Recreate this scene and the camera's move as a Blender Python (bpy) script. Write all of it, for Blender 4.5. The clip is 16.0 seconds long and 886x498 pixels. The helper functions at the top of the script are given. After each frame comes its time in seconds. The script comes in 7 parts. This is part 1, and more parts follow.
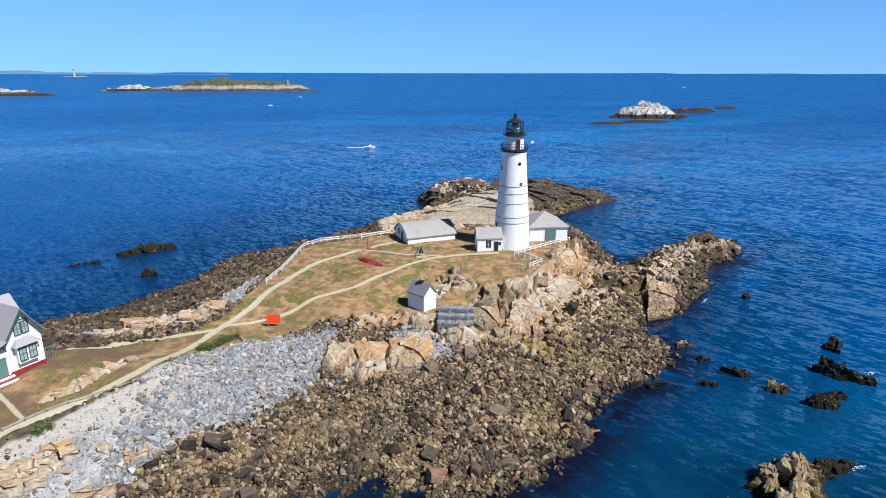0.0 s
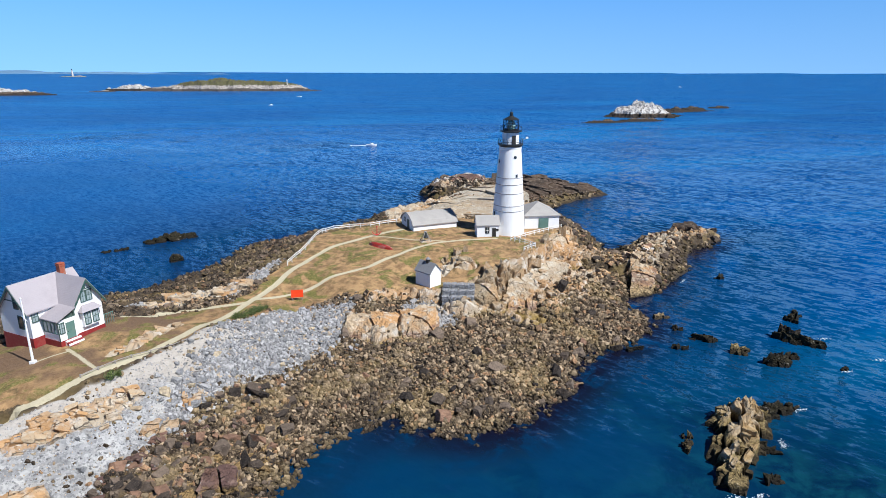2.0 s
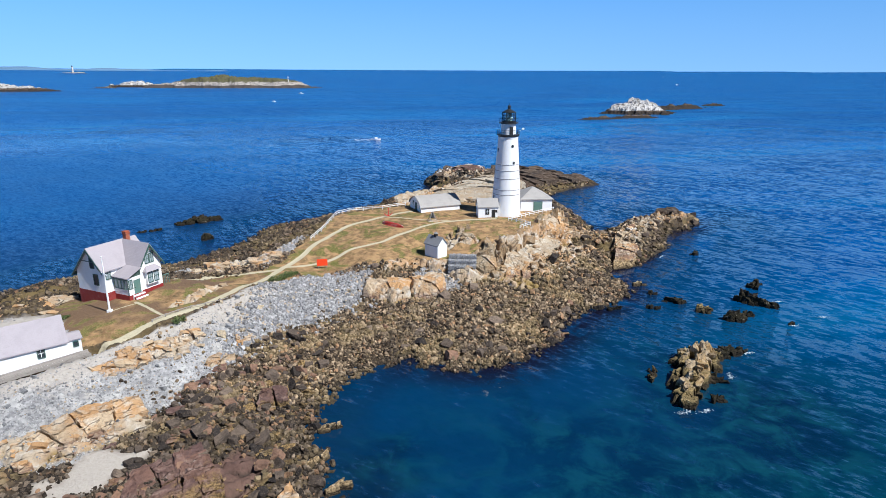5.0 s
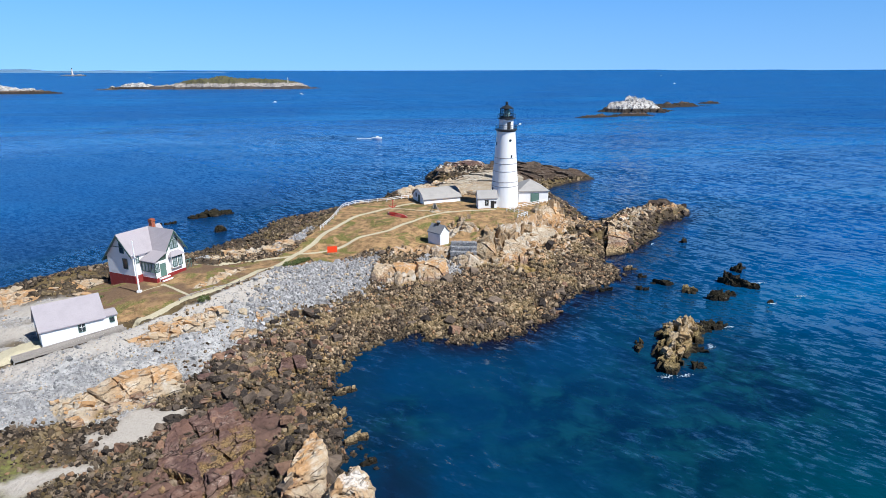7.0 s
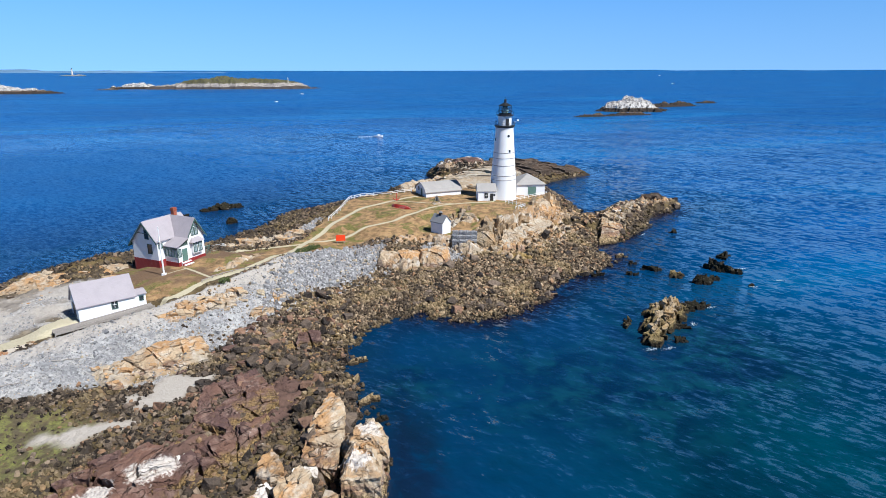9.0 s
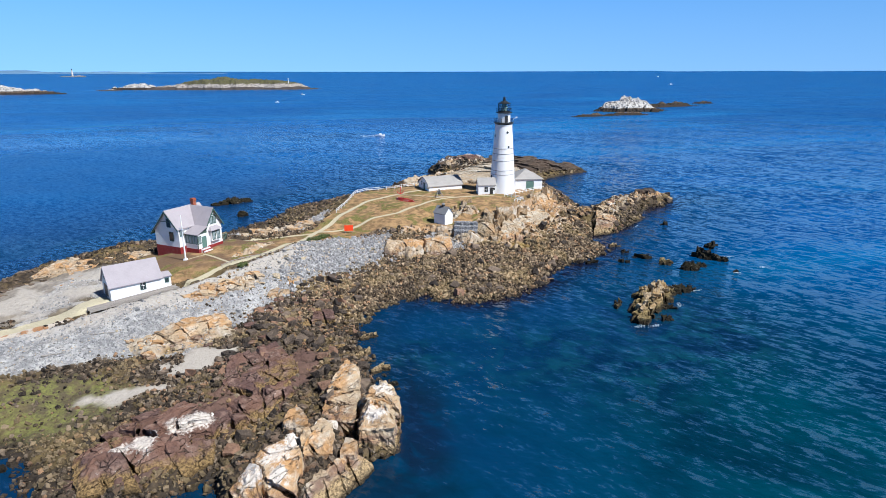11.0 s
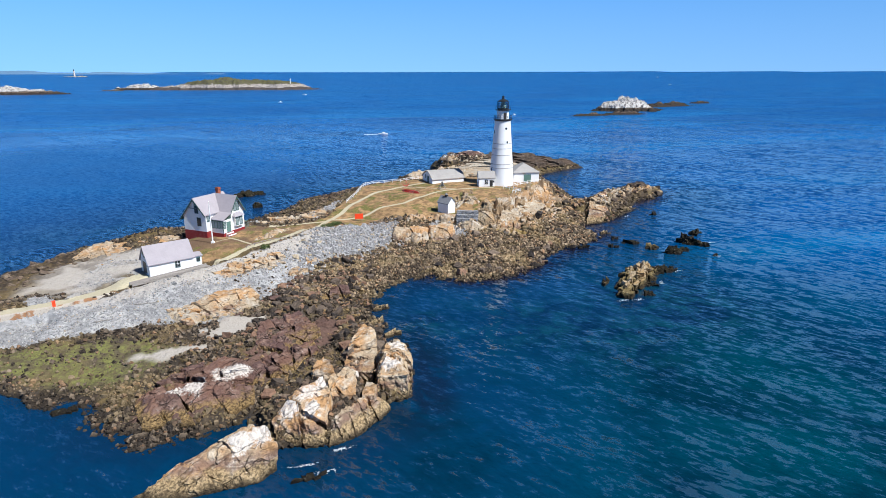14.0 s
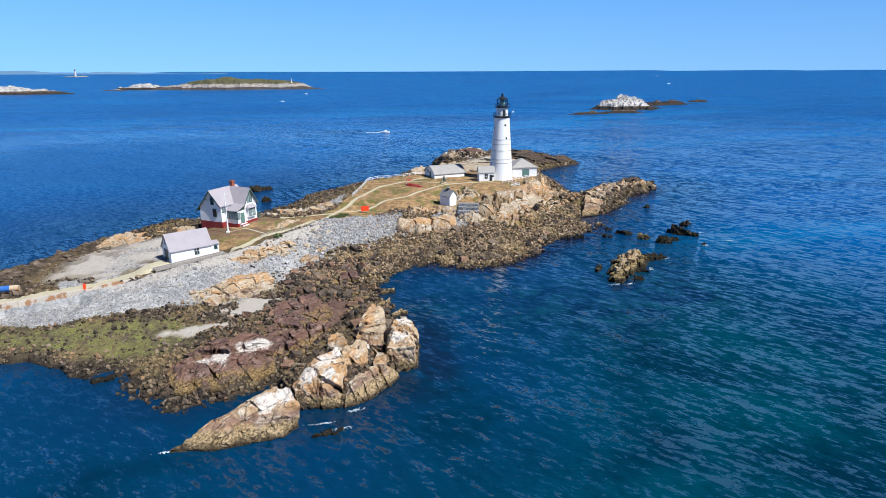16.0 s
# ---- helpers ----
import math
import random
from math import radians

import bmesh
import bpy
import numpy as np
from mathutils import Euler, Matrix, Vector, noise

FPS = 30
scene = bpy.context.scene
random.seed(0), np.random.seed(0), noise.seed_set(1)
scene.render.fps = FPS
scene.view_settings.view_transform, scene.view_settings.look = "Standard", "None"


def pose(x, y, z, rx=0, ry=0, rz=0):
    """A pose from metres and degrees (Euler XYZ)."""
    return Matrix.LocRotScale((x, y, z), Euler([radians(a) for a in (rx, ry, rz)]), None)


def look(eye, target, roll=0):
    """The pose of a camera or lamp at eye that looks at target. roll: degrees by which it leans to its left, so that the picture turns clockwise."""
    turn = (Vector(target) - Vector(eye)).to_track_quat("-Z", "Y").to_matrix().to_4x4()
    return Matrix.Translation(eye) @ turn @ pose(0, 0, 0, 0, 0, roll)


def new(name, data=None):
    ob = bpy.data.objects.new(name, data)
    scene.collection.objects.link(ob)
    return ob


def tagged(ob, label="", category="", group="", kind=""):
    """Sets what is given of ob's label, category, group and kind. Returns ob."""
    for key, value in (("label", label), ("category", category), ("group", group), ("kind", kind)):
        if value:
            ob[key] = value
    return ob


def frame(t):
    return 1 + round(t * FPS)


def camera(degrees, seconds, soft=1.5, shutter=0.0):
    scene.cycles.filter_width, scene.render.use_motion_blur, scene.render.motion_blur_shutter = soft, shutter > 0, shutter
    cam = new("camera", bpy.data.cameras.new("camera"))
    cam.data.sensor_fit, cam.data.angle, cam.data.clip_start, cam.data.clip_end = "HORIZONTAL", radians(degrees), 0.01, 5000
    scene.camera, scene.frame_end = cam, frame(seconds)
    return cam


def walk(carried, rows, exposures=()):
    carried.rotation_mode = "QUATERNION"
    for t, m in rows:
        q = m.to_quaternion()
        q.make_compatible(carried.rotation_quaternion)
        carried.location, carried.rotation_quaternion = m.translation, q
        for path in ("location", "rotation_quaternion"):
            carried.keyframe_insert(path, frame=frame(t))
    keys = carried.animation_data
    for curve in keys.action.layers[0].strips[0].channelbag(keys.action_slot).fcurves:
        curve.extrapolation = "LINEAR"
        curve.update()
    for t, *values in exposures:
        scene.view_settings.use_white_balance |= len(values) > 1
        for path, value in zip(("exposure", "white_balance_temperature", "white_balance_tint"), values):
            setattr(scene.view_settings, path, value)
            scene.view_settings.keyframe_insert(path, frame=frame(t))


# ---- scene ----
cam = camera(71.8, 16.0, soft=0.55)
PATH = [
    (0, (-18.986, -124.307, 43.214), (-18.916, -122.387, 42.656), 0.1),
    (0.5, (-19.338, -127.342, 43.304), (-19.268, -125.422, 42.746), 0.1),
    (1, (-19.718, -130.583, 43.451), (-19.645, -128.664, 42.893), 0.0),
    (1.5, (-20.144, -133.948, 43.609), (-20.069, -132.029, 43.051), 0.0),
    (2, (-20.636, -137.129, 43.759), (-20.558, -135.21, 43.2), 0.1),
    (2.5, (-21.177, -140.291, 43.854), (-21.097, -138.372, 43.295), 0.1),
    (3, (-21.676, -143.401, 43.903), (-21.592, -141.483, 43.343), 0.2),
    (3.5, (-22.028, -146.331, 43.928), (-21.944, -144.413, 43.367), 0.1),
    (4, (-22.359, -149.104, 43.956), (-22.274, -147.187, 43.393), 0.2),
    (4.2, (-22.473, -150.117, 43.952), (-22.389, -148.2, 43.387), 0.3),
    (6.5, (-23.577, -160.483, 43.525), (-23.495, -158.567, 42.958), -0.0),
    (7, (-23.847, -162.614, 43.46), (-23.763, -160.697, 42.894), -0.1),
    (7.5, (-24.177, -164.718, 43.403), (-24.092, -162.802, 42.837), -0.1),
    (8, (-24.538, -166.879, 43.33), (-24.451, -164.963, 42.764), -0.1),
    (8.5, (-24.752, -169.059, 43.253), (-24.664, -167.143, 42.687), -0.1),
    (9, (-24.924, -171.166, 43.183), (-24.837, -169.25, 42.618), -0.1),
    (11.5, (-26.408, -181.693, 42.719), (-26.318, -179.776, 42.157), -0.1),
    (12, (-26.633, -183.741, 42.701), (-26.543, -181.823, 42.138), -0.1),
    (12.5, (-26.862, -185.766, 42.707), (-26.772, -183.849, 42.144), -0.1),
    (13, (-27.104, -187.875, 42.69), (-27.014, -185.958, 42.127), -0.1),
    (13.5, (-27.311, -190.0, 42.678), (-27.222, -188.083, 42.116), -0.1),
    (14, (-27.516, -192.07, 42.679), (-27.427, -190.152, 42.118), -0.1),
    (14.5, (-27.756, -194.169, 42.668), (-27.666, -192.252, 42.105), -0.2),
    (15, (-27.949, -196.261, 42.618), (-27.86, -194.343, 42.058), -0.1),
    (15.5, (-28.15, -198.315, 42.583), (-28.062, -196.397, 42.022), -0.2),
    (16, (-28.377, -200.322, 42.576), (-28.289, -198.404, 42.013), -0.2),
]
walk(cam, [(t, look(eye, target, roll)) for t, eye, target, roll in PATH], exposures=[(0, 0.0, 6030, 10), (16, 0.0, 6030, 10)])

# ---------- world, sun ----------
SUN_EL, SUN_AZ = 51.0, 127.0            # degrees above the horizon; clockwise from +y
sun_way = Vector((math.sin(radians(SUN_AZ)) * math.cos(radians(SUN_EL)),
                  math.cos(radians(SUN_AZ)) * math.cos(radians(SUN_EL)), math.sin(radians(SUN_EL))))
world = bpy.data.worlds.new("sky")
scene.world = world
world.use_nodes = True
wn = world.node_tree
sky = wn.nodes.new("ShaderNodeTexSky")
sky.sky_type, sky.sun_disc = "NISHITA", False
sky.sun_elevation, sky.sun_rotation = radians(SUN_EL), radians(SUN_AZ)
sky.air_density, sky.dust_density, sky.ozone_density = 1.0, 0.2, 3.0
# clear sea air: the low sky stays blue down to the horizon
way = wn.nodes.new("ShaderNodeTexCoord")
split = wn.nodes.new("ShaderNodeSeparateXYZ")
wn.links.new(way.outputs["Generated"], split.inputs[0])
low = wn.nodes.new("ShaderNodeValToRGB")
low.color_ramp.elements[0].position, low.color_ramp.elements[0].color = 0.0, (3.1, 6.3, 10.7, 1)
low.color_ramp.elements[1].position, low.color_ramp.elements[1].color = 0.45, (0.24, 0.85, 2.7, 1)
mid = low.color_ramp.elements.new(0.14)
mid.color = (1.5, 4.4, 9.6, 1)
rise = low.color_ramp.elements.new(0.28)
rise.color = (0.62, 2.3, 6.6, 1)
wn.links.new(split.outputs["Z"], low.inputs[0])
share = wn.nodes.new("ShaderNodeMapRange")
share.inputs["From Min"].default_value, share.inputs["From Max"].default_value = 0.25, 0.7
wn.links.new(split.outputs["Z"], share.inputs["Value"])
blend = wn.nodes.new("ShaderNodeMix")
blend.data_type = "RGBA"
wn.links.new(share.outputs[0], blend.inputs[0])
wn.links.new(low.outputs[0], blend.inputs[6])
high = wn.nodes.new("ShaderNodeMix")
high.data_type, high.blend_type = "RGBA", "MULTIPLY"
high.inputs[0].default_value = 1.0
high.inputs[7].default_value = (0.21, 0.24, 0.31, 1)
wn.links.new(sky.outputs[0], high.inputs[6])
wn.links.new(high.outputs[2], blend.inputs[7])
wn.links.new(blend.outputs[2], wn.nodes["Background"].inputs[0])
# the sky deepens towards the east
side = wn.nodes.new("ShaderNodeMapRange")
side.inputs["From Min"].default_value, side.inputs["From Max"].default_value = -0.65, 0.65
side.inputs["To Min"].default_value, side.inputs["To Max"].default_value = 0.113, 0.086
wn.links.new(split.outputs["X"], side.inputs["Value"])
wn.links.new(side.outputs[0], wn.nodes["Background"].inputs[1])
sun = new("sun", bpy.data.lights.new("sun", "SUN"))
sun.data.energy, sun.data.angle, sun.data.color = 6.9, radians(0.5), (1.0, 0.975, 0.93)
sun.matrix_world = look(sun_way * 200, (0, 0, 0))
scene.view_settings.exposure = 0.0

# ---------- node helpers ----------
class Mat:
    """A small builder for node materials."""

    def __init__(self, name, rough=0.8, metal=0.0):
        self.m = bpy.data.materials.new(name)
        self.m.use_nodes = True
        self.t = self.m.node_tree
        self.b = self.t.nodes["Principled BSDF"]
        self.b.inputs["Roughness"].default_value = rough
        self.b.inputs["Metallic"].default_value = metal
        if rough > 0.8:
            self.b.inputs["Specular IOR Level"].default_value = 0.15
        self.pos = self.n("ShaderNodeTexCoord").outputs["Object"]

    def n(self, kind):
        return self.t.nodes.new(kind)

    def put(self, sock, value):
        if isinstance(value, bpy.types.NodeSocket):
            self.t.links.new(value, sock)
        elif isinstance(value, (tuple, list)) and len(value) == 3 and sock.type == "RGBA":
            sock.default_value = (*value, 1)
        else:
            sock.default_value = value
        return self

    def noise(self, scale, detail=4, rough=0.55, vec=None, stretch=None, dist=0.0):
        vec = vec or self.pos
        if stretch:
            mp = self.n("ShaderNodeMapping")
            self.put(mp.inputs["Vector"], vec)
            mp.inputs["Scale"].default_value = stretch
            vec = mp.outputs[0]
        nd = self.n("ShaderNodeTexNoise")
        self.put(nd.inputs["Vector"], vec)
        nd.inputs["Scale"].default_value = scale
        nd.inputs["Detail"].default_value = detail
        nd.inputs["Roughness"].default_value = rough
        nd.inputs["Distortion"].default_value = dist
        return nd.outputs[0]

    def voronoi(self, scale, feature="F1", out=0, vec=None):
        nd = self.n("ShaderNodeTexVoronoi")
        nd.feature = feature
        self.put(nd.inputs["Vector"], vec or self.pos)
        nd.inputs["Scale"].default_value = scale
        return nd.outputs[out]

    def ramp(self, fac, lo, hi, smooth=True):
        nd = self.n("ShaderNodeMapRange")
        nd.interpolation_type = "SMOOTHSTEP" if smooth else "LINEAR"
        self.put(nd.inputs["Value"], fac)
        nd.inputs["From Min"].default_value, nd.inputs["From Max"].default_value = lo, hi
        return nd.outputs[0]

    def math(self, op, a, b=0.0):
        nd = self.n("ShaderNodeMath")
        nd.operation = op
        self.put(nd.inputs[0], a).put(nd.inputs[1], b)
        return nd.outputs[0]

    def mix(self, fac, a, b, blend="MIX"):
        nd = self.n("ShaderNodeMix")
        nd.data_type, nd.blend_type = "RGBA", blend
        self.put(nd.inputs[0], fac).put(nd.inputs[6], a).put(nd.inputs[7], b)
        return nd.outputs[2]

    def cracks(self, size, stretch, turn, width, vec=None, dist=0.35):
        """Thin joints between stretched blocks about size metres across: 1 in a joint, 0 off it."""
        vec = vec or self.pos
        wob = self.n("ShaderNodeTexNoise")
        self.put(wob.inputs["Vector"], vec)
        wob.inputs["Scale"].default_value, wob.inputs["Detail"].default_value = 1.1 / size, 4
        add = self.n("ShaderNodeVectorMath")
        add.operation = "MULTIPLY_ADD"
        self.put(add.inputs[0], wob.outputs["Color"])
        add.inputs[1].default_value = (dist * size,) * 3
        self.put(add.inputs[2], vec)
        mp = self.n("ShaderNodeMapping")
        mp.vector_type = "TEXTURE"
        self.put(mp.inputs["Vector"], add.outputs[0])
        mp.inputs["Rotation"].default_value = (radians(12), radians(-8), radians(turn))
        mp.inputs["Scale"].default_value = (size * stretch[0], size * stretch[1], size * stretch[2])
        d = self.voronoi(1.0, "DISTANCE_TO_EDGE", 0, mp.outputs[0])
        return self.math("SUBTRACT", 1.0, self.ramp(d, 0.0, width))

    def attr(self, name):
        nd = self.n("ShaderNodeAttribute")
        nd.attribute_name = name
        return nd.outputs["Fac"]

    def random(self):
        return self.n("ShaderNodeObjectInfo").outputs["Random"]

    def island(self):
        return self.n("ShaderNodeNewGeometry").outputs["Random Per Island"]

    def height(self):
        s = self.n("ShaderNodeSeparateXYZ")
        self.put(s.inputs[0], self.n("ShaderNodeNewGeometry").outputs["Position"])
        return s.outputs["Z"]

    def colour(self, value):
        self.put(self.b.inputs["Base Color"], value)
        return self

    def rough(self, value):
        self.put(self.b.inputs["Roughness"], value)
        return self

    def bump(self, fac, dist=0.05, strength=0.6):
        nd = self.n("ShaderNodeBump")
        self.put(nd.inputs["Height"], fac)
        nd.inputs["Distance"].default_value, nd.inputs["Strength"].default_value = dist, strength
        self.put(self.b.inputs["Normal"], nd.outputs[0])
        return self


def painted(name, base, rough=0.55, wear=0.12, stretch=(1, 1, 1), dirt=(0.3, 0.26, 0.2)):
    m = Mat(name, rough)
    a = m.noise(0.9, 5, stretch=stretch)
    b = m.noise(9.0, 4, stretch=stretch)
    c = m.mix(m.math("MULTIPLY", m.ramp(a, 0.45, 0.8), wear * 2), base, dirt)
    c = m.mix(m.math("MULTIPLY", m.ramp(b, 0.55, 0.75), wear), c, dirt)
    m.colour(c).bump(b, 0.01, 0.3)
    return m.m


def rows_mat(name, base, dark, pitch, rough=0.8, axis="Z", wear=0.3):
    """Boards or shingle courses as fine relief, with weathering."""
    m = Mat(name, rough)
    w = m.n("ShaderNodeTexWave")
    w.wave_type, w.bands_direction, w.wave_profile = "BANDS", axis, "SAW"
    m.put(w.inputs["Vector"], m.pos)
    w.inputs["Scale"].default_value = 0.314 / pitch
    big, fine = m.noise(0.5, 5), m.noise(7, 4, stretch=(1, 1, 3))
    c = m.mix(m.math("MULTIPLY", m.ramp(big, 0.4, 0.75), wear), base, dark)
    c = m.mix(m.math("MULTIPLY", m.ramp(fine, 0.45, 0.7), wear), c, dark)
    c = m.mix(m.math("MULTIPLY", m.ramp(w.outputs[0], 0.85, 1.0), 0.25), c, dark)
    m.colour(c).bump(w.outputs[0], 0.02, 0.5)
    return m.m


WHITE = painted("white_paint", (0.80, 0.80, 0.79), 0.5, 0.06, (1, 1, 0.3))
TOWER_WHITE = painted("tower_white_paint", (0.81, 0.81, 0.80), 0.6, 0.08, (1.5, 1.5, 0.15), (0.45, 0.38, 0.3))
CLAPBOARD = rows_mat("white_clapboard", (0.80, 0.80, 0.79), (0.55, 0.55, 0.55), 0.14, 0.55, wear=0.12)
SHINGLE = rows_mat("grey_shingle", (0.34, 0.32, 0.295), (0.19, 0.18, 0.17), 0.2)
SHINGLE_PALE = rows_mat("pale_shingle", (0.35, 0.315, 0.33), (0.22, 0.20, 0.21), 0.2)
SHINGLE_DARK = rows_mat("dark_slate", (0.21, 0.21, 0.215), (0.10, 0.10, 0.10), 0.22)
GREEN = painted("green_trim_paint", (0.035, 0.085, 0.07), 0.5, 0.1)
GREEN_DOOR = painted("faded_green_paint", (0.10, 0.19, 0.16), 0.55, 0.15)
RED = painted("dark_red_paint", (0.23, 0.016, 0.016), 0.6, 0.12)
BRICK = painted("brick_red", (0.34, 0.09, 0.05), 0.85, 0.3)
BLACK = painted("black_iron", (0.018, 0.02, 0.02), 0.45, 0.12, dirt=(0.12, 0.07, 0.04))
ORANGE = painted("orange_panel", (0.85, 0.06, 0.008), 0.5, 0.04)
CANOE_RED = painted("faded_red_hull", (0.50, 0.045, 0.03), 0.5, 0.22, dirt=(0.75, 0.62, 0.55))
WOOD = painted("weathered_wood", (0.32, 0.29, 0.26), 0.85, 0.5, (1, 8, 8), (0.16, 0.14, 0.12))
CONCRETE = painted("stained_concrete", (0.50, 0.42, 0.31), 0.9, 0.5, (1, 1, 0.5), (0.42, 0.19, 0.06))
BLUE = painted("blue_paint", (0.03, 0.13, 0.4), 0.5, 0.1)


def glass_mat():
    m = Mat("window_glass", 0.06)
    m.colour(m.mix(m.noise(0.7), (0.02, 0.03, 0.035), (0.05, 0.06, 0.07)))
    return m.m


GLASS = glass_mat()
# house panes: a pale base colour stands in for reflected sky
PALE_PANE = painted("pale_reflection_glass", (0.30, 0.36, 0.37), 0.12, 0.3, dirt=(0.06, 0.08, 0.08))


# ---------- mesh helpers ----------
def part(name, bm, material, parent=None, label="", smooth=False):
    me = bpy.data.meshes.new(name)
    bmesh.ops.recalc_face_normals(bm, faces=bm.faces)
    bm.to_mesh(me)
    bm.free()
    me.materials.append(material)
    if smooth:
        me.polygons.foreach_set("use_smooth", [True] * len(me.polygons))
    ob = new(name, me)
    ob.parent = parent
    return tagged(ob, label)


def thing(name, m, label, category, group="", kind=""):
    ob = new(name)
    ob.empty_display_size = 0.3
    ob.matrix_world = m
    return tagged(ob, label, category, group, kind)


def box(bm, x0, x1, y0, y1, z0, z1, m=None):
    r = bmesh.ops.create_cube(bm, size=1.0)
    for v in r["verts"]:
        v.co = Vector((x0 + (v.co.x + 0.5) * (x1 - x0), y0 + (v.co.y + 0.5) * (y1 - y0), z0 + (v.co.z + 0.5) * (z1 - z0)))
        if m:
            v.co = m @ v.co
    return r["verts"]


def boxed(name, dims, material, parent, label="", bevel=0.0):
    bm = bmesh.new()
    box(bm, *dims)
    if bevel:
        bmesh.ops.bevel(bm, geom=bm.edges[:], offset=bevel, segments=2, affect="EDGES")
    return part(name, bm, material, parent, label)


def rod(bm, a, b, r0, r1=None, seg=8):
    a, b = Vector(a), Vector(b)
    r1 = r0 if r1 is None else r1
    m = Matrix.Translation((a + b) / 2) @ (b - a).to_track_quat("Z", "Y").to_matrix().to_4x4()
    bmesh.ops.create_cone(bm, cap_ends=True, segments=seg, radius1=r0, radius2=r1, depth=(b - a).length, matrix=m)


def lathe(bm, profile, seg=48):
    """Turns (radius, height) pairs about z; closed where the radius is 0."""
    rings = []
    for r, z in profile:
        if r <= 1e-6:
            rings.append([bm.verts.new((0, 0, z))])
        else:
            rings.append([bm.verts.new((r * math.cos(a), r * math.sin(a), z)) for a in (2 * math.pi * k / seg for k in range(seg))])
    for lo, hi in zip(rings, rings[1:]):
        for k in range(seg):
            j = (k + 1) % seg
            vs = [lo[k % len(lo)], lo[j % len(lo)], hi[j % len(hi)], hi[k % len(hi)]]
            vs = [v for i, v in enumerate(vs) if v not in vs[:i]]
            if len(vs) > 2:
                bm.faces.new(vs)


def prism(bm, outline, y0, y1, swap=False):
    """An outline of (x, z) pairs, pushed from y0 to y1 (swap: the outline is (y, z), pushed along x)."""
    def p(a, z, b):
        return (b, a, z) if swap else (a, b, z)
    lo = [bm.verts.new(p(a, z, y0)) for a, z in outline]
    hi = [bm.verts.new(p(a, z, y1)) for a, z in outline]
    bm.faces.new(lo)
    bm.faces.new(hi[::-1])
    for i in range(len(lo)):
        j = (i + 1) % len(lo)
        bm.faces.new((lo[i], hi[i], hi[j], lo[j]))


def gable_roof(name, parent, material, along, half, eave, ridge, over=0.35, thick=0.16, centre=0.0, label=""):
    """A ridge roof along x from along[0] to along[1]; the wall's half width, its eave and ridge heights."""
    k = (ridge - eave) / half
    e = eave - over * k
    w = half + over
    o = [(centre - w, e), (centre, ridge), (centre + w, e), (centre + w, e + thick), (centre, ridge + thick * 1.25), (centre - w, e + thick)]
    bm = bmesh.new()
    prism(bm, o, along[0] - over, along[1] + over, swap=True)
    return part(name, bm, material, parent, label)


def gable_wall(name, parent, material, along, half, base, eave, ridge, centre=0.0, label=""):
    bm = bmesh.new()
    o = [(centre - half, base), (centre + half, base), (centre + half, eave), (centre, ridge - 0.02), (centre - half, eave)]
    prism(bm, o, along[0], along[1], swap=True)
    return part(name, bm, material, parent, label)


def window(parent, m, w, h, trim, cross=True, name="window", pane=None):
    """A window in its wall: m puts its sill's middle on the wall, with y pointing outwards."""
    bm = bmesh.new()
    t = 0.11
    for dims in ((-w / 2 - t, -w / 2, -0.02, 0.07, -t, h + t), (w / 2, w / 2 + t, -0.02, 0.07, -t, h + t),
                 (-w / 2, w / 2, -0.02, 0.07, h, h + t), (-w / 2, w / 2, -0.02, 0.1, -t, 0)):
        box(bm, *dims, m)
    win = part(name, bm, trim, parent)
    bm = bmesh.new()
    box(bm, -w / 2, w / 2, -0.02, 0.015, 0, h, m)
    part("pane", bm, pane or GLASS, win)
    if cross:
        bm = bmesh.new()
        box(bm, -w / 2, w / 2, 0.017, 0.05, h / 2 - 0.03, h / 2 + 0.03, m)
        box(bm, -0.025, 0.025, 0.017, 0.045, 0, h / 2 - 0.03, m)
        box(bm, -0.025, 0.025, 0.017, 0.045, h / 2 + 0.03, h, m)
        part("sash", bm, trim if pane else WHITE, win)
    return win


def door(parent, m, w, h, leaf, trim):
    bm = bmesh.new()
    t = 0.1
    for dims in ((-w / 2 - t, -w / 2, -0.02, 0.06, 0, h + t), (w / 2, w / 2 + t, -0.02, 0.06, 0, h + t), (-w / 2, w / 2, -0.02, 0.06, h, h + t)):
        box(bm, *dims, m)
    d = part("door", bm, trim, parent)
    bm = bmesh.new()
    box(bm, -w / 2, w / 2, -0.02, 0.03, 0, h, m)
    for z0, z1 in ((0.12 * h, 0.45 * h), (0.52 * h, 0.92 * h)):
        for x0, x1 in ((-0.42 * w, -0.05 * w), (0.05 * w, 0.42 * w)):
            box(bm, x0, x1, 0.03, 0.045, z0, z1, m)
    part("leaf", bm, leaf, d)
    bm = bmesh.new()
    box(bm, 0.36 * w, 0.42 * w, 0.05, 0.11, 0.46 * h, 0.5 * h, m)
    part("handle", bm, BLACK, d)
    return d


# ---------- noise on grids ----------
def hashed(ix, iy, seed):
    h = (ix.astype(np.int64) * 374761393 + iy.astype(np.int64) * 668265263 + seed * 974634777) & 0xFFFFFFFF
    h = ((h ^ (h >> 13)) * 1274126177) & 0xFFFFFFFF
    h = ((h ^ (h >> 16)) * 2246822519) & 0xFFFFFFFF
    return ((h ^ (h >> 15)) & 0xFFFFFF) / float(0xFFFFFF)


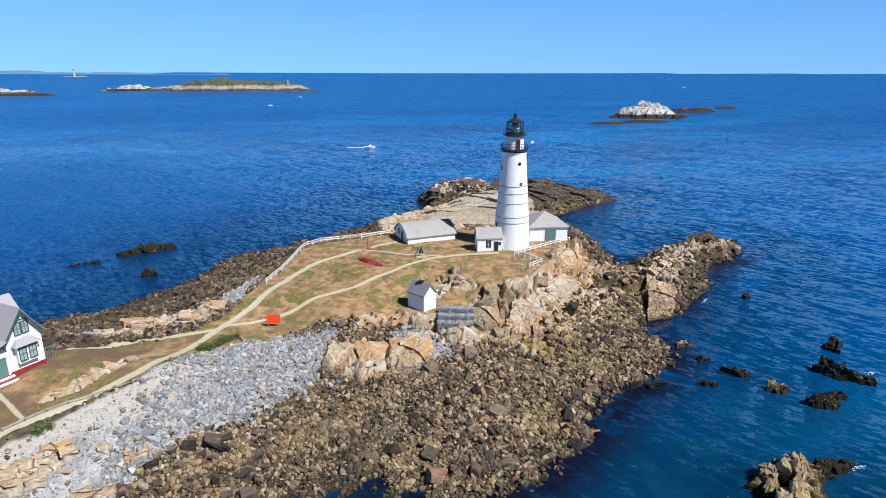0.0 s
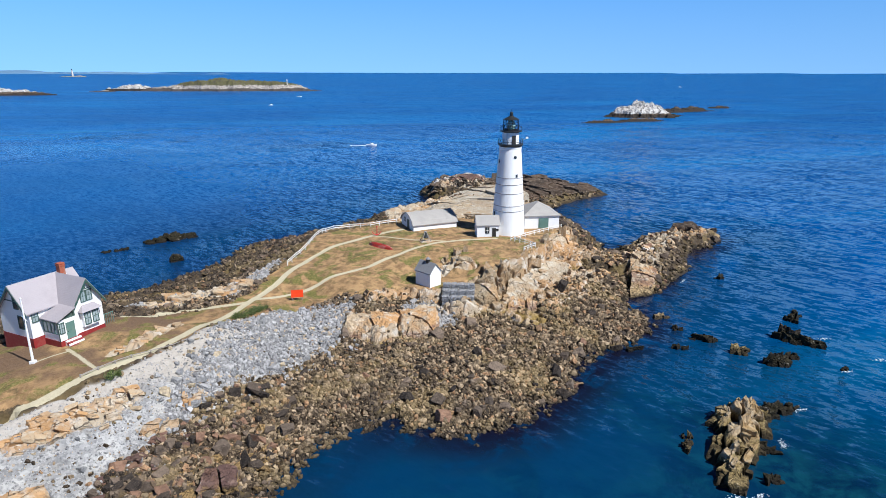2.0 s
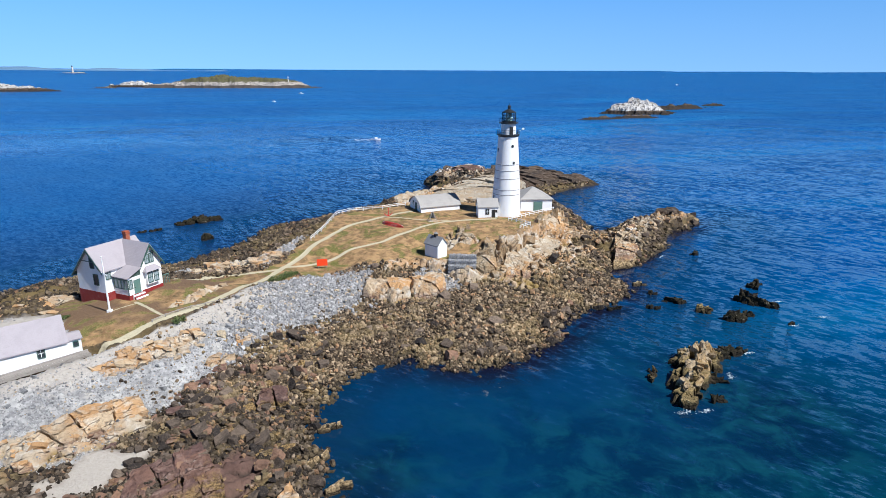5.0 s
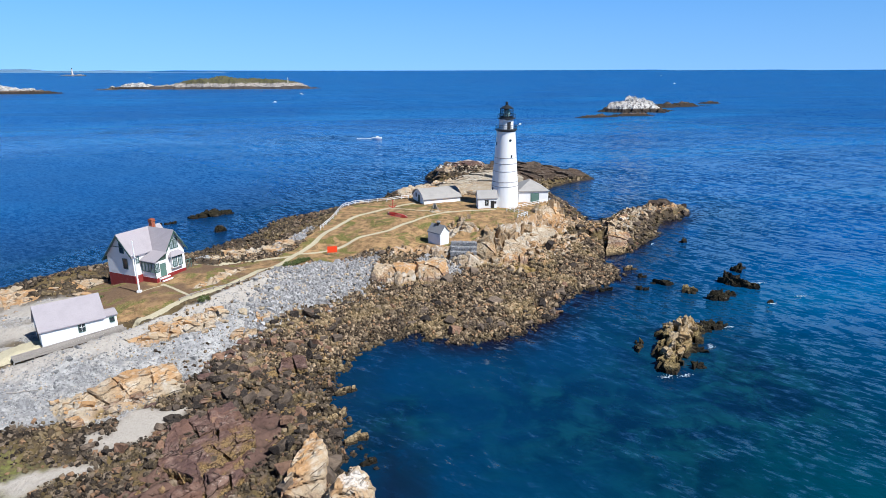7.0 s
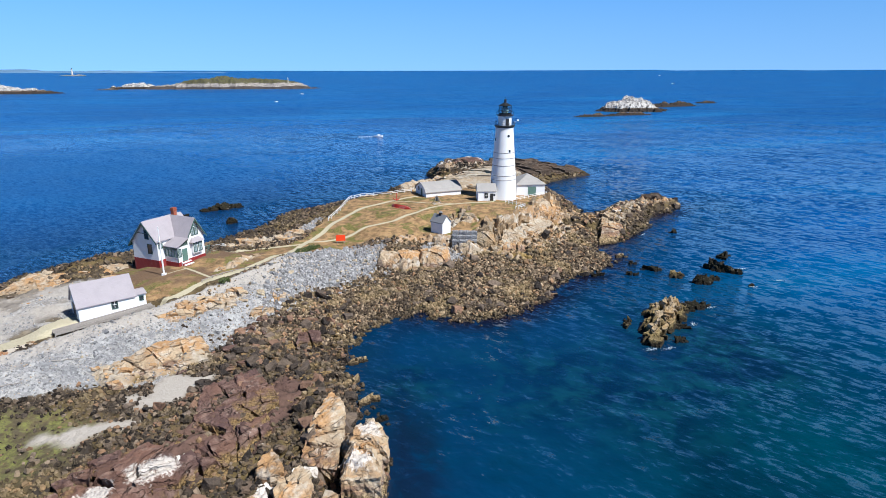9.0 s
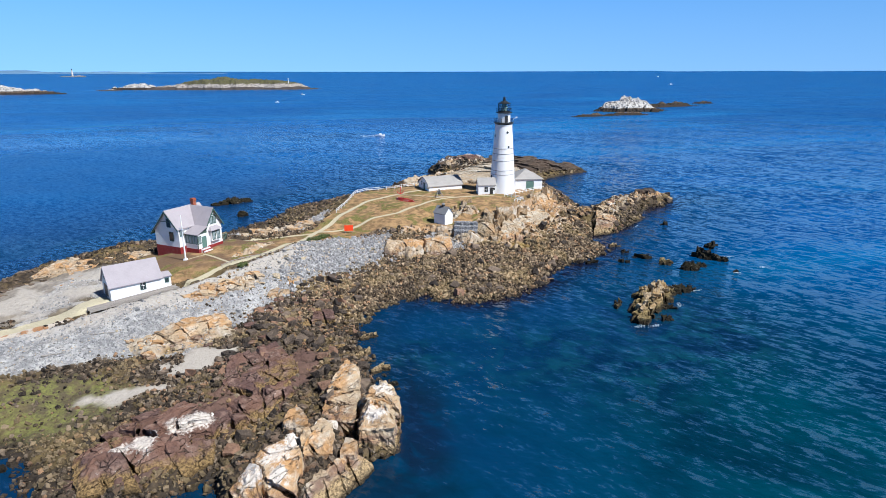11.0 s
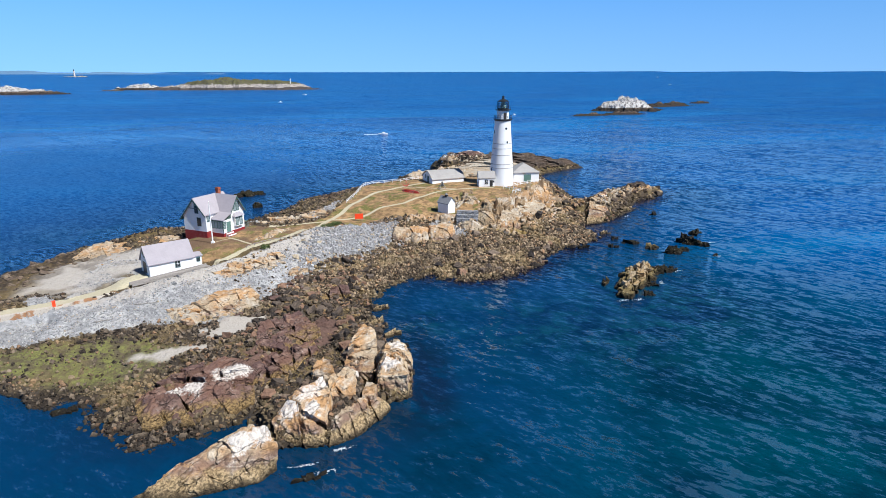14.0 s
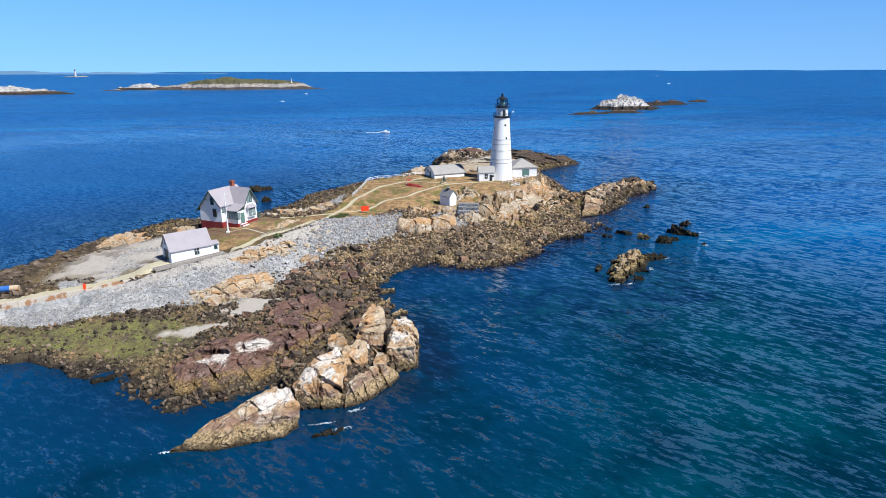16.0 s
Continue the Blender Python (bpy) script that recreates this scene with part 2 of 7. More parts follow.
def vnoise(x, y, size, seed=0):
    x, y = x / size, y / size
    ix, iy = np.floor(x), np.floor(y)
    fx, fy = x - ix, y - iy
    fx, fy = fx * fx * fx * (fx * (fx * 6 - 15) + 10), fy * fy * fy * (fy * (fy * 6 - 15) + 10)
    a, b = hashed(ix, iy, seed), hashed(ix + 1, iy, seed)
    c, d = hashed(ix, iy + 1, seed), hashed(ix + 1, iy + 1, seed)
    return (a * (1 - fx) + b * fx) * (1 - fy) + (c * (1 - fx) + d * fx) * fy - 0.5


def fbm(x, y, size, octaves=4, seed=0, gain=0.5):
    s, amp = 0, 1.0
    for o in range(octaves):
        s = s + amp * vnoise(x + 13.7 * o, y - 7.3 * o, size / 2 ** o, seed + o)
        amp *= gain
    return s


def facets(x, y, size, seed=0):
    """Cracked blocks: for each place the block's own height (-1..1) with its tilt, and the nearness of a crack (0 in it)."""
    x, y = x / size, y / size
    ix, iy = np.floor(x), np.floor(y)
    d1, d2 = np.full(x.shape, 9.0), np.full(x.shape, 9.0)
    z = np.zeros(x.shape)
    for dx in (-1, 0, 1):
        for dy in (-1, 0, 1):
            cx, cy = ix + dx, iy + dy
            px, py = cx + 0.1 + 0.8 * hashed(cx, cy, seed), cy + 0.1 + 0.8 * hashed(cx, cy, seed + 1)
            d = (x - px) ** 2 + (y - py) ** 2
            own = 2 * hashed(cx, cy, seed + 2) - 1 + 1.6 * (hashed(cx, cy, seed + 3) - 0.5) * (x - px) + 1.6 * (hashed(cx, cy, seed + 4) - 0.5) * (y - py)
            near = d < d1
            d2 = np.where(near, d1, np.minimum(d2, d))
            z = np.where(near, own, z)
            d1 = np.where(near, d, d1)
    return z, np.sqrt(d2) - np.sqrt(d1)


def inside(x, y, ring):
    r = np.zeros(x.shape, bool)
    for (x0, y0), (x1, y1) in zip(ring, ring[1:] + ring[:1]):
        if y0 != y1:
            r ^= ((y0 > y) != (y1 > y)) & (x < (x1 - x0) * (y - y0) / (y1 - y0) + x0)
    return r


def to_line(x, y, line, values=None):
    """The distance to a line of points, and what its values are there."""
    best, val = np.full(x.shape, 1e9), np.zeros(x.shape)
    for i in range(len(line) - 1):
        (x0, y0), (x1, y1) = line[i], line[i + 1]
        k = np.clip(((x - x0) * (x1 - x0) + (y - y0) * (y1 - y0)) / ((x1 - x0) ** 2 + (y1 - y0) ** 2 + 1e-9), 0, 1)
        d = np.hypot(x - x0 - k * (x1 - x0), y - y0 - k * (y1 - y0))
        if values:
            val = np.where(d < best, values[i] + k * (values[i + 1] - values[i]), val)
        best = np.minimum(best, d)
    return best, val


def signed(x, y, ring):
    """The distance to a ring of points, positive inside."""
    d, _ = to_line(x, y, ring + ring[:1])
    return np.where(inside(x, y, ring), d, -d)


def smooth01(v, lo, hi):
    t = np.clip((v - lo) / (hi - lo), 0, 1)
    return t * t * (3 - 2 * t)


def smax(a, b, k=0.8):
    h = np.clip(0.5 + 0.5 * (a - b) / k, 0, 1)
    return b * (1 - h) + a * h + k * h * (1 - h)

# ---------- the island's plan ----------
SOUTH_COAST = [(-140, -112), (-110, -108), (-93, -110.5), (-87.5, -110), (-80, -113.5), (-74, -118), (-67, -125), (-61, -127.5), (-56, -126),
               (-53, -124), (-50.5, -121.5), (-47, -123.5), (-44, -128), (-40, -130.5), (-36, -128), (-31.5, -124), (-28.5, -118.5), (-28.3, -109.5),
               (-30, -102), (-32.5, -96), (-35, -89), (-35.3, -81), (-33, -74), (-29, -68), (-25, -66.6), (-20.5, -68.5), (-14, -70.2), (-8, -68.4),
               (-3.3, -63.5), (1.5, -58), (4.5, -53), (8, -48.5), (13, -45.5), (17, -41.5), (20, -37), (20, -30), (19.8, -25), (22.5, -21.5), (27, -20)]
NORTH_COAST = [(32, -12.5), (38, -4), (45, 5), (56, 15), (59.5, 20), (60.5, 25), (56, 28.5), (49, 24), (41, 18), (34, 13), (27.5, 8), (24, 11), (22.5, 18.5), (21, 32), (20, 45), (20, 58),
               (25, 71), (42, 83.5), (43, 86.5), (31, 90), (31, 98), (20, 106), (5, 104), (-9, 97), (-16, 88), (-17, 72), (-30, 55), (-41, 41.5),
               (-54.5, 27.5), (-64, 20), (-69, 3), (-73, -9), (-79, -17), (-90, -22), (-100, -27), (-111, -40), (-114, -55), (-117, -70),
               (-122, -85), (-140, -95)]
COAST = SOUTH_COAST + NORTH_COAST
TOP_SOUTH = [(13, 1.5), (9.5, -2), (7, -10), (3.5, -15), (-1, -20.5), (-6, -23), (-10, -27), (-14.5, -30), (-18, -32.5), (-23, -30), (-28.5, -33),
             (-35.5, -35.5), (-40, -38.5), (-46, -42), (-49, -48), (-53.5, -53), (-57, -59.5), (-60, -65), (-64, -69.5), (-68, -77.5), (-74, -83),
             (-80, -86), (-90, -92), (-97, -97), (-112, -101), (-140, -104)]
TOP_NORTH = [(-140, -99), (-112, -85), (-100, -72), (-96, -58), (-90, -46), (-80, -42), (-70, -38), (-62, -36), (-55, -35.5), (-51, -29), (-48.5, -17),
             (-46, -5), (-44, 3), (-36, 8), (-26, 11), (-12, 14), (0, 16), (14, 14)]
TOP = TOP_SOUTH + TOP_NORTH
LAWN = [(13, 1), (9, -3), (4, -13), (-2, -19.5), (-8, -21), (-12, -26), (-17, -30.5), (-22, -28), (-28.5, -32), (-35.5, -34.5), (-40, -38), (-46, -41.5),
        (-50, -46), (-54, -52), (-58, -58.5), (-61, -63.5), (-66, -70), (-71, -72), (-76, -66), (-83, -57), (-81, -49), (-68, -45.5), (-58, -40), (-53, -36), (-49.5, -25),
        (-47.5, -15), (-45.5, -4), (-43.5, 3), (-36, 7), (-26, 9.5), (-10, 14), (2, 14), (14, 12)]
PATH_UPPER = [(-24.6, 3.2), (-31.5, -0.8), (-37.9, -7.2), (-42.6, -13.4), (-45.0, -19.6), (-46.8, -25.0), (-48.4, -30.2), (-49.9, -35.2), (-51.7, -41), (-53.4, -47), (-55.3, -52.5), (-57.6, -57.8), (-60.2, -62.2), (-63.6, -67.2), (-66.6, -71.0), (-69.4, -73.6)]
PATH_LOWER = [(-49.5, -35.0), (-45.7, -32.9), (-41.6, -29.9), (-36.6, -26.5), (-31.3, -22.3), (-25.7, -17.2), (-19.7, -11.4), (-16.3, -8.6), (-11.1, -6.4), (-3.5, -5.4)]
PATH_SMALL = [(-30.5, -1.5), (-22, -6.5), (-14, -7.6)]
PATH_HOUSE = [(-50.3, -36.4), (-55.3, -38.4), (-60.5, -40.4), (-64.7, -42.6), (-67.5, -45.5)]
PATH_STEP = [(-61.8, -64.6), (-66.5, -60.3), (-69.3, -57.9)]
PATH_POLE = [(-71.5, -61.7), (-68.6, -58.5)]
TRACK = [(-80, -79.5), (-84, -84.3), (-88, -89.2), (-95, -93.4), (-99, -96.4), (-112, -100.5), (-140, -105)]


def top_height(x, y):
    """The height of the island's back: a weighted mean of its rises and dips."""
    w_sum, z_sum = 1e-9, 0
    for px, py, pz in ((0, 0, 7.8), (12, 4, 7.9), (-20, 4, 7.9), (-22, -10, 8.0), (-5, -14, 7.7), (-19, -30, 5.4), (-29, -14, 7.6), (-38, -5, 7.3),
                       (-33, -24, 6.6), (-42, -35, 4.6), (-47, -15, 6.2), (-50, -38, 5.1), (-54, -55, 6.4), (-66, -62, 7.0), (-74, -53, 6.6), (-82, -52, 5.2), (-66, -52, 7.0), (-60, -40, 5.2),
                       (-67, -74, 5.8), (-80, -75, 5.2), (-88, -52, 6.3), (-97, -62, 4.6), (-90, -86, 4.0), (-110, -92, 3.8), (-135, -100, 3.8)):
        w = 1 / ((x - px) ** 2 + (y - py) ** 2 + 9.0) ** 2
        w_sum, z_sum = w_sum + w, z_sum + w * pz
    return z_sum / w_sum


def shape(x, y):
    """The bare form of the island at (x, y), and the weight of each kind of ground."""
    wx = x + 2.2 * fbm(x, y, 9, 3, 5)
    wy = y + 2.2 * fbm(x, y, 9, 3, 9)
    coast = signed(wx, wy, COAST)
    top = signed(x + 0.8 * fbm(x, y, 5, 3, 15), y + 0.8 * fbm(x, y, 5, 3, 19), TOP)
    z = np.where(coast > 0, 1.9 * (1 - np.exp(-np.maximum(coast, 0) / 11)) + 0.1, np.maximum(0.22 * coast, -6))
    bluff = signed(wx, wy, [(-47, -124), (-44, -130), (-38, -131.5), (-31, -126), (-27.5, -118.5), (-27.3, -107), (-30.5, -100), (-34, -103), (-36.5, -111), (-43, -118)])
    plunge = smooth01(bluff, -0.5, 1.0)
    z = z * (1 - plunge) - 0.7 * plunge
    # the back of the island, falling steeply under the tower and gently elsewhere
    cliff = smooth01(x, -24, -10) * smooth01(-y, -30, 10) + smooth01(x, -2, 10) * (1 - smooth01(-y, -30, 10))
    west = smooth01(-x, 62, 78) * smooth01(-y, 60, 80)
    slope = 0.30 + 2.0 * np.clip(cliff, 0, 1) - 0.14 * west
    back = top_height(x, y) - slope * np.maximum(-top, 0)
    z = smax(z, np.where(coast > -2, back, -9), 0.7)
    tan = np.zeros(x.shape)

    def form(ring, high, slope, low=None, tone=1.0, k=0.6):
        """A rock mass over a ring of points; high: a height or a function."""
        nonlocal z, tan
        d = signed(wx, wy, ring)
        h = (high(x, y) if callable(high) else high) - slope * np.maximum(-d, 0)
        tan = np.maximum(tan, tone * smooth01(h - z, -0.6, 0.2) * smooth01(d, -2.5, 0.3))
        z = smax(z, h, k)

    def ridge(line, heights, width, slope, tone=1.0):
        nonlocal z, tan
        d, h = to_line(wx, wy, line, heights)
        h = h - slope * np.maximum(d - width, 0)
        tan = np.maximum(tan, tone * smooth01(h - z, -0.6, 0.2) * smooth01(-d, -width - 2.5, -width))
        z = smax(z, h, 0.5)

    # orange blocks below the lawn
    form([(-33, -44), (-33.5, -38), (-29, -36), (-25, -37), (-24.5, -43.5), (-28, -46.5)], 3.4, 1.6)
    form([(-23.5, -43.5), (-24.5, -37.5), (-19, -36.5), (-17.5, -39.5), (-20, -43.5)], 3.6, 1.7)
    form([(-16.5, -36.5), (-17.5, -33), (-12, -32), (-11, -36)], 3.7, 1.6)
    # the cliff under the tower
    form([(-11, -33), (-8, -27), (0, -22), (4.5, -16), (7, -18), (3, -27), (-2, -33), (-8, -35)], lambda a, b: 3.2 + 0.09 * (b + 26), 1.3)
    form([(8, -12), (10, -3), (14, 0), (17, -2), (15, -10), (11, -15)], lambda a, b: 3.2 + 0.09 * (b + 6), 1.5)
    form([(-6.5, -37), (-4, -34), (1, -35), (1.5, -39), (-3, -40.5)], 2.0, 1.6)
    form([(2, -31), (9, -18), (15, -13), (17, -18), (9, -30), (4, -36)], 3.4, 0.6, tone=0.7)
    # the point
    ridge([(15, 2), (22, -3), (29, -8), (34, -3), (40, 8), (47, 17), (56, 22.5)], [4.2, 3.2, 3.8, 4.2, 3.4, 2.8, 2.6], 2.6, 0.75, 0.55)
    form([(24, -13), (28, -18), (35, -8), (38, 2), (33, 4), (27, -5)], 2.4, 0.8, tone=0.6)
    # the north end
    form([(-27, 17), (-29, 27), (-20, 44), (-8, 53), (6, 50), (14, 36), (14, 18), (0, 16)], lambda a, b: 7.3 - 0.03 * (b - 17) + 1.2 * vnoise(a, b, 14, 44), 0.5)
    form([(-12, 76), (-14, 85), (-6, 93), (4, 90), (6, 82), (-2, 75)], 6.2, 1.0, tone=1.0)
    form([(8, 92), (20, 104), (32, 98), (28, 88), (16, 86)], 1.9, 0.4, tone=0.35)
    ridge([(18, 66), (30, 80), (43, 84.5)], [2.2, 2.4, 1.2], 3.5, 0.5, 0.2)
    # the near south-west rocks
    form([(-64, -122), (-57, -114), (-50, -101), (-44, -92), (-39, -96), (-42, -105), (-47, -114), (-55, -123)], lambda a, b: 1.3 + 0.4 * vnoise(a, b, 8, 31), 0.45, tone=0.15)
    form([(-46, -122), (-43, -126.5), (-37, -127), (-34.5, -122), (-37, -115), (-40, -112.5), (-42, -117)], lambda a, b: 2.5 + 0.8 * vnoise(a, b, 4, 33), 1.3, tone=0.15)
    form([(-33, -120.5), (-29.7, -117.5), (-29.8, -109), (-32.3, -104), (-34, -109), (-34, -116)], 1.2, 1.9, tone=0.15)
    form([(-39, -109), (-36, -112), (-34.5, -102), (-37, -96), (-40, -100)], 1.9, 1.0, tone=0.15)
    # outcrops by the barn and the scree
    form([(-70, -93), (-66, -88), (-58.5, -84), (-57.5, -87), (-62, -91.5), (-68, -95)], 2.9, 0.9)
    form([(-51, -68.5), (-47.5, -62.5), (-46, -63), (-48.5, -69)], 2.3, 1.2)
    form([(-54, -73), (-51, -70.5), (-50, -72), (-53, -75)], 2.2, 1.0)
    form([(-66, -79), (-61, -71), (-57.5, -67), (-56.5, -69.5), (-60, -75.5), (-64, -80)], lambda a, b: 5.5 + 0.5 * vnoise(a, b, 4, 71), 0.6, tone=0.9)
    ridge([(-62.5, -58.5), (-60, -53), (-57, -48.5)], [7.1, 6.9, 6.3], 0.7, 0.8, 0.9)
    # north-west rocks
    ridge([(-82, -44), (-90, -48), (-97, -54)], [4.9, 5.0, 4.2], 4.0, 0.35)
    ridge([(-101, -58), (-106, -68), (-109, -78)], [4.2, 3.4, 2.6], 3.0, 0.4, 0.2)
    ridge([(-53, -27), (-60, -33), (-66, -37), (-74, -40)], [5.3, 5.2, 5.2, 5.4], 1.5, 0.7, 0.9)
    ridge([(-52, -19), (-54, -13)], [4.6, 3.4], 1.2, 0.8, 0.8)
    ridge([(-40, 13), (-33, 14), (-27, 16)], [6.2, 6.8, 7.4], 1.5, 0.5)
    ridge([(-16, -23), (-12.5, -20.5), (-10.5, -22)], [6.6, 8.0, 7.6], 1.0, 0.9)

    tan = np.maximum(tan, 0.1 * plunge)
    # the beach lies lower at the foot of the sea wall
    foot = signed(x, y, [(-140, -108.4), (-112, -103.9), (-99.5, -99.7), (-95.7, -96.6), (-89.5, -93.2), (-84, -96), (-86, -106), (-112, -118), (-140, -124)])
    foot = smooth01(foot, -0.2, 0.7) * smooth01(-x, 85.5, 89)
    z = z * (1 - foot) + np.minimum(z, 2.0) * foot
    walk_d, _ = to_line(x, y, [(-79.9, -83.4), (-69.0, -73.6)])
    under = smooth01(-walk_d, -2.4, -1.3)
    z = z * (1 - under) + np.minimum(z, 4.35) * under
    rim = smooth01(top, -6, -1) * (1 - smooth01(top, -0.3, 0.6)) * smooth01(x, -34, -28) * smooth01(-y, -8, 4)
    tan = np.maximum(tan, 0.95 * rim)
    tan = np.where(y > 55, tan * smooth01(z, 2.0, 4.2), tan)
    lawn = signed(x + 1.2 * fbm(x, y, 3.5, 3, 25), y + 1.2 * fbm(x, y, 3.5, 3, 29), LAWN)
    lawn = np.where((x > -33) & (y < 8), np.maximum(lawn, top), lawn)
    grass = smooth01(lawn, -0.5, 0.5) * (1 - 0.9 * smooth01(tan, 0.3, 0.8))
    pale = signed(wx, wy, [(-84, -52), (-92, -52), (-102, -60), (-106, -76), (-101, -88), (-93, -84), (-84, -70), (-79, -62)])
    tan = np.maximum(tan, 0.3 * smooth01(pale, -2, 1.5))
    # grey stone beach: the south scree, the west beach and pockets in the north
    d_scree = signed(wx, wy, [(-33.5, -36), (-40, -38), (-48, -43), (-54, -55), (-61, -67), (-69, -77), (-78, -84), (-97, -96), (-112, -101), (-140, -104), (-140, -108), (-97, -103),
                              (-82, -102), (-72, -97), (-62, -94), (-56, -84), (-52, -74), (-46, -62), (-41, -57.5), (-36, -51), (-33.5, -45)])
    d_pocket = signed(wx, wy, [(-24, -36.5), (-20, -33), (-15, -36), (-14, -40), (-19, -44.5), (-24, -41)])
    d_north = signed(wx, wy, [(-49, -14), (-50, -27), (-54, -33), (-60, -35), (-70, -40), (-62, -31), (-56, -22), (-51, -10)])
    d_west = signed(wx, wy, [(-76, -66), (-72, -71), (-82, -82), (-93, -92), (-97, -90), (-95, -76), (-88, -60)])
    scree = np.maximum.reduce([smooth01(d, -0.8, 0.8) for d in (d_scree, d_pocket, d_north)] + [0.95 * smooth01(d_west, -0.8, 0.8) * smooth01(fbm(x, y, 6, 3, 151), -0.45, 0.0)])
    algae = smooth01(signed(wx, wy, [(-93, -110), (-100, -103.5), (-82, -103.5), (-72, -101), (-63, -104), (-64, -111), (-72, -116), (-80, -113)]), -1.5, 2)
    sand = smooth01(signed(wx, wy, [(-64, -99), (-60.5, -92.5), (-55.5, -93), (-56.5, -98), (-59, -101)]) + 1.6 * fbm(x, y, 2.5, 3, 201), -1.0, 0.9)
    sand = np.maximum(sand, smooth01(signed(wx, wy, [(-71, -107.5), (-66, -104.5), (-59.5, -103.5), (-63, -107), (-66, -109)]) + 1.6 * fbm(x, y, 2.5, 3, 203), -1.0, 0.9))
    dust, _ = to_line(wx, wy, [(-84, -86), (-72, -79), (-63, -69.5), (-56, -59.5), (-51, -51)])
    sand = np.maximum(sand, 0.85 * scree * smooth01(-dust + 3 * fbm(x, y, 5, 3, 191), -7.5, -1.5))
    sand = sand * (1 - 0.8 * np.clip(tan, 0, 1))
    flats = signed(wx, wy, [(-84, -62), (-78, -68), (-84, -78), (-92, -86), (-98, -86), (-98, -72), (-92, -62)])
    sand = np.maximum(sand, 0.95 * smooth01(flats, -4, 1.5) * (0.5 + 0.5 * smooth01(fbm(x, y, 5, 4, 161), -0.22, 0.12)))
    purple = smooth01(signed(wx, wy, [(-64, -123), (-58, -113), (-51, -100), (-44, -91), (-39, -95), (-43, -106), (-48, -115), (-56, -124)]), -1, 1)
    return z, coast, top, tan, grass, np.clip(scree * (1 - 0.85 * tan) * (1 - grass), 0, 1), algae, sand, purple


def ground_detail(x, y):
    z, coast, top, tan, grass, scree, algae, sand, purple = shape(x, y)
    # blocks lie along the strike of the rock
    c, s = math.cos(radians(35)), math.sin(radians(35))
    u, v = c * x + s * y, -s * x + c * y
    big, crack = facets(u / 1.7 + 0.6 * fbm(x, y, 4, 2, 60), v + 0.6 * fbm(x, y, 4, 2, 61), 3.3, 70)
    mid, crack_mid = facets(u / 1.4, v, 1.4, 80)
    small, crack_small = facets(u, v, 0.62, 90)
    def ledges(step, offset):
        w = (z + 0.30 * u - 0.18 * v + offset) / step
        part_up = w - np.floor(w)
        return (np.floor(w) + smooth01(part_up, 0.36, 0.64) - w) * step

    strata = ledges(1.5, 1.3 * big)
    beds = ledges(0.7, 0.7 * big + 0.3 * mid)
    boulder_calm = 0.5 + 0.5 * smooth01(np.hypot(x + 49, y + 133.5), 6, 9)
    plain = np.clip(1 - grass - scree - sand - 0.8 * algae, 0, 1)
    rock = np.clip(tan, 0, 1) * plain
    rubble = plain * (1 - tan)
    away = smooth01(coast, -3, 0.5)
    dz = rock * boulder_calm * (0.65 * big + 0.3 * mid + 0.12 * small + 0.3 * strata - 1.3 * np.exp(-crack * 5.5) - 0.5 * np.exp(-crack_mid * 5))
    dz += purple * (1 - tan) * (0.25 * big + 0.1 * mid + 0.3 * beds - 0.6 * np.exp(-crack * 7) - 0.15 * np.exp(-crack_mid * 7))
    dz += rubble * away * (0.30 * mid + 0.2 * small + 0.35 * vnoise(x, y, 4, 33) - 0.15)
    dz += scree * (0.14 * small + 0.3 * vnoise(x, y, 3.3, 35)) + algae * 0.1 * small
    dz += grass * (0.22 * fbm(x, y, 6, 3, 37))
    flat = np.zeros(x.shape)
    for line, width in ((PATH_UPPER, 0.6), (PATH_LOWER, 0.45), (PATH_SMALL, 0.3), (PATH_HOUSE, 0.5), (PATH_STEP, 0.22), (PATH_POLE, 0.15), (TRACK, 1.9)):
        d, _ = to_line(x + 0.18 * fbm(x, y, 2.5, 2, 93), y + 0.18 * fbm(x, y, 2.5, 2, 95), line)
        flat = np.maximum(flat, smooth01(-d, -width - 0.3, -width + 0.25))
    dz = dz * (1 - 0.85 * flat) - 0.08 * flat
    lime = np.zeros(x.shape)
    for lx, ly, r in ((-45.5, -131.5, 2.3), (-48, -132.5, 1.6), (-39.5, -119, 2.2), (-41, -122, 1.6), (-37.5, -116, 1.2), (-30.8, -109, 1.5), (-30.6, -113.5, 1.1),
                      (-53.5, -112.5, 1.8), (-57.5, -116, 1.3), (-51.5, -110.5, 0.9), (-10, 84, 3.0), (-5, 88, 2.6), (-14, 82, 2.0), (20, 98, 2.4), (33, -3, 1.2)):
        lime = np.maximum(lime, 1 - smooth01(np.hypot(x - lx, y - ly) + 1.2 * fbm(x, y, 1.6, 2, 97), 0.5 * r, 1.3 * r))
    soil = smooth01(-x, 50, 58) * smooth01(fbm(x, y, 7, 3, 141), -0.45, -0.05)
    return z + dz, coast, tan, grass, scree, algae, sand, purple, flat, lime, soil


STEP, X0, X1, Y0, Y1 = 0.27, -138.0, 64.0, -141.0, 118.0
gx = np.arange(X0, X1, STEP)
gy = np.arange(Y0, Y1, STEP)
GX, GY = np.meshgrid(gx, gy)
GROUND = ground_detail(GX, GY)
GZ = GROUND[0]


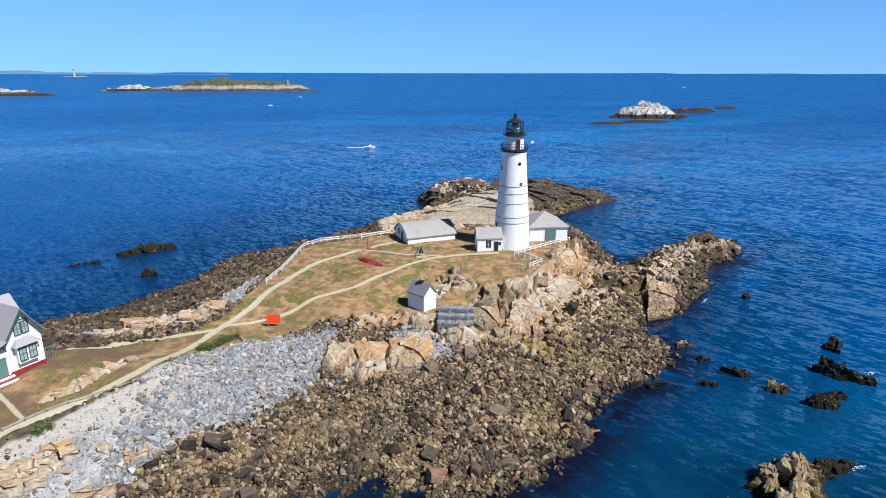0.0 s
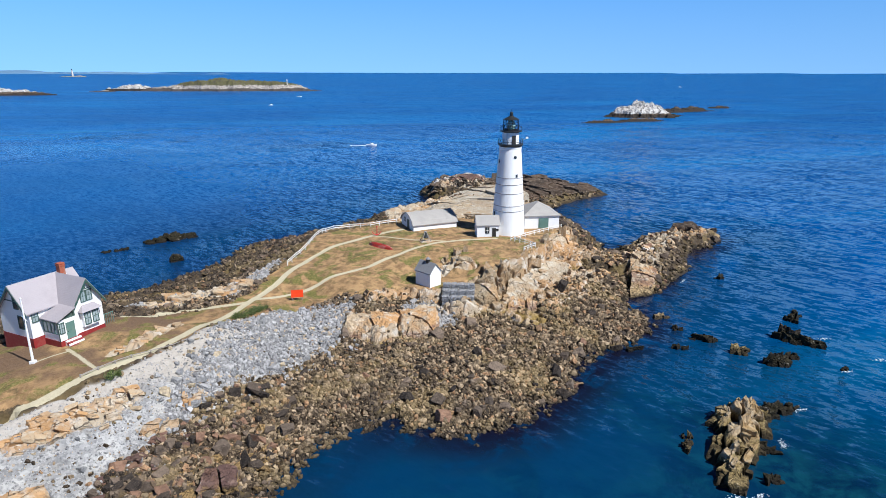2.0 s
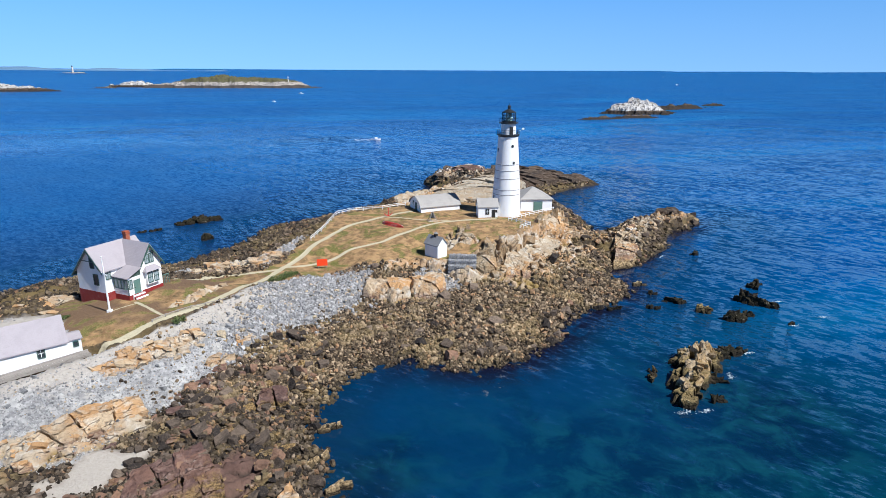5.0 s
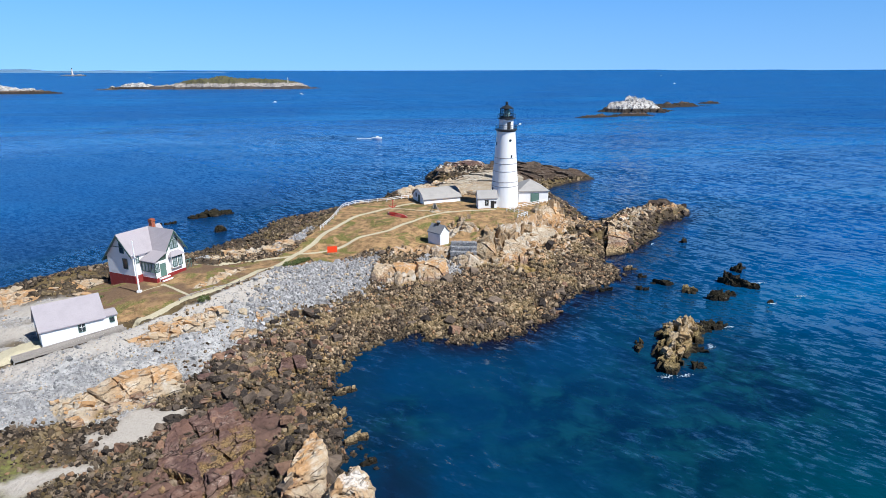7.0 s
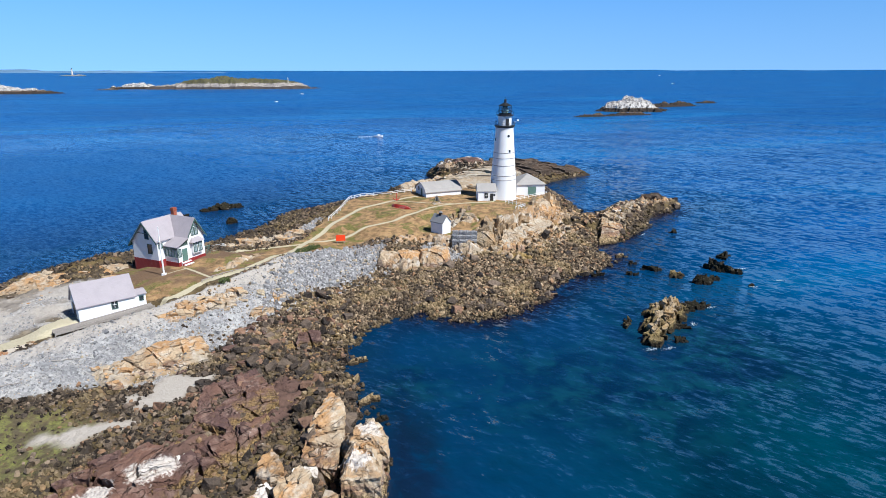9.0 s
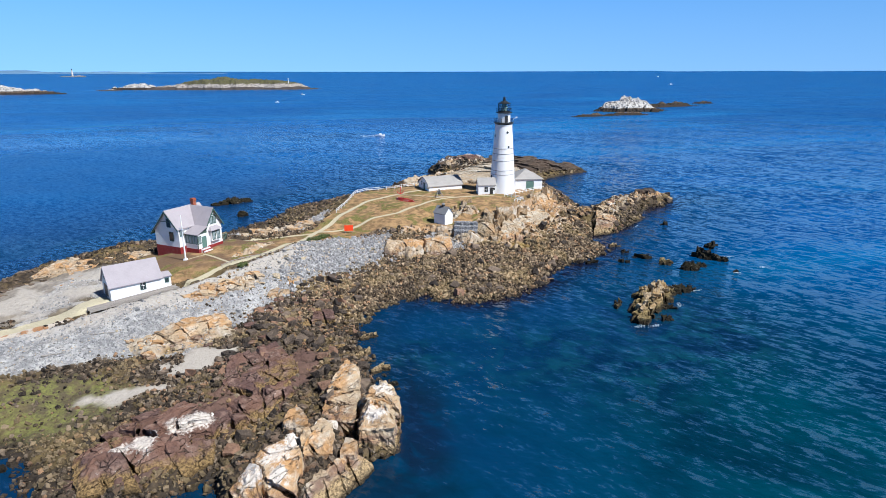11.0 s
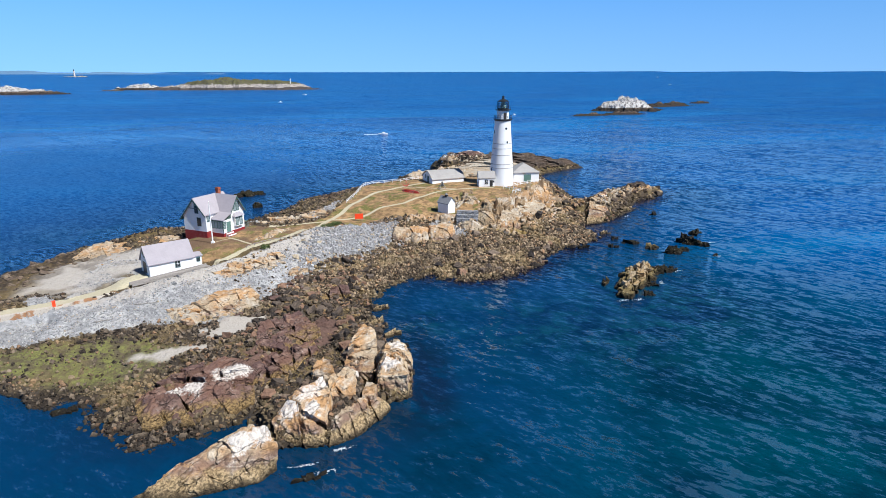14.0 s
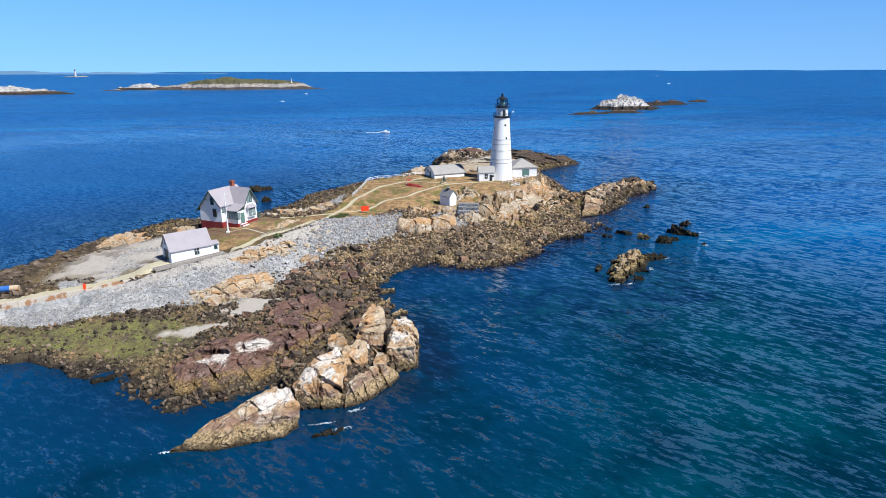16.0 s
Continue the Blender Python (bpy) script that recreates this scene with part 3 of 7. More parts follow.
def level(x, y, layer=None):
    """The ground's height (or a layer's value) at places on the grid."""
    a = GZ if layer is None else layer
    i = np.clip((np.asarray(x) - X0) / STEP, 0, len(gx) - 1.001)
    j = np.clip((np.asarray(y) - Y0) / STEP, 0, len(gy) - 1.001)
    i0, j0 = i.astype(int), j.astype(int)
    f, g = i - i0, j - j0
    return (a[j0, i0] * (1 - f) + a[j0, i0 + 1] * f) * (1 - g) + (a[j0 + 1, i0] * (1 - f) + a[j0 + 1, i0 + 1] * f) * g


def mesh_from(name, verts, faces, material, smooth=False):
    me = bpy.data.meshes.new(name)
    n, m = len(verts), len(faces)
    k = faces.shape[1]
    me.vertices.add(n)
    me.vertices.foreach_set("co", np.asarray(verts, np.float32).ravel())
    me.loops.add(m * k)
    me.loops.foreach_set("vertex_index", np.asarray(faces, np.int32).ravel())
    me.polygons.add(m)
    me.polygons.foreach_set("loop_start", np.arange(0, m * k, k, dtype=np.int32))
    me.polygons.foreach_set("loop_total", np.full(m, k, np.int32))
    me.update(calc_edges=True)
    me.polygons.foreach_set("use_smooth", np.full(m, smooth))
    me.materials.append(material)
    return me


def grid_mesh(name, x, y, z, keep, material, layers=(), smooth=True):
    ny, nx = x.shape
    idx = np.arange(nx * ny).reshape(ny, nx)
    q = np.stack([idx[:-1, :-1], idx[:-1, 1:], idx[1:, 1:], idx[1:, :-1]], -1).reshape(-1, 4)
    q = q[keep.ravel()[q].any(axis=1)]
    used = np.unique(q)
    back = np.full(nx * ny, -1)
    back[used] = np.arange(len(used))
    verts = np.stack([x.ravel(), y.ravel(), z.ravel()], -1)[used]
    me = mesh_from(name, verts, back[q], material, smooth)
    for key, layer in layers:
        a = me.attributes.new(key, "FLOAT", "POINT")
        a.data.foreach_set("value", layer.ravel()[used].astype(np.float32))
    return me


def ground_mat():
    m = Mat("island_ground", 0.9)
    z = m.height()
    n_big, n_mid, n_fine = m.noise(0.11, 5), m.noise(0.6, 6), m.noise(3.0, 6, 0.65)
    n_patch = m.noise(0.22, 5, 0.6, dist=0.7)
    grey = m.n("ShaderNodeSeparateColor")
    m.put(grey.inputs[0], m.voronoi(2.4, "F1", 1))
    stone = grey.outputs[0]
    # brown weed-covered rubble, darkened to paint shade into the gaps between stones
    c = m.mix(m.ramp(n_mid, 0.35, 0.65), (0.034, 0.025, 0.018), (0.11, 0.08, 0.05))
    c = m.mix(m.math("MULTIPLY", m.ramp(stone, 0.5, 0.9), 0.7), c, (0.045, 0.038, 0.032))
    c = m.mix(m.math("MULTIPLY", m.ramp(n_big, 0.48, 0.62), 0.55), c, (0.18, 0.13, 0.05))
    # purple-brown slabs
    p = m.mix(n_mid, (0.08, 0.047, 0.04), (0.20, 0.12, 0.095))
    p = m.mix(m.math("MULTIPLY", m.ramp(n_fine, 0.5, 0.7), 0.5), p, (0.07, 0.05, 0.042))
    joint = m.math("MULTIPLY", m.cracks(3.2, (2.2, 0.8, 1.0), 42, 0.028), m.ramp(n_mid, 0.42, 0.6))
    p = m.mix(m.math("MULTIPLY", joint, 0.6), p, (0.018, 0.013, 0.011))
    c = m.mix(m.math("MULTIPLY", m.attr("purple"), 0.9), c, p)
    # tan and orange rock, yellow towards the tide line
    t = m.mix(m.ramp(n_big, 0.4, 0.6), (0.40, 0.325, 0.23), (0.38, 0.235, 0.12))
    t = m.mix(m.ramp(n_mid, 0.45, 0.7), t, (0.50, 0.45, 0.38))
    t = m.mix(m.math("MULTIPLY", m.ramp(n_fine, 0.55, 0.72), 0.45), t, (0.18, 0.12, 0.075))
    t = m.mix(m.math("MULTIPLY", joint, 0.5), t, (0.045, 0.03, 0.02))
    band = m.math("ADD", z, m.math("MULTIPLY", m.math("SUBTRACT", n_mid, 0.5), 1.6))
    t = m.mix(m.math("SUBTRACT", 1.0, m.ramp(band, 1.5, 2.4)), t, m.mix(n_fine, (0.13, 0.085, 0.03), (0.34, 0.24, 0.09)))
    c = m.mix(m.ramp(m.math("ADD", m.attr("tan"), m.math("MULTIPLY", m.math("SUBTRACT", n_fine, 0.5), 0.8)), 0.3, 0.7), c, t)
    # grey stones
    g = m.mix(m.ramp(n_patch, 0.42, 0.6), m.mix(stone, (0.19, 0.19, 0.19), (0.33, 0.325, 0.32)), m.mix(stone, (0.32, 0.315, 0.31), (0.46, 0.45, 0.43)))
    g = m.mix(m.math("MULTIPLY", m.ramp(n_mid, 0.5, 0.75), 0.55), g, (0.44, 0.40, 0.34))
    c = m.mix(m.ramp(m.math("ADD", m.attr("scree"), m.math("MULTIPLY", m.math("SUBTRACT", n_fine, 0.5), 0.9)), 0.3, 0.7), c, g)
    # weed and sand
    weed = m.math("MULTIPLY", m.ramp(n_mid, 0.36, 0.62), m.math("ADD", 0.35, m.math("MULTIPLY", m.ramp(n_fine, 0.38, 0.6), 0.65)))
    c = m.mix(m.math("MULTIPLY", m.attr("algae"), 0.5), c, m.mix(n_fine, (0.06, 0.048, 0.022), (0.24, 0.20, 0.12)))
    c = m.mix(m.math("MULTIPLY", m.attr("algae"), weed), c, m.mix(n_fine, (0.075, 0.09, 0.018), (0.25, 0.25, 0.08)))
    c = m.mix(m.attr("sand"), c, m.mix(n_fine, (0.35, 0.31, 0.26), (0.49, 0.445, 0.39)))
    # dry lawn with green patches and bare soil
    n_turf = m.noise(0.45, 6, 0.68, dist=0.5)
    l = m.mix(m.ramp(n_mid, 0.35, 0.65), (0.40, 0.25, 0.12), (0.19, 0.115, 0.058))
    l = m.mix(m.math("MULTIPLY", m.ramp(n_patch, 0.51, 0.60), 0.9), l, m.mix(n_fine, (0.05, 0.07, 0.014), (0.20, 0.185, 0.05)))
    l = m.mix(m.math("MULTIPLY", m.ramp(n_fine, 0.45, 0.7), 0.4), l, (0.43, 0.30, 0.155))
    l = m.mix(m.math("MULTIPLY", m.ramp(n_turf, 0.52, 0.64), 0.7), l, m.mix(n_fine, (0.06, 0.05, 0.022), (0.14, 0.105, 0.05)))
    l = m.mix(m.math("MULTIPLY", m.attr("soil"), m.ramp(n_patch, 0.62, 0.5)), l, m.mix(n_fine, (0.09, 0.058, 0.036), (0.23, 0.145, 0.085)))
    c = m.mix(m.ramp(m.math("ADD", m.attr("grass"), m.math("MULTIPLY", m.math("SUBTRACT", n_fine, 0.5), 0.6)), 0.35, 0.65), c, l)
    c = m.mix(m.ramp(m.math("ADD", m.attr("trodden"), m.math("MULTIPLY", m.math("SUBTRACT", n_fine, 0.5), 0.5)), 0.3, 0.7), c, m.mix(n_fine, (0.38, 0.335, 0.22), (0.55, 0.49, 0.355)))
    # bird lime on the tops
    lime = m.ramp(m.math("ADD", m.attr("lime"), m.math("MULTIPLY", m.math("SUBTRACT", n_fine, 0.5), 1.2)), 0.35, 0.65)
    c = m.mix(lime, c, m.mix(n_mid, (0.55, 0.50, 0.43), (0.78, 0.75, 0.70)))
    # the tide's dark, wet foot
    tide = m.math("ADD", z, m.math("MULTIPLY", m.math("SUBTRACT", n_mid, 0.5), 0.9))
    wet = m.math("SUBTRACT", 1.0, m.ramp(tide, 0.1, 0.9))
    c = m.mix(m.math("MULTIPLY", wet, 0.8), c, (0.025, 0.02, 0.016))
    m.colour(c)
    m.rough(m.math("SUBTRACT", 0.92, m.math("MULTIPLY", wet, 0.35)))
    m.bump(m.math("SUBTRACT", m.math("ADD", n_fine, m.math("MULTIPLY", stone, 0.5)), m.math("MULTIPLY", m.math("MULTIPLY", joint, 2.0), m.math("MAXIMUM", m.attr("tan"), m.attr("purple")))), 0.16, 1.0)
    return m.m


GROUND_MAT = ground_mat()
names = ("tan", "grass", "scree", "algae", "sand", "purple", "trodden", "lime", "soil")
ground = new("ground", grid_mesh("ground", GX, GY, GZ, (GROUND[1] > -9) | (GZ > -1.5), GROUND_MAT, list(zip(names, GROUND[2:]))))
hard = np.zeros(len(ground.data.vertices), np.float32)
ground.data.attributes["tan"].data.foreach_get("value", hard)
first = np.zeros(len(ground.data.polygons) * 4, np.int32)
ground.data.polygons.foreach_get("vertices", first)
ground.data.polygons.foreach_set("use_smooth", hard[first[::4]] < 0.5)
tagged(ground, "rocky island with dry lawn, grey scree and weedy shore", "ground", kind="structure")

# ---------- the sea ----------
def sea_mat():
    m = Mat("sea_water", 0.08)
    m.b.inputs["IOR"].default_value = 1.33
    m.b.inputs["Specular IOR Level"].default_value = 0.5

    def turned(a, b, turn):
        """The place turned about z by degrees, scaled by a along the crests and b across them."""
        mp = m.n("ShaderNodeMapping")
        m.put(mp.inputs["Vector"], m.pos)
        mp.vector_type = "TEXTURE"
        mp.inputs["Scale"].default_value = (1 / a, 1 / b, 1)
        mp.inputs["Rotation"].default_value = (0, 0, radians(turn))
        return mp.outputs[0]

    patch = m.noise(0.006, 5, 0.6, stretch=(0.8, 2.6, 1), dist=1.4)
    slick = m.noise(1.0, 4, 0.6, vec=turned(0.0022, 0.016, 12), dist=1.6)
    close = m.noise(0.045, 5, 0.6, dist=0.5)
    bed = m.noise(0.17, 6, 0.68, dist=0.5)
    # far water and slicks: reflected sky's brightness is put into these blues
    c = m.mix(m.ramp(patch, 0.35, 0.65), (0.001, 0.046, 0.172), (0.002, 0.082, 0.268))
    c = m.mix(m.math("MULTIPLY", m.ramp(slick, 0.48, 0.64), 0.5), c, (0.008, 0.15, 0.35))
    c = m.mix(m.attr("bank"), c, m.mix(m.ramp(close, 0.3, 0.7), (0.0006, 0.0175, 0.036), (0.0009, 0.042, 0.066)))
    c = m.mix(m.math("MULTIPLY", m.attr("lee"), 0.8), c, m.mix(m.ramp(close, 0.3, 0.7), (0.001, 0.048, 0.160), (0.0013, 0.062, 0.20)))
    c = m.mix(m.math("MULTIPLY", m.attr("lee_near"), 0.85), c, (0.0008, 0.018, 0.074))
    c = m.mix(m.attr("cove"), c, m.mix(m.ramp(bed, 0.40, 0.64), (0.0008, 0.013, 0.036), (0.0045, 0.048, 0.070)))
    c = m.mix(m.math("MULTIPLY", m.attr("shallow"), m.ramp(close, 0.25, 0.6)), c, (0.0016, 0.030, 0.082))
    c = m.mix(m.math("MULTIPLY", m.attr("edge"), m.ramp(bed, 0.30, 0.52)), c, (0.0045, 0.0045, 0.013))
    c = m.mix(m.math("MULTIPLY", m.attr("track"), m.ramp(m.noise(0.05, 3), 0.35, 0.6)), c, (0.0005, 0.012, 0.05))
    m.colour(c)
    # sky reflection is blurred and weakened with distance, in place of steeper waves
    m.rough(m.math("ADD", 0.10, m.math("MULTIPLY", m.math("MAXIMUM", m.attr("lee"), m.attr("far_reflection_cut")), 0.22)))
    m.put(m.b.inputs["Specular IOR Level"], m.math("SUBTRACT", 0.5, m.math("MULTIPLY", m.attr("far_reflection_cut"), 0.34)))

    def crests(a, b, turn, amount, detail=2, cross=0.3):
        """Waves as tilts of the surface: long crests that lie at a turn from x."""
        nd = m.n("ShaderNodeTexNoise")
        m.put(nd.inputs["Vector"], turned(a, b, turn))
        nd.inputs["Scale"].default_value, nd.inputs["Detail"].default_value = 1.0, detail
        nd.inputs["Distortion"].default_value = 0.5
        sub = m.n("ShaderNodeVectorMath")
        sub.operation = "SUBTRACT"
        m.put(sub.inputs[0], nd.outputs["Color"])
        sub.inputs[1].default_value = (0.5, 0.5, 0.5)
        mul = m.n("ShaderNodeVectorMath")
        mul.operation = "MULTIPLY"
        m.put(mul.inputs[0], sub.outputs[0])
        mul.inputs[1].default_value = (amount * cross, amount, 0.0)
        rot = m.n("ShaderNodeVectorRotate")
        rot.rotation_type = "Z_AXIS"
        m.put(rot.inputs["Vector"], mul.outputs[0])
        rot.inputs["Angle"].default_value = radians(turn)
        return rot.outputs[0]

    def plus(a, b):
        nd = m.n("ShaderNodeVectorMath")
        nd.operation = "ADD"
        m.put(nd.inputs[0], a).put(nd.inputs[1], b)
        return nd.outputs[0]

    waves = plus(plus(crests(0.035, 0.12, -44, 0.6), crests(0.30, 0.85, -50, 1.85, 4)), plus(crests(0.55, 1.45, -28, 1.45, 3), crests(1.5, 3.6, -42, 1.0, 3, 0.6)))
    scale = m.n("ShaderNodeVectorMath")
    scale.operation = "SCALE"
    m.put(scale.inputs[0], waves)
    rippled = m.math("ADD", 0.65, m.math("MULTIPLY", m.ramp(patch, 0.40, 0.56), 0.5))
    calm = m.math("MAXIMUM", m.math("MULTIPLY", m.attr("lee"), 0.5), m.math("MULTIPLY", m.math("MAXIMUM", m.attr("cove"), m.math("MAXIMUM", m.attr("edge"), m.math("MULTIPLY", m.attr("shallow"), 0.35))), 0.65))
    m.put(scale.inputs["Scale"], m.math("MULTIPLY", rippled, m.math("SUBTRACT", 1.0, calm)))
    unit = m.n("ShaderNodeVectorMath")
    unit.operation = "NORMALIZE"
    m.put(unit.inputs[0], plus(scale.outputs[0], (0.0, 0.0, 1.0)))
    m.put(m.b.inputs["Normal"], unit.outputs[0])
    return m.m


def sea():
    # square rings growing outwards; far out the sheet bends to meet the line of the true horizon
    s = np.concatenate([np.arange(0, 200, 3.0), 200 * 1.09 ** np.arange(0, 38)])
    s = s[s < 4900]
    ax = np.concatenate([-s[:0:-1], s])
    x, y = np.meshgrid(ax, ax)
    y = y - 40
    far = np.maximum(np.hypot(x, y + 150) - 1500, 0)
    z = 26.5 * (far / 3300) ** 1.4
    near = np.abs(x) + np.abs(y) < 600
    shallow = np.zeros(x.shape)
    shallow[near] = smooth01(signed(x[near], y[near], COAST), -45, -4)
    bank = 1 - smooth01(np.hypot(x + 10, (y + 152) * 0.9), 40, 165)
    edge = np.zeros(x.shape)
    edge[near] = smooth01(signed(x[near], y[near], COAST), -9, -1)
    # calm water under the island's west side
    blot = 0.35 * fbm(x, y, 90, 4, 171)
    lee = (1 - smooth01(np.hypot((x + 170) / 170, (y - 50) / 210) + blot, 0.25, 1.35)) * smooth01(-x, 0, 80)
    cove = 1 - smooth01(np.hypot((x - 0) / 44, (y + 82) / 30) + 0.3 * fbm(x, y, 24, 3, 181), 0.55, 1.1)
    # the dark line that the motor boat leaves behind it
    gone, wide = to_line(x, y, [(-58, 240), (-110, 246), (-165, 262), (-205, 290), (-245, 300)], [1.0, 2.2, 3.0, 4.0, 5.0])
    track = 1 - smooth01(gone, 0.6 * wide, 1.6 * wide + 1.5)
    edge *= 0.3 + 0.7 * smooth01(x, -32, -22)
    lee_near = np.zeros(x.shape)
    lee_near[near] = smooth01(signed(x[near], y[near], COAST), -95, -8)
    lee_near *= smooth01(-x, 20, 60) * smooth01(y, -110, -90)
    # distance mask for weakening the sea's reflection
    far_reflection_cut = smooth01(np.hypot(x, y + 150), 180, 700)
    me = grid_mesh("sea", x, y, z, np.hypot(x, y + 150) < 4880, sea_mat(), [("shallow", shallow), ("edge", edge), ("bank", bank), ("lee", lee), ("cove", cove), ("track", track), ("far_reflection_cut", far_reflection_cut), ("lee_near", lee_near)])
    return tagged(new("sea", me), "deep blue rippled sea under a clear sky", "water", kind="structure")


sea()

# ---------- lighthouse ----------
# the tower's raised bands; their shadow lines are put into this grey
BAND_SHADE = painted("band_shadow_grey", (0.30, 0.29, 0.28), 0.6, 0.2)


def lighthouse():
    T = thing("lighthouse", pose(0, 0, 7.4), "tall white conical lighthouse tower with a black lantern", "lighthouse")
    bm = bmesh.new()
    lathe(bm, [(0, 0), (3.85, 0), (3.8, 0.5), (3.44, 7.0), (2.45, 19.6), (2.5, 19.9), (2.5, 20.2), (0, 20.2)], 64)
    part("tower", bm, TOWER_WHITE, T, smooth=False)
    for z in (5.9, 7.1, 9.9, 11.9, 13.4):
        r = 3.8 - (z - 0.5) * 0.0554 if z < 7 else 3.44 - (z - 7) * 0.0786
        bm = bmesh.new()
        lathe(bm, [(r - 0.05, z - 0.09), (r + 0.06, z - 0.06), (r + 0.06, z + 0.06), (r - 0.05, z + 0.08)], 64)
        part("band", bm, BAND_SHADE, T, "raised band with its shadow line painted grey")
    bm = bmesh.new()
    lathe(bm, [(2.3, 20.2), (2.85, 20.55), (2.85, 20.8), (0, 20.8)], 48)
    gal = part("gallery", bm, BLACK, T, "black iron gallery deck")
    for k in range(16):
        a = 2 * math.pi * k / 16
        bm = bmesh.new()
        rod(bm, (2.72 * math.cos(a), 2.72 * math.sin(a), 20.8), (2.72 * math.cos(a), 2.72 * math.sin(a), 21.85), 0.04, seg=6)
        part("post", bm, BLACK, gal)
    for z in (21.3, 21.85):
        bm = bmesh.new()
        lathe(bm, [(2.68, z - 0.03), (2.76, z - 0.03), (2.76, z + 0.03), (2.68, z + 0.03), (2.68, z - 0.03)], 48)
        part("rail", bm, BLACK, gal)
    bm = bmesh.new()
    lathe(bm, [(1.85, 20.8), (1.85, 23.3), (0, 23.3)], 48)
    part("watch_room", bm, TOWER_WHITE, T)
    d = math.atan2(-0.97, 0.25)
    m = Matrix.Rotation(d - math.pi / 2, 4, "Z")
    bm = bmesh.new()
    box(bm, -0.45, 0.45, 1.7, 1.9, 20.8, 22.7, m)
    part("door", bm, BLACK, T, "dark gallery door")
    bm = bmesh.new()
    lathe(bm, [(1.8, 23.3), (2.4, 23.48), (2.4, 23.65), (0, 23.65)], 48)
    lower = part("lantern_deck", bm, BLACK, T)
    for k in range(12):
        a = 2 * math.pi * k / 12
        bm = bmesh.new()
        rod(bm, (2.32 * math.cos(a), 2.32 * math.sin(a), 23.65), (2.32 * math.cos(a), 2.32 * math.sin(a), 24.6), 0.03, seg=6)
        part("post", bm, BLACK, lower)
    bm = bmesh.new()
    lathe(bm, [(2.29, 24.57), (2.35, 24.57), (2.35, 24.63), (2.29, 24.63), (2.29, 24.57)], 48)
    part("rail", bm, BLACK, lower)
    bm = bmesh.new()
    lathe(bm, [(1.72, 23.65), (1.72, 24.0), (1.62, 24.0)], 32)
    lant = part("lantern", bm, BLACK, T, "black iron lantern room frame")
    for k in range(12):
        a = 2 * math.pi * k / 12
        bm = bmesh.new()
        rod(bm, (1.72 * math.cos(a), 1.72 * math.sin(a), 23.65), (1.70 * math.cos(a), 1.70 * math.sin(a), 26.1), 0.055, seg=6)
        part("mullion", bm, BLACK, lant)
    for z in (24.7, 25.4):
        bm = bmesh.new()
        lathe(bm, [(1.66, z - 0.03), (1.74, z - 0.03), (1.74, z + 0.03), (1.66, z + 0.03), (1.66, z - 0.03)], 32)
        part("ring", bm, BLACK, lant)
    bm = bmesh.new()
    lathe(bm, [(0.35, 23.7), (0.85, 24.1), (1.0, 24.8), (0.85, 25.5), (0.4, 26.0), (0, 26.0)], 24)
    lens = Mat("lens_glass", 0.12)
    lens.colour(lens.mix(lens.ramp(lens.noise(5, 2, stretch=(1, 1, 4)), 0.4, 0.6), (0.06, 0.22, 0.20), (0.45, 0.60, 0.56)))
    part("lens", bm, lens.m, T, "large green-tinted glass lens")
    bm = bmesh.new()
    lathe(bm, [(0, 26.0), (1.8, 26.0), (1.8, 26.12), (1.0, 26.55), (0.4, 26.85), (0, 26.85)], 16)
    part("roof", bm, BLACK, T)
    bm = bmesh.new()
    lathe(bm, [(0, 26.8), (0.36, 26.8), (0.36, 27.55), (0.42, 27.6), (0.3, 27.75), (0, 27.8)], 16)
    rod(bm, (0, 0, 27.7), (0, 0, 28.3), 0.03, seg=6)
    part("vent_ball", bm, BLACK, T)
    # windows of the shaft: round one, square one, side ones
    for ang, z, w, h, rnd in ((-72, 18.0, 0.27, 0.27, True), (-66, 13.9, 0.5, 0.7, False), (-160, 17.0, 0.5, 0.8, False), (-160, 5.2, 0.55, 0.9, False)):
        r = 3.8 - (z - 0.5) * 0.0554 if z < 7 else 3.44 - (z - 7) * 0.0786
        m = Matrix.Rotation(radians(ang) - math.pi / 2, 4, "Z") @ pose(0, r - 0.06, z)
        bm = bmesh.new()
        if rnd:
            rod(bm, m @ Vector((0, -0.05, 0)), m @ Vector((0, 0.13, 0)), w + 0.08, seg=20)
        else:
            box(bm, -w / 2 - 0.08, w / 2 + 0.08, -0.05, 0.12, -h / 2 - 0.1, h / 2 + 0.08, m)
        win = part("window", bm, BLACK if rnd else TOWER_WHITE, T)
        bm = bmesh.new()
        if rnd:
            rod(bm, m @ Vector((0, 0.0, 0)), m @ Vector((0, 0.14, 0)), w, seg=20)
        else:
            box(bm, -w / 2, w / 2, -0.02, 0.14, -h / 2, h / 2, m)
        part("pane", bm, GLASS, win)
    # small lamp and bracket on the gallery
    bm = bmesh.new()
    rod(bm, (2.6, -0.6, 21.6), (3.5, -0.9, 22.1), 0.05)
    box(bm, 3.2, 3.75, -1.1, -0.7, 21.95, 22.35)
    part("fog_detector", bm, WHITE, T, "small white box on a bracket")
    return T


lighthouse()


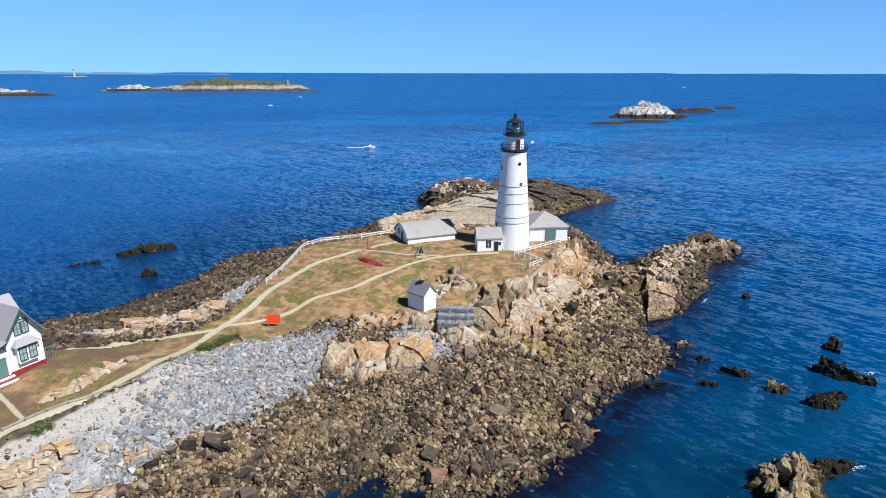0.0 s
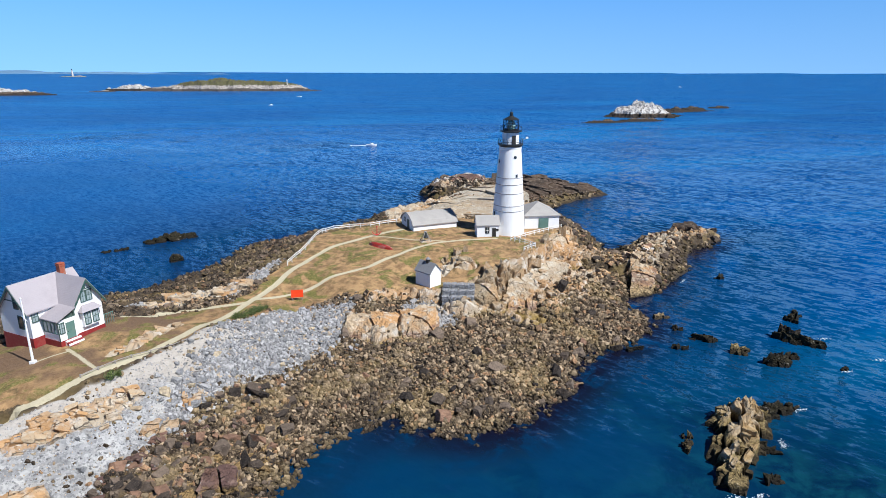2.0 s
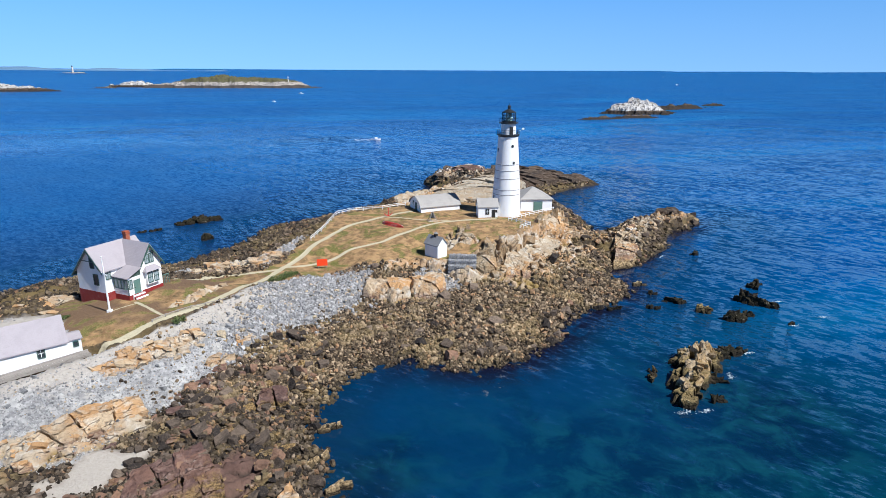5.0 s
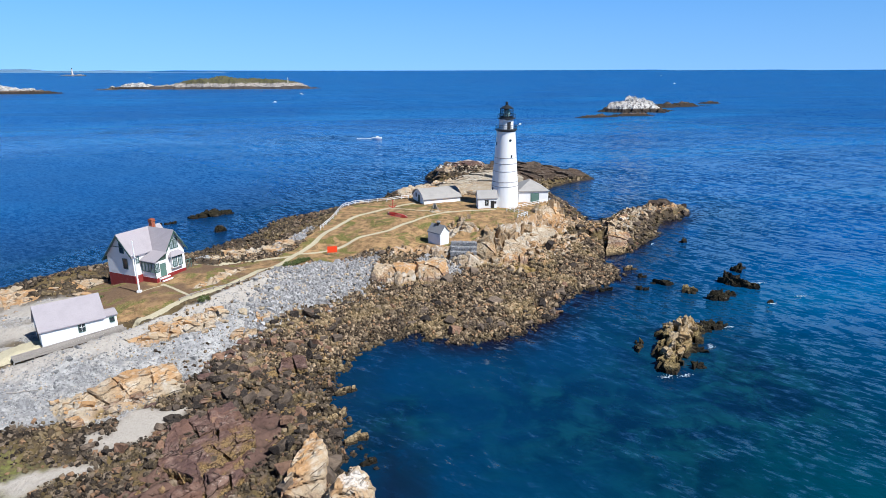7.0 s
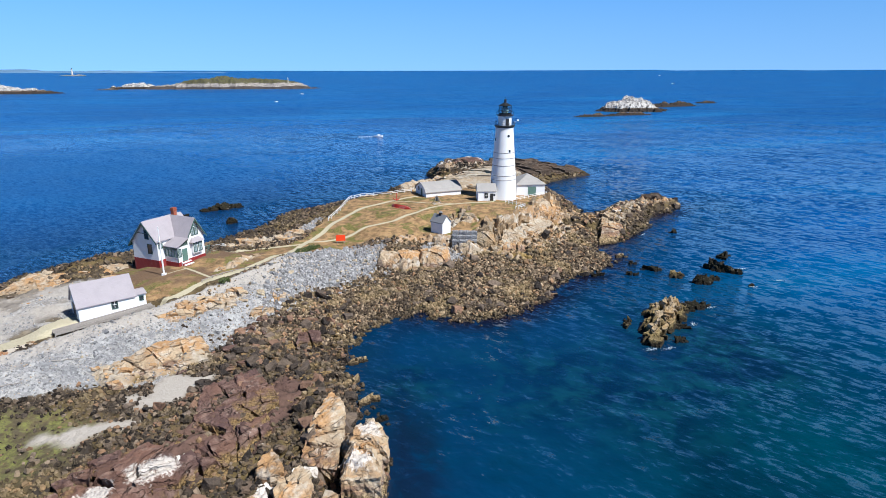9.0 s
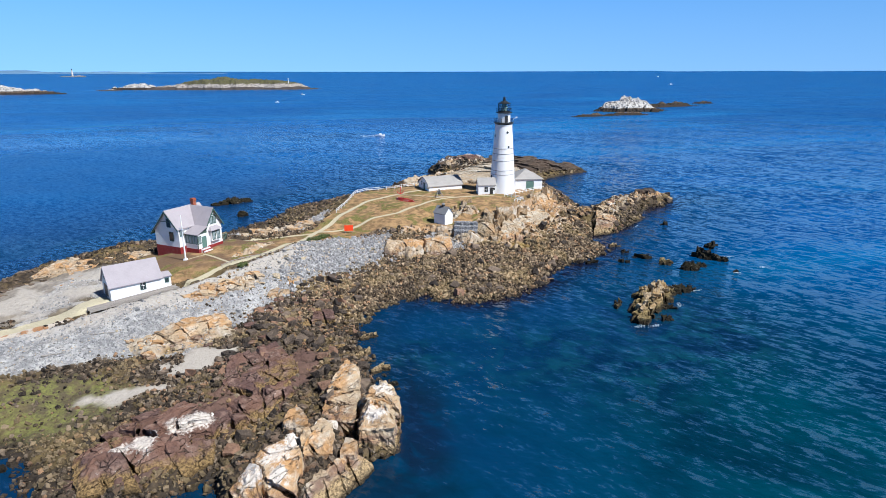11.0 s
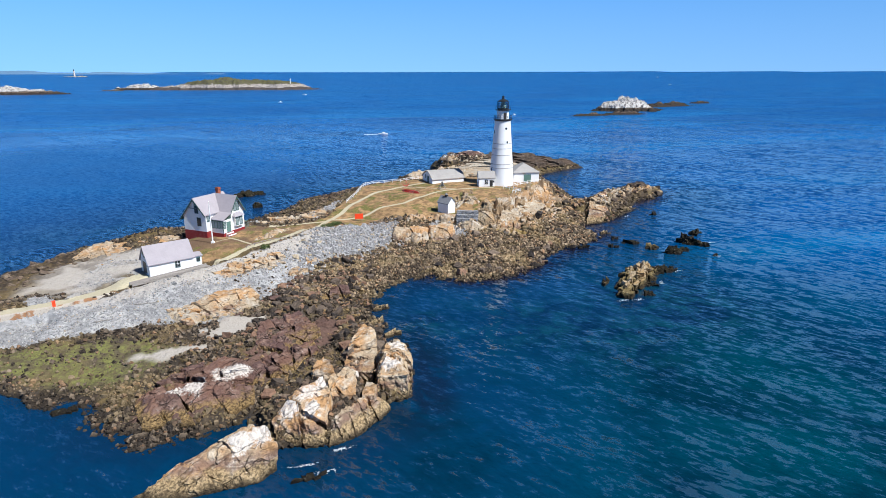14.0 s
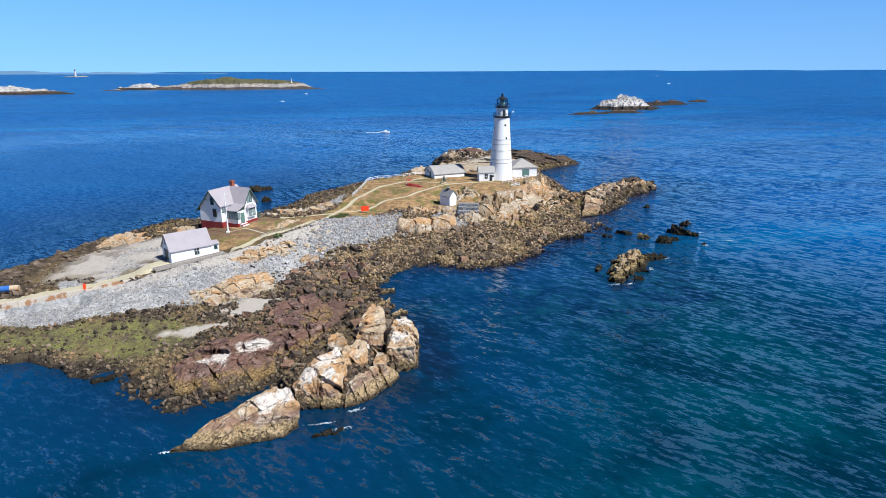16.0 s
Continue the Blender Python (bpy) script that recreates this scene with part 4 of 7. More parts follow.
# ---------- small house at the tower's foot ----------
def tower_house():
    T = thing("entry_house", pose(-5.3, -2.6, 7.7, 0, 0, 4), "small white shingled entry house joined to the tower", "house")
    gable_wall("wall", T, WHITE, (-2.4, 2.6), 1.7, 0, 2.9, 4.6)
    gable_roof("roof", T, SHINGLE, (-2.4, 2.6), 1.7, 2.9, 4.6, 0.22, label="grey shingle roof")
    f = pose(0, -1.7, 0, 0, 0, 180)
    window(T, f @ pose(0.1, 0, 1.0), 0.75, 1.2, BLACK, True)
    door(T, f @ pose(-1.45, 0, 0.1), 0.95, 2.05, BLACK, WHITE)
    window(T, f @ pose(-2.2, 0, 1.5), 0.3, 0.35, BLACK, False)
    boxed("step", (0.9, 2.0, -2.3, -1.72, -0.3, 0.1), CONCRETE, T)


tower_house()


# ---------- garage ----------
def garage():
    T = thing("outbuilding", pose(8.2, 7.6, 7.8, 0, 0, 4), "white outbuilding with a grey hipped roof beside the tower", "outbuilding")
    w, d, e, r = 4.2, 4.6, 3.1, 5.7
    boxed("wall", (-w, w, -d, d, -0.4, e), WHITE, T)
    bm = bmesh.new()
    o = 0.3
    b = [bm.verts.new(p) for p in ((-w - o, -d - o, e - 0.1), (w + o, -d - o, e - 0.1), (w + o, d + o, e - 0.1), (-w - o, d + o, e - 0.1))]
    t = [bm.verts.new(p) for p in ((-w - o, -d - o, e + 0.08), (w + o, -d - o, e + 0.08), (w + o, d + o, e + 0.08), (-w - o, d + o, e + 0.08))]
    k = [bm.verts.new((0, -0.5, r)), bm.verts.new((0, 0.5, r))]
    bm.faces.new(b)
    for i in range(4):
        bm.faces.new((b[i], b[(i + 1) % 4], t[(i + 1) % 4], t[i]))
    for f in ((t[0], t[1], k[0]), (t[1], t[2], k[1], k[0]), (t[2], t[3], k[1]), (t[3], t[0], k[0], k[1])):
        bm.faces.new(f)
    part("roof", bm, SHINGLE, T, "grey hipped shingle roof")
    door(T, pose(0.4, -d, -0.1, 0, 0, 180), 2.2, 2.5, GREEN_DOOR, GREEN_DOOR)
    window(T, pose(-w, -1, 1.0, 0, 0, 90), 0.8, 1.2, BLACK, True)


garage()


# ---------- long shed ----------
def long_shed():
    T = thing("long_shed", pose(-18.4, 7.0, 7.8, 0, 0, 21), "long low white shed with a wide grey roof on the lawn", "shed")
    arch = [(-4.1, 1.5), (-3.4, 2.15), (-2.3, 2.8), (-1.1, 3.3), (0, 3.6), (1.1, 3.3), (2.3, 2.8), (3.4, 2.15), (4.1, 1.5)]
    bm = bmesh.new()
    prism(bm, [(-4.1, -0.3)] + arch + [(4.1, -0.3)], -5.3, 5.7, swap=True)
    part("wall", bm, WHITE, T)
    bm = bmesh.new()
    under = [(1.07 * y, z + 0.01 - 0.28 * (abs(y) > 4)) for y, z in arch]
    prism(bm, under + [(y, z + 0.16) for y, z in under[::-1]], -5.6, 6.0, swap=True)
    part("roof", bm, SHINGLE, T, "wide grey arched shingle roof")
    door(T, pose(-5.3, -0.6, 0, 0, 0, 90), 1.1, 2.0, GREEN, GREEN)
    window(T, pose(-5.3, 1.5, 1.3, 0, 0, 90), 0.6, 0.9, GREEN, True)


long_shed()


# ---------- oil house with its vent ----------
def oil_house():
    T = thing("oil_house", pose(-19.0, -28.9, 5.2, 0, 0, -46), "little white oil house with a dark roof and roof vent", "shed")
    gable_wall("wall", T, WHITE, (-1.9, 1.9), 1.4, -0.5, 3.0, 4.5)
    gable_roof("roof", T, SHINGLE_DARK, (-1.9, 1.9), 1.4, 3.0, 4.5, 0.18, label="dark slate roof")
    bm = bmesh.new()
    box(bm, -0.3, 0.3, -0.3, 0.3, 4.2, 5.1)
    v = part("vent", bm, BLACK, T)
    bm = bmesh.new()
    lathe(bm, [(0.5, 5.1), (0.5, 5.18), (0.12, 5.5), (0, 5.5)], 12)
    part("cap", bm, SHINGLE_DARK, v)


oil_house()


# ---------- keeper's house ----------
def keepers_house():
    T = thing("keepers_house", pose(-76.8, -55.6, 0, 0, 0, 63), "white clapboard keeper's house with red foundation and gabled roof", "house")
    base, floor, ridge, k = 4.6, 7.95, 15.25, 1.12
    back, front, long = 3.7, -2.9, 8.6          # the walls' distance from the ridge, and its length
    e_back, e_front = ridge - back * k, ridge + front * k
    boxed("foundation", (-0.03, long + 0.03, front - 0.03, back + 0.03, base, floor), RED, T, "dark red foundation wall")
    bm = bmesh.new()
    prism(bm, [(front, floor), (back, floor), (back, e_back), (0, ridge - 0.02), (front, e_front)], 0, long, swap=True)
    part("wall", bm, CLAPBOARD, T)
    o, t = 0.5, 0.16
    lo_f, lo_b = (front - 0.35, e_front - 0.35 * k), (back + 0.7, e_back - 0.7 * k)
    bm = bmesh.new()
    prism(bm, [lo_f, (0, ridge), lo_b, (lo_b[0], lo_b[1] + t), (0, ridge + 0.22), (lo_f[0], lo_f[1] + t)], -o, long + o, swap=True)
    part("roof", bm, SHINGLE_PALE, T, "pale weathered shingle roof")
    # wing with its gable to the front
    c, hw, wf, we = 6.4, 2.2, -6.0, 11.9
    kw = (ridge - we) / hw
    boxed("foundation", (c - hw - 0.03, c + hw + 0.03, wf - 0.03, front - 0.04, base, 7.55), RED, T)
    bm = bmesh.new()
    prism(bm, [(c - hw, 7.56), (c + hw, 7.56), (c + hw, we), (c, ridge - 0.1), (c - hw, we)], wf, -0.5)
    part("wall", bm, CLAPBOARD, T)
    bm = bmesh.new()
    e0 = we - 0.35 * kw
    prism(bm, [(c - hw - 0.35, e0), (c, ridge - 0.02), (c + hw + 0.35, e0), (c + hw + 0.35, e0 + t), (c, ridge + 0.2), (c - hw - 0.35, e0 + t)], wf - 0.5, 0.0)
    part("roof", bm, SHINGLE_PALE, T)
    # dark barge boards along the gables
    for s in (-1, 1):
        bm = bmesh.new()
        prism(bm, [(c, ridge + 0.05), (c + s * (hw + 0.4), e0 + 0.02), (c + s * (hw + 0.4), e0 - 0.4), (c, ridge - 0.4)], wf - 0.56, wf - 0.505)
        part("barge_board", bm, GREEN, T)
        lo = lo_b if s > 0 else lo_f
        bm = bmesh.new()
        prism(bm, [(0, ridge + 0.05), (lo[0] * 1.01, lo[1] + 0.03), (lo[0] * 1.01, lo[1] - 0.33), (0, ridge - 0.36)], -o - 0.06, -o - 0.005, swap=True)
        part("barge_board", bm, GREEN, T)
    # dark soffit under the deep rear eave
    bm = bmesh.new()
    prism(bm, [(back + 0.02, e_back - 0.12), (lo_b[0] - 0.05, lo_b[1] - 0.02), (lo_b[0] - 0.05, lo_b[1] - 0.14), (back + 0.02, e_back - 0.3)], -o, long + o, swap=True)
    part("soffit", bm, GREEN, T)
    # chimney
    bm = bmesh.new()
    box(bm, 6.55, 7.35, -0.95, -0.15, 14.2, 16.6)
    box(bm, 6.48, 7.42, -1.02, -0.08, 16.3, 16.5)
    ch = part("chimney", bm, BRICK, T, "red brick chimney")
    boxed("cap", (6.5, 7.4, -1.0, -0.1, 16.61, 16.75), BRICK, ch)
    boxed("flashing", (6.5, 7.4, -1.0, -0.1, 14.6, 15.0), WHITE, ch)
    # west gable and front wall
    window(T, pose(0, -0.4, 12.05, 0, 0, 90), 0.85, 1.6, GREEN, False)
    window(T, pose(0, -0.9, 9.2, 0, 0, 90), 0.95, 1.75, GREEN, False)
    window(T, pose(0.75, front, 10.3, 0, 0, 180), 0.75, 1.35, GREEN, pane=PALE_PANE)
    # front gable: pair above, bay with its own little roof below
    for dx in (-0.46, 0.46):
        window(T, pose(c + dx, wf, 12.0, 0, 0, 180), 0.68, 1.45, GREEN, pane=PALE_PANE)
    bm = bmesh.new()
    prism(bm, [(c - 1.2, 8.4), (c + 1.2, 8.4), (c + 1.2, 10.7), (c - 1.2, 10.7)], wf - 0.55, wf)
    bay = part("bay", bm, CLAPBOARD, T)
    for dx in (-0.6, 0.6):
        window(bay, pose(c + dx, wf - 0.55, 8.75, 0, 0, 180), 0.75, 1.65, GREEN, pane=PALE_PANE)
    bm = bmesh.new()
    v = [bm.verts.new(p) for p in ((c - 1.6, wf - 1.0, 10.7), (c + 1.6, wf - 1.0, 10.7), (c + 1.6, wf + 0.02, 10.7), (c - 1.6, wf + 0.02, 10.7),
                                   (c - 0.9, wf - 0.1, 11.45), (c + 0.9, wf - 0.1, 11.45), (c + 0.9, wf + 0.02, 11.45), (c - 0.9, wf + 0.02, 11.45))]
    for f in ((0, 1, 2, 3), (4, 5, 6, 7), (0, 1, 5, 4), (1, 2, 6, 5), (2, 3, 7, 6), (3, 0, 4, 7)):
        bm.faces.new([v[i] for i in f])
    part("bay_roof", bm, SHINGLE_PALE, bay)
    # stick work in the gables
    bm = bmesh.new()
    box(bm, c - 1.0, c + 1.0, wf - 0.06, wf, 13.7, 13.82)
    box(bm, c - 0.06, c + 0.06, wf - 0.07, wf, 13.83, 15.0)
    part("gable_trim", bm, GREEN, T)
    bm = bmesh.new()
    box(bm, -0.06, 0, -1.7, 1.9, 13.0, 13.12)
    box(bm, -0.07, 0, -0.06, 0.06, 13.13, 15.0)
    part("gable_trim", bm, GREEN, T)
    # railing at the far corner
    bm = bmesh.new()
    for k2 in range(5):
        box(bm, c + hw + 0.5 + 0.35 * k2, c + hw + 0.56 + 0.35 * k2, wf + 0.6, wf + 0.66, 7.0, 8.6)
    box(bm, c + hw + 0.05, c + hw + 2.0, wf + 0.57, wf + 0.69, 8.6, 8.7)
    part("railing", bm, GREEN_DOOR, T, "green painted side railing")
    part_porch(T)
    return T


def part_porch(T):
    u0, u1, v0, v1 = 1.55, 4.17, -6.35, -2.94
    boxed("foundation", (u0, u1, v0, v1, 5.0, 7.5), RED, T)
    P = boxed("porch", (u0 + 0.05, u1, v0 + 0.05, v1, 7.51, 10.5), CLAPBOARD, T, "glazed entrance porch")
    bm = bmesh.new()
    o = 0.35
    prism(bm, [(u0 - o, 10.5), (u1, 11.75), (u1, 11.9), (u0 - o, 10.65)], v0 - o, v1 + 0.02)
    part("porch_roof", bm, SHINGLE_PALE, P)
    bm = bmesh.new()
    prism(bm, [(u0 + 0.05, 10.51), (u1, 10.51), (u1, 11.7), (u0 + 0.05, 10.62)], v0 + 0.05, v0 + 0.2)
    part("gable_wall", bm, GREEN, P)
    bm = bmesh.new()
    box(bm, u0 - 0.03, u0 + 0.045, v0, v1, 10.2, 10.5)
    box(bm, u0 - 0.03, u0 + 0.045, v0, v0 + 0.12, 7.51, 10.2)
    part("fascia", bm, GREEN, P)
    for k in range(4):
        window(P, pose(u0 + 0.05, v0 + 0.5 + 0.8 * k, 8.65, 0, 0, 90), 0.6, 1.4, GREEN_DOOR, False, pane=PALE_PANE)
    window(P, pose(u0 + 0.5, v0 + 0.05, 8.65, 0, 0, 180), 0.55, 1.4, GREEN, True, pane=PALE_PANE)
    door(P, pose(u0 + 1.7, v0 + 0.05, 7.52, 0, 0, 180), 1.05, 2.3, GREEN_DOOR, GREEN_DOOR)
    for k in range(4):
        boxed("step", (u0 + 0.6, u1 + 0.2, v0 - 0.32 * (k + 1), v0 - 0.32 * k - 0.002, 6.3, 7.4 - 0.18 * k), RED if k % 2 else WHITE, P)
    return P


keepers_house()


# ---------- barn ----------
def barn():
    T = thing("barn", pose(-75.8, -74.9, 5.3, 0, 0, 38.5), "white barn with a pale shingle roof and dark door", "barn")
    gable_wall("wall", T, CLAPBOARD, (-4.6, 3.7), 2.55, -0.6, 2.3, 5.2)
    gable_roof("roof", T, SHINGLE_PALE, (-4.6, 3.7), 2.55, 2.3, 5.2, 0.25, label="pale grey shingle roof")
    door(T, pose(-4.6, 0.1, 0, 0, 0, 90), 2.4, 2.3, BLACK, WHITE)
    window(T, pose(-4.6, 0, 3.3, 0, 0, 90), 0.8, 0.9, GREEN, True)
    window(T, pose(0.6, -2.55, 0.8, 0, 0, 180), 0.75, 1.25, GREEN, True)
    bm = bmesh.new()
    prism(bm, [(-1.6, -0.6), (1.3, -0.6), (1.3, 1.9), (-1.6, 1.9)], 3.7, 5.6, swap=True)
    a = part("lean_to", bm, CLAPBOARD, T, "small white lean-to")
    bm = bmesh.new()
    prism(bm, [(-1.8, 1.85), (1.5, 1.85), (1.5, 2.0), (-0.15, 2.45), (-1.8, 2.0)], 3.72, 5.8, swap=True)
    part("lean_to_roof", bm, SHINGLE_PALE, a)
    window(a, pose(4.9, -1.6, 0.9, 0, 0, 180), 0.5, 0.6, GREEN, False)


barn()

# ---------- boulders and stones ----------
ICO = np.array([(-1, 1.618, 0), (1, 1.618, 0), (-1, -1.618, 0), (1, -1.618, 0), (0, -1, 1.618), (0, 1, 1.618), (0, -1, -1.618), (0, 1, -1.618),
                (1.618, 0, -1), (1.618, 0, 1), (-1.618, 0, -1), (-1.618, 0, 1)]) / 1.9
ICO_F = np.array([(0, 11, 5), (0, 5, 1), (0, 1, 7), (0, 7, 10), (0, 10, 11), (1, 5, 9), (5, 11, 4), (11, 10, 2), (10, 7, 6), (7, 1, 8),
                  (3, 9, 4), (3, 4, 2), (3, 2, 6), (3, 6, 8), (3, 8, 9), (4, 9, 5), (2, 4, 11), (6, 2, 10), (8, 6, 7), (9, 8, 1)])
CUBE = np.array([(x, y, z) for x in (-1, 1) for y in (-1, 1) for z in (-1, 1)]) * 0.75
CUBE_F = np.array([(0, 1, 3), (0, 3, 2), (4, 6, 7), (4, 7, 5), (0, 4, 5), (0, 5, 1), (2, 3, 7), (2, 7, 6), (0, 2, 6), (0, 6, 4), (1, 5, 7), (1, 7, 3)])


def spun(rng, n):
    q = rng.normal(size=(n, 4))
    q /= np.linalg.norm(q, axis=1)[:, None]
    w, x, y, z = q.T
    return np.stack([np.stack([1 - 2 * (y * y + z * z), 2 * (x * y - z * w), 2 * (x * z + y * w)], -1),
                     np.stack([2 * (x * y + z * w), 1 - 2 * (x * x + z * z), 2 * (y * z - x * w)], -1),
                     np.stack([2 * (x * z - y * w), 2 * (y * z + x * w), 1 - 2 * (x * x + y * y)], -1)], 1)


def heap(rng, x, y, size, square=0.5, sink=0.25, flat=0.75):
    """Angular stones lying on the ground at the places given: vertices and triangles."""
    verts, faces, n0 = [], [], 0
    pick = rng.random(len(x)) < square
    for base, tri, sel in ((CUBE, CUBE_F, pick), (ICO, ICO_F, ~pick)):
        n = int(sel.sum())
        if not n:
            continue
        v = base[None] * (1 + 0.34 * rng.uniform(-1, 1, (n, len(base), 3)))
        v = v * rng.uniform(0.6, 1.25, (n, 1, 3)) * np.array([1, 1, flat])
        r = spun(rng, n)
        v = np.einsum("nij,nkj->nki", r, v) * size[sel][:, None, None]
        z = level(x[sel], y[sel])
        v = v + np.stack([x[sel], y[sel], z + size[sel] * (0.55 - sink)], -1)[:, None, :]
        faces.append((tri[None] + n0 + len(base) * np.arange(n)[:, None, None]).reshape(-1, 3))
        verts.append(v.reshape(-1, 3))
        n0 += n * len(base)
    return np.concatenate(verts), np.concatenate(faces)


def strewn(rng, n, weight, area):
    """n places inside the area (x0, x1, y0, y1), the likelier the greater the weight there."""
    x = rng.uniform(area[0], area[1], n * 6)
    y = rng.uniform(area[2], area[3], n * 6)
    ok = rng.random(n * 6) < weight(x, y)
    return x[ok][:n], y[ok][:n]


COAST_D, TAN_L, GRASS_L, SCREE_L, ALGAE_L, SAND_L, PURPLE_L, FLAT_L = GROUND[1:9]


def rubble_here(x, y):
    w = np.clip(1 - level(x, y, TAN_L) - level(x, y, GRASS_L) - level(x, y, SCREE_L) - level(x, y, SAND_L) - 0.8 * level(x, y, ALGAE_L) - 0.85 * level(x, y, PURPLE_L) - level(x, y, FLAT_L), 0, 1)
    return w * (level(x, y) > -0.25) * (level(x, y) < 6.3)


def scree_here(x, y):
    return np.clip(level(x, y, SCREE_L) - level(x, y, FLAT_L) - 0.8 * level(x, y, SAND_L), 0, 1)


def stone_mat(name, lo, hi, odd, odd_share, tide=True, piece=False):
    m = Mat(name, 0.88)
    r = m.random() if piece else m.island()
    n, f = m.noise(1.3, 5), m.noise(6, 5, 0.65)
    c = m.mix(m.math("POWER", r, 2.1), lo, hi)
    hashed_r = m.math("FRACT", m.math("MULTIPLY", r, 17.3))
    c = m.mix(m.math("GREATER_THAN", hashed_r, 1 - odd_share), c, odd)
    c = m.mix(m.math("MULTIPLY", m.ramp(n, 0.4, 0.7), 0.5), c, tuple(0.45 * v for v in lo))
    c = m.mix(m.math("MULTIPLY", m.ramp(f, 0.5, 0.7), 0.35), c, tuple(min(1.25 * v, 1) for v in hi))
    if tide and not piece:
        c = m.mix(m.math("MULTIPLY", m.ramp(m.noise(0.1, 4, 0.6, dist=0.5), 0.48, 0.62), 0.4), c, (0.34, 0.25, 0.12))
        c = m.mix(m.math("MULTIPLY", m.ramp(m.noise(0.13, 4, 0.6, vec=m.n("ShaderNodeNewGeometry").outputs["Position"], dist=0.9), 0.54, 0.64), 0.6), c, (0.035, 0.028, 0.024))
    if tide:
        wet = m.math("SUBTRACT", 1.0, m.ramp(m.math("ADD", m.height(), m.math("MULTIPLY", n, 0.6)), 0.2, 1.0))
        c = m.mix(m.math("MULTIPLY", wet, 0.9), c, (0.022, 0.018, 0.014))
    m.colour(c).bump(m.math("ADD", f, m.math("MULTIPLY", n, 2.0)), 0.12, 1.0)
    return m.m


RUBBLE = stone_mat("brown_rubble", (0.040, 0.028, 0.019), (0.47, 0.35, 0.225), (0.34, 0.20, 0.11), 0.08)
RUBBLE_DARK = stone_mat("dark_rubble", (0.020, 0.016, 0.013), (0.27, 0.205, 0.145), (0.26, 0.155, 0.09), 0.10)
SCREE = stone_mat("grey_shingle_stone", (0.24, 0.235, 0.235), (0.46, 0.45, 0.44), (0.46, 0.36, 0.25), 0.07, False)
BOULDER = stone_mat("brown_boulder", (0.030, 0.025, 0.022), (0.22, 0.165, 0.122), (0.24, 0.14, 0.092), 0.2, True, True)
BOULDER_GREY = stone_mat("grey_boulder", (0.20, 0.20, 0.20), (0.42, 0.41, 0.40), (0.50, 0.40, 0.26), 0.15, False, True)

rng = np.random.default_rng(11)
area_all = (-125, 62, -140, 112)


def strew(name, n, weight, area, lo, hi, material, label, square=0.5, power=2.6):
    x, y = strewn(rng, n, weight, area)
    size = lo + (hi - lo) * rng.random(len(x)) ** power
    v, f = heap(rng, x, y, size, square)
    ob = new(name, mesh_from(name, v, f, material))
    ob.parent = ground
    return tagged(ob, label, kind="stuff")


strew("rubble", 36000, rubble_here, (-60, 30, -80, -20), 0.07, 0.46, RUBBLE, "brown weedy shore rubble", 0.3)
strew("rubble", 9500, rubble_here, (-62, -28, -132, -76), 0.08, 0.46, RUBBLE_DARK, "dark wet shore rubble", 0.3)
strew("rubble", 11000, rubble_here, (-120, -20, -60, 64), 0.10, 0.5, RUBBLE_DARK, "dark weedy shore rubble", 0.55)
strew("rubble", 3000, rubble_here, (-20, 62, -60, 64), 0.18, 0.7, RUBBLE, "brown weedy shore rubble", 0.55)
strew("rubble", 4200, rubble_here, (-100, -55, -132, -85), 0.10, 0.42, RUBBLE_DARK, "brown weedy shore rubble", 0.55)
strew("rubble", 2600, lambda x, y: np.clip(level(x, y), 0, 1), (-20, 48, 52, 110), 0.2, 0.8, RUBBLE_DARK, "dark wet shore rubble", 0.6)
strew("shingle", 11000, scree_here, (-52, -14, -72, -30), 0.06, 0.42, SCREE, "grey angular beach stones", 0.6)
strew("shingle", 9000, scree_here, (-112, -50, -106, -44), 0.06, 0.18, SCREE, "grey angular beach stones", 0.6)
strew("shingle", 1500, scree_here, (-75, -44, -45, -5), 0.12, 0.4, SCREE, "grey angular beach stones", 0.6)


def boulder_mesh(seed, material, broken=0):
    """An angular block with broken faces and slightly blunt edges."""
    r = random.Random(seed)
    bm = bmesh.new()
    bmesh.ops.create_cube(bm, size=1.5)
    for v in bm.verts:
        v.co += Vector([r.uniform(-0.3, 0.3) for _ in range(3)])
    for _ in range(4):
        n = Vector([r.uniform(-1, 1) for _ in range(3)]).normalized()
        g = bm.verts[:] + bm.edges[:] + bm.faces[:]
        cut = bmesh.ops.bisect_plane(bm, geom=g, plane_co=n * r.uniform(0.55, 0.8), plane_no=n, clear_outer=True)
        edges = [e for e in cut["geom_cut"] if isinstance(e, bmesh.types.BMEdge)]
        if edges:
            bmesh.ops.contextual_create(bm, geom=edges)
    bmesh.ops.bevel(bm, geom=bm.edges[:], offset=0.05, segments=1, affect="EDGES")
    if broken:
        bmesh.ops.triangulate(bm, faces=bm.faces[:])
        bmesh.ops.subdivide_edges(bm, edges=[e for e in bm.edges if e.calc_length() > 0.45], cuts=broken)
        bmesh.ops.triangulate(bm, faces=bm.faces[:])
        off = Vector((seed * 3.1, seed * 1.7, 0))
        for v in bm.verts:
            v.co += noise.noise_vector(v.co * 1.1 + off) * 0.16 + noise.noise_vector(v.co * 3.0 + off) * 0.07
    bmesh.ops.recalc_face_normals(bm, faces=bm.faces)
    me = bpy.data.meshes.new("boulder")
    bm.to_mesh(me)
    bm.free()
    me.materials.append(material)
    return me


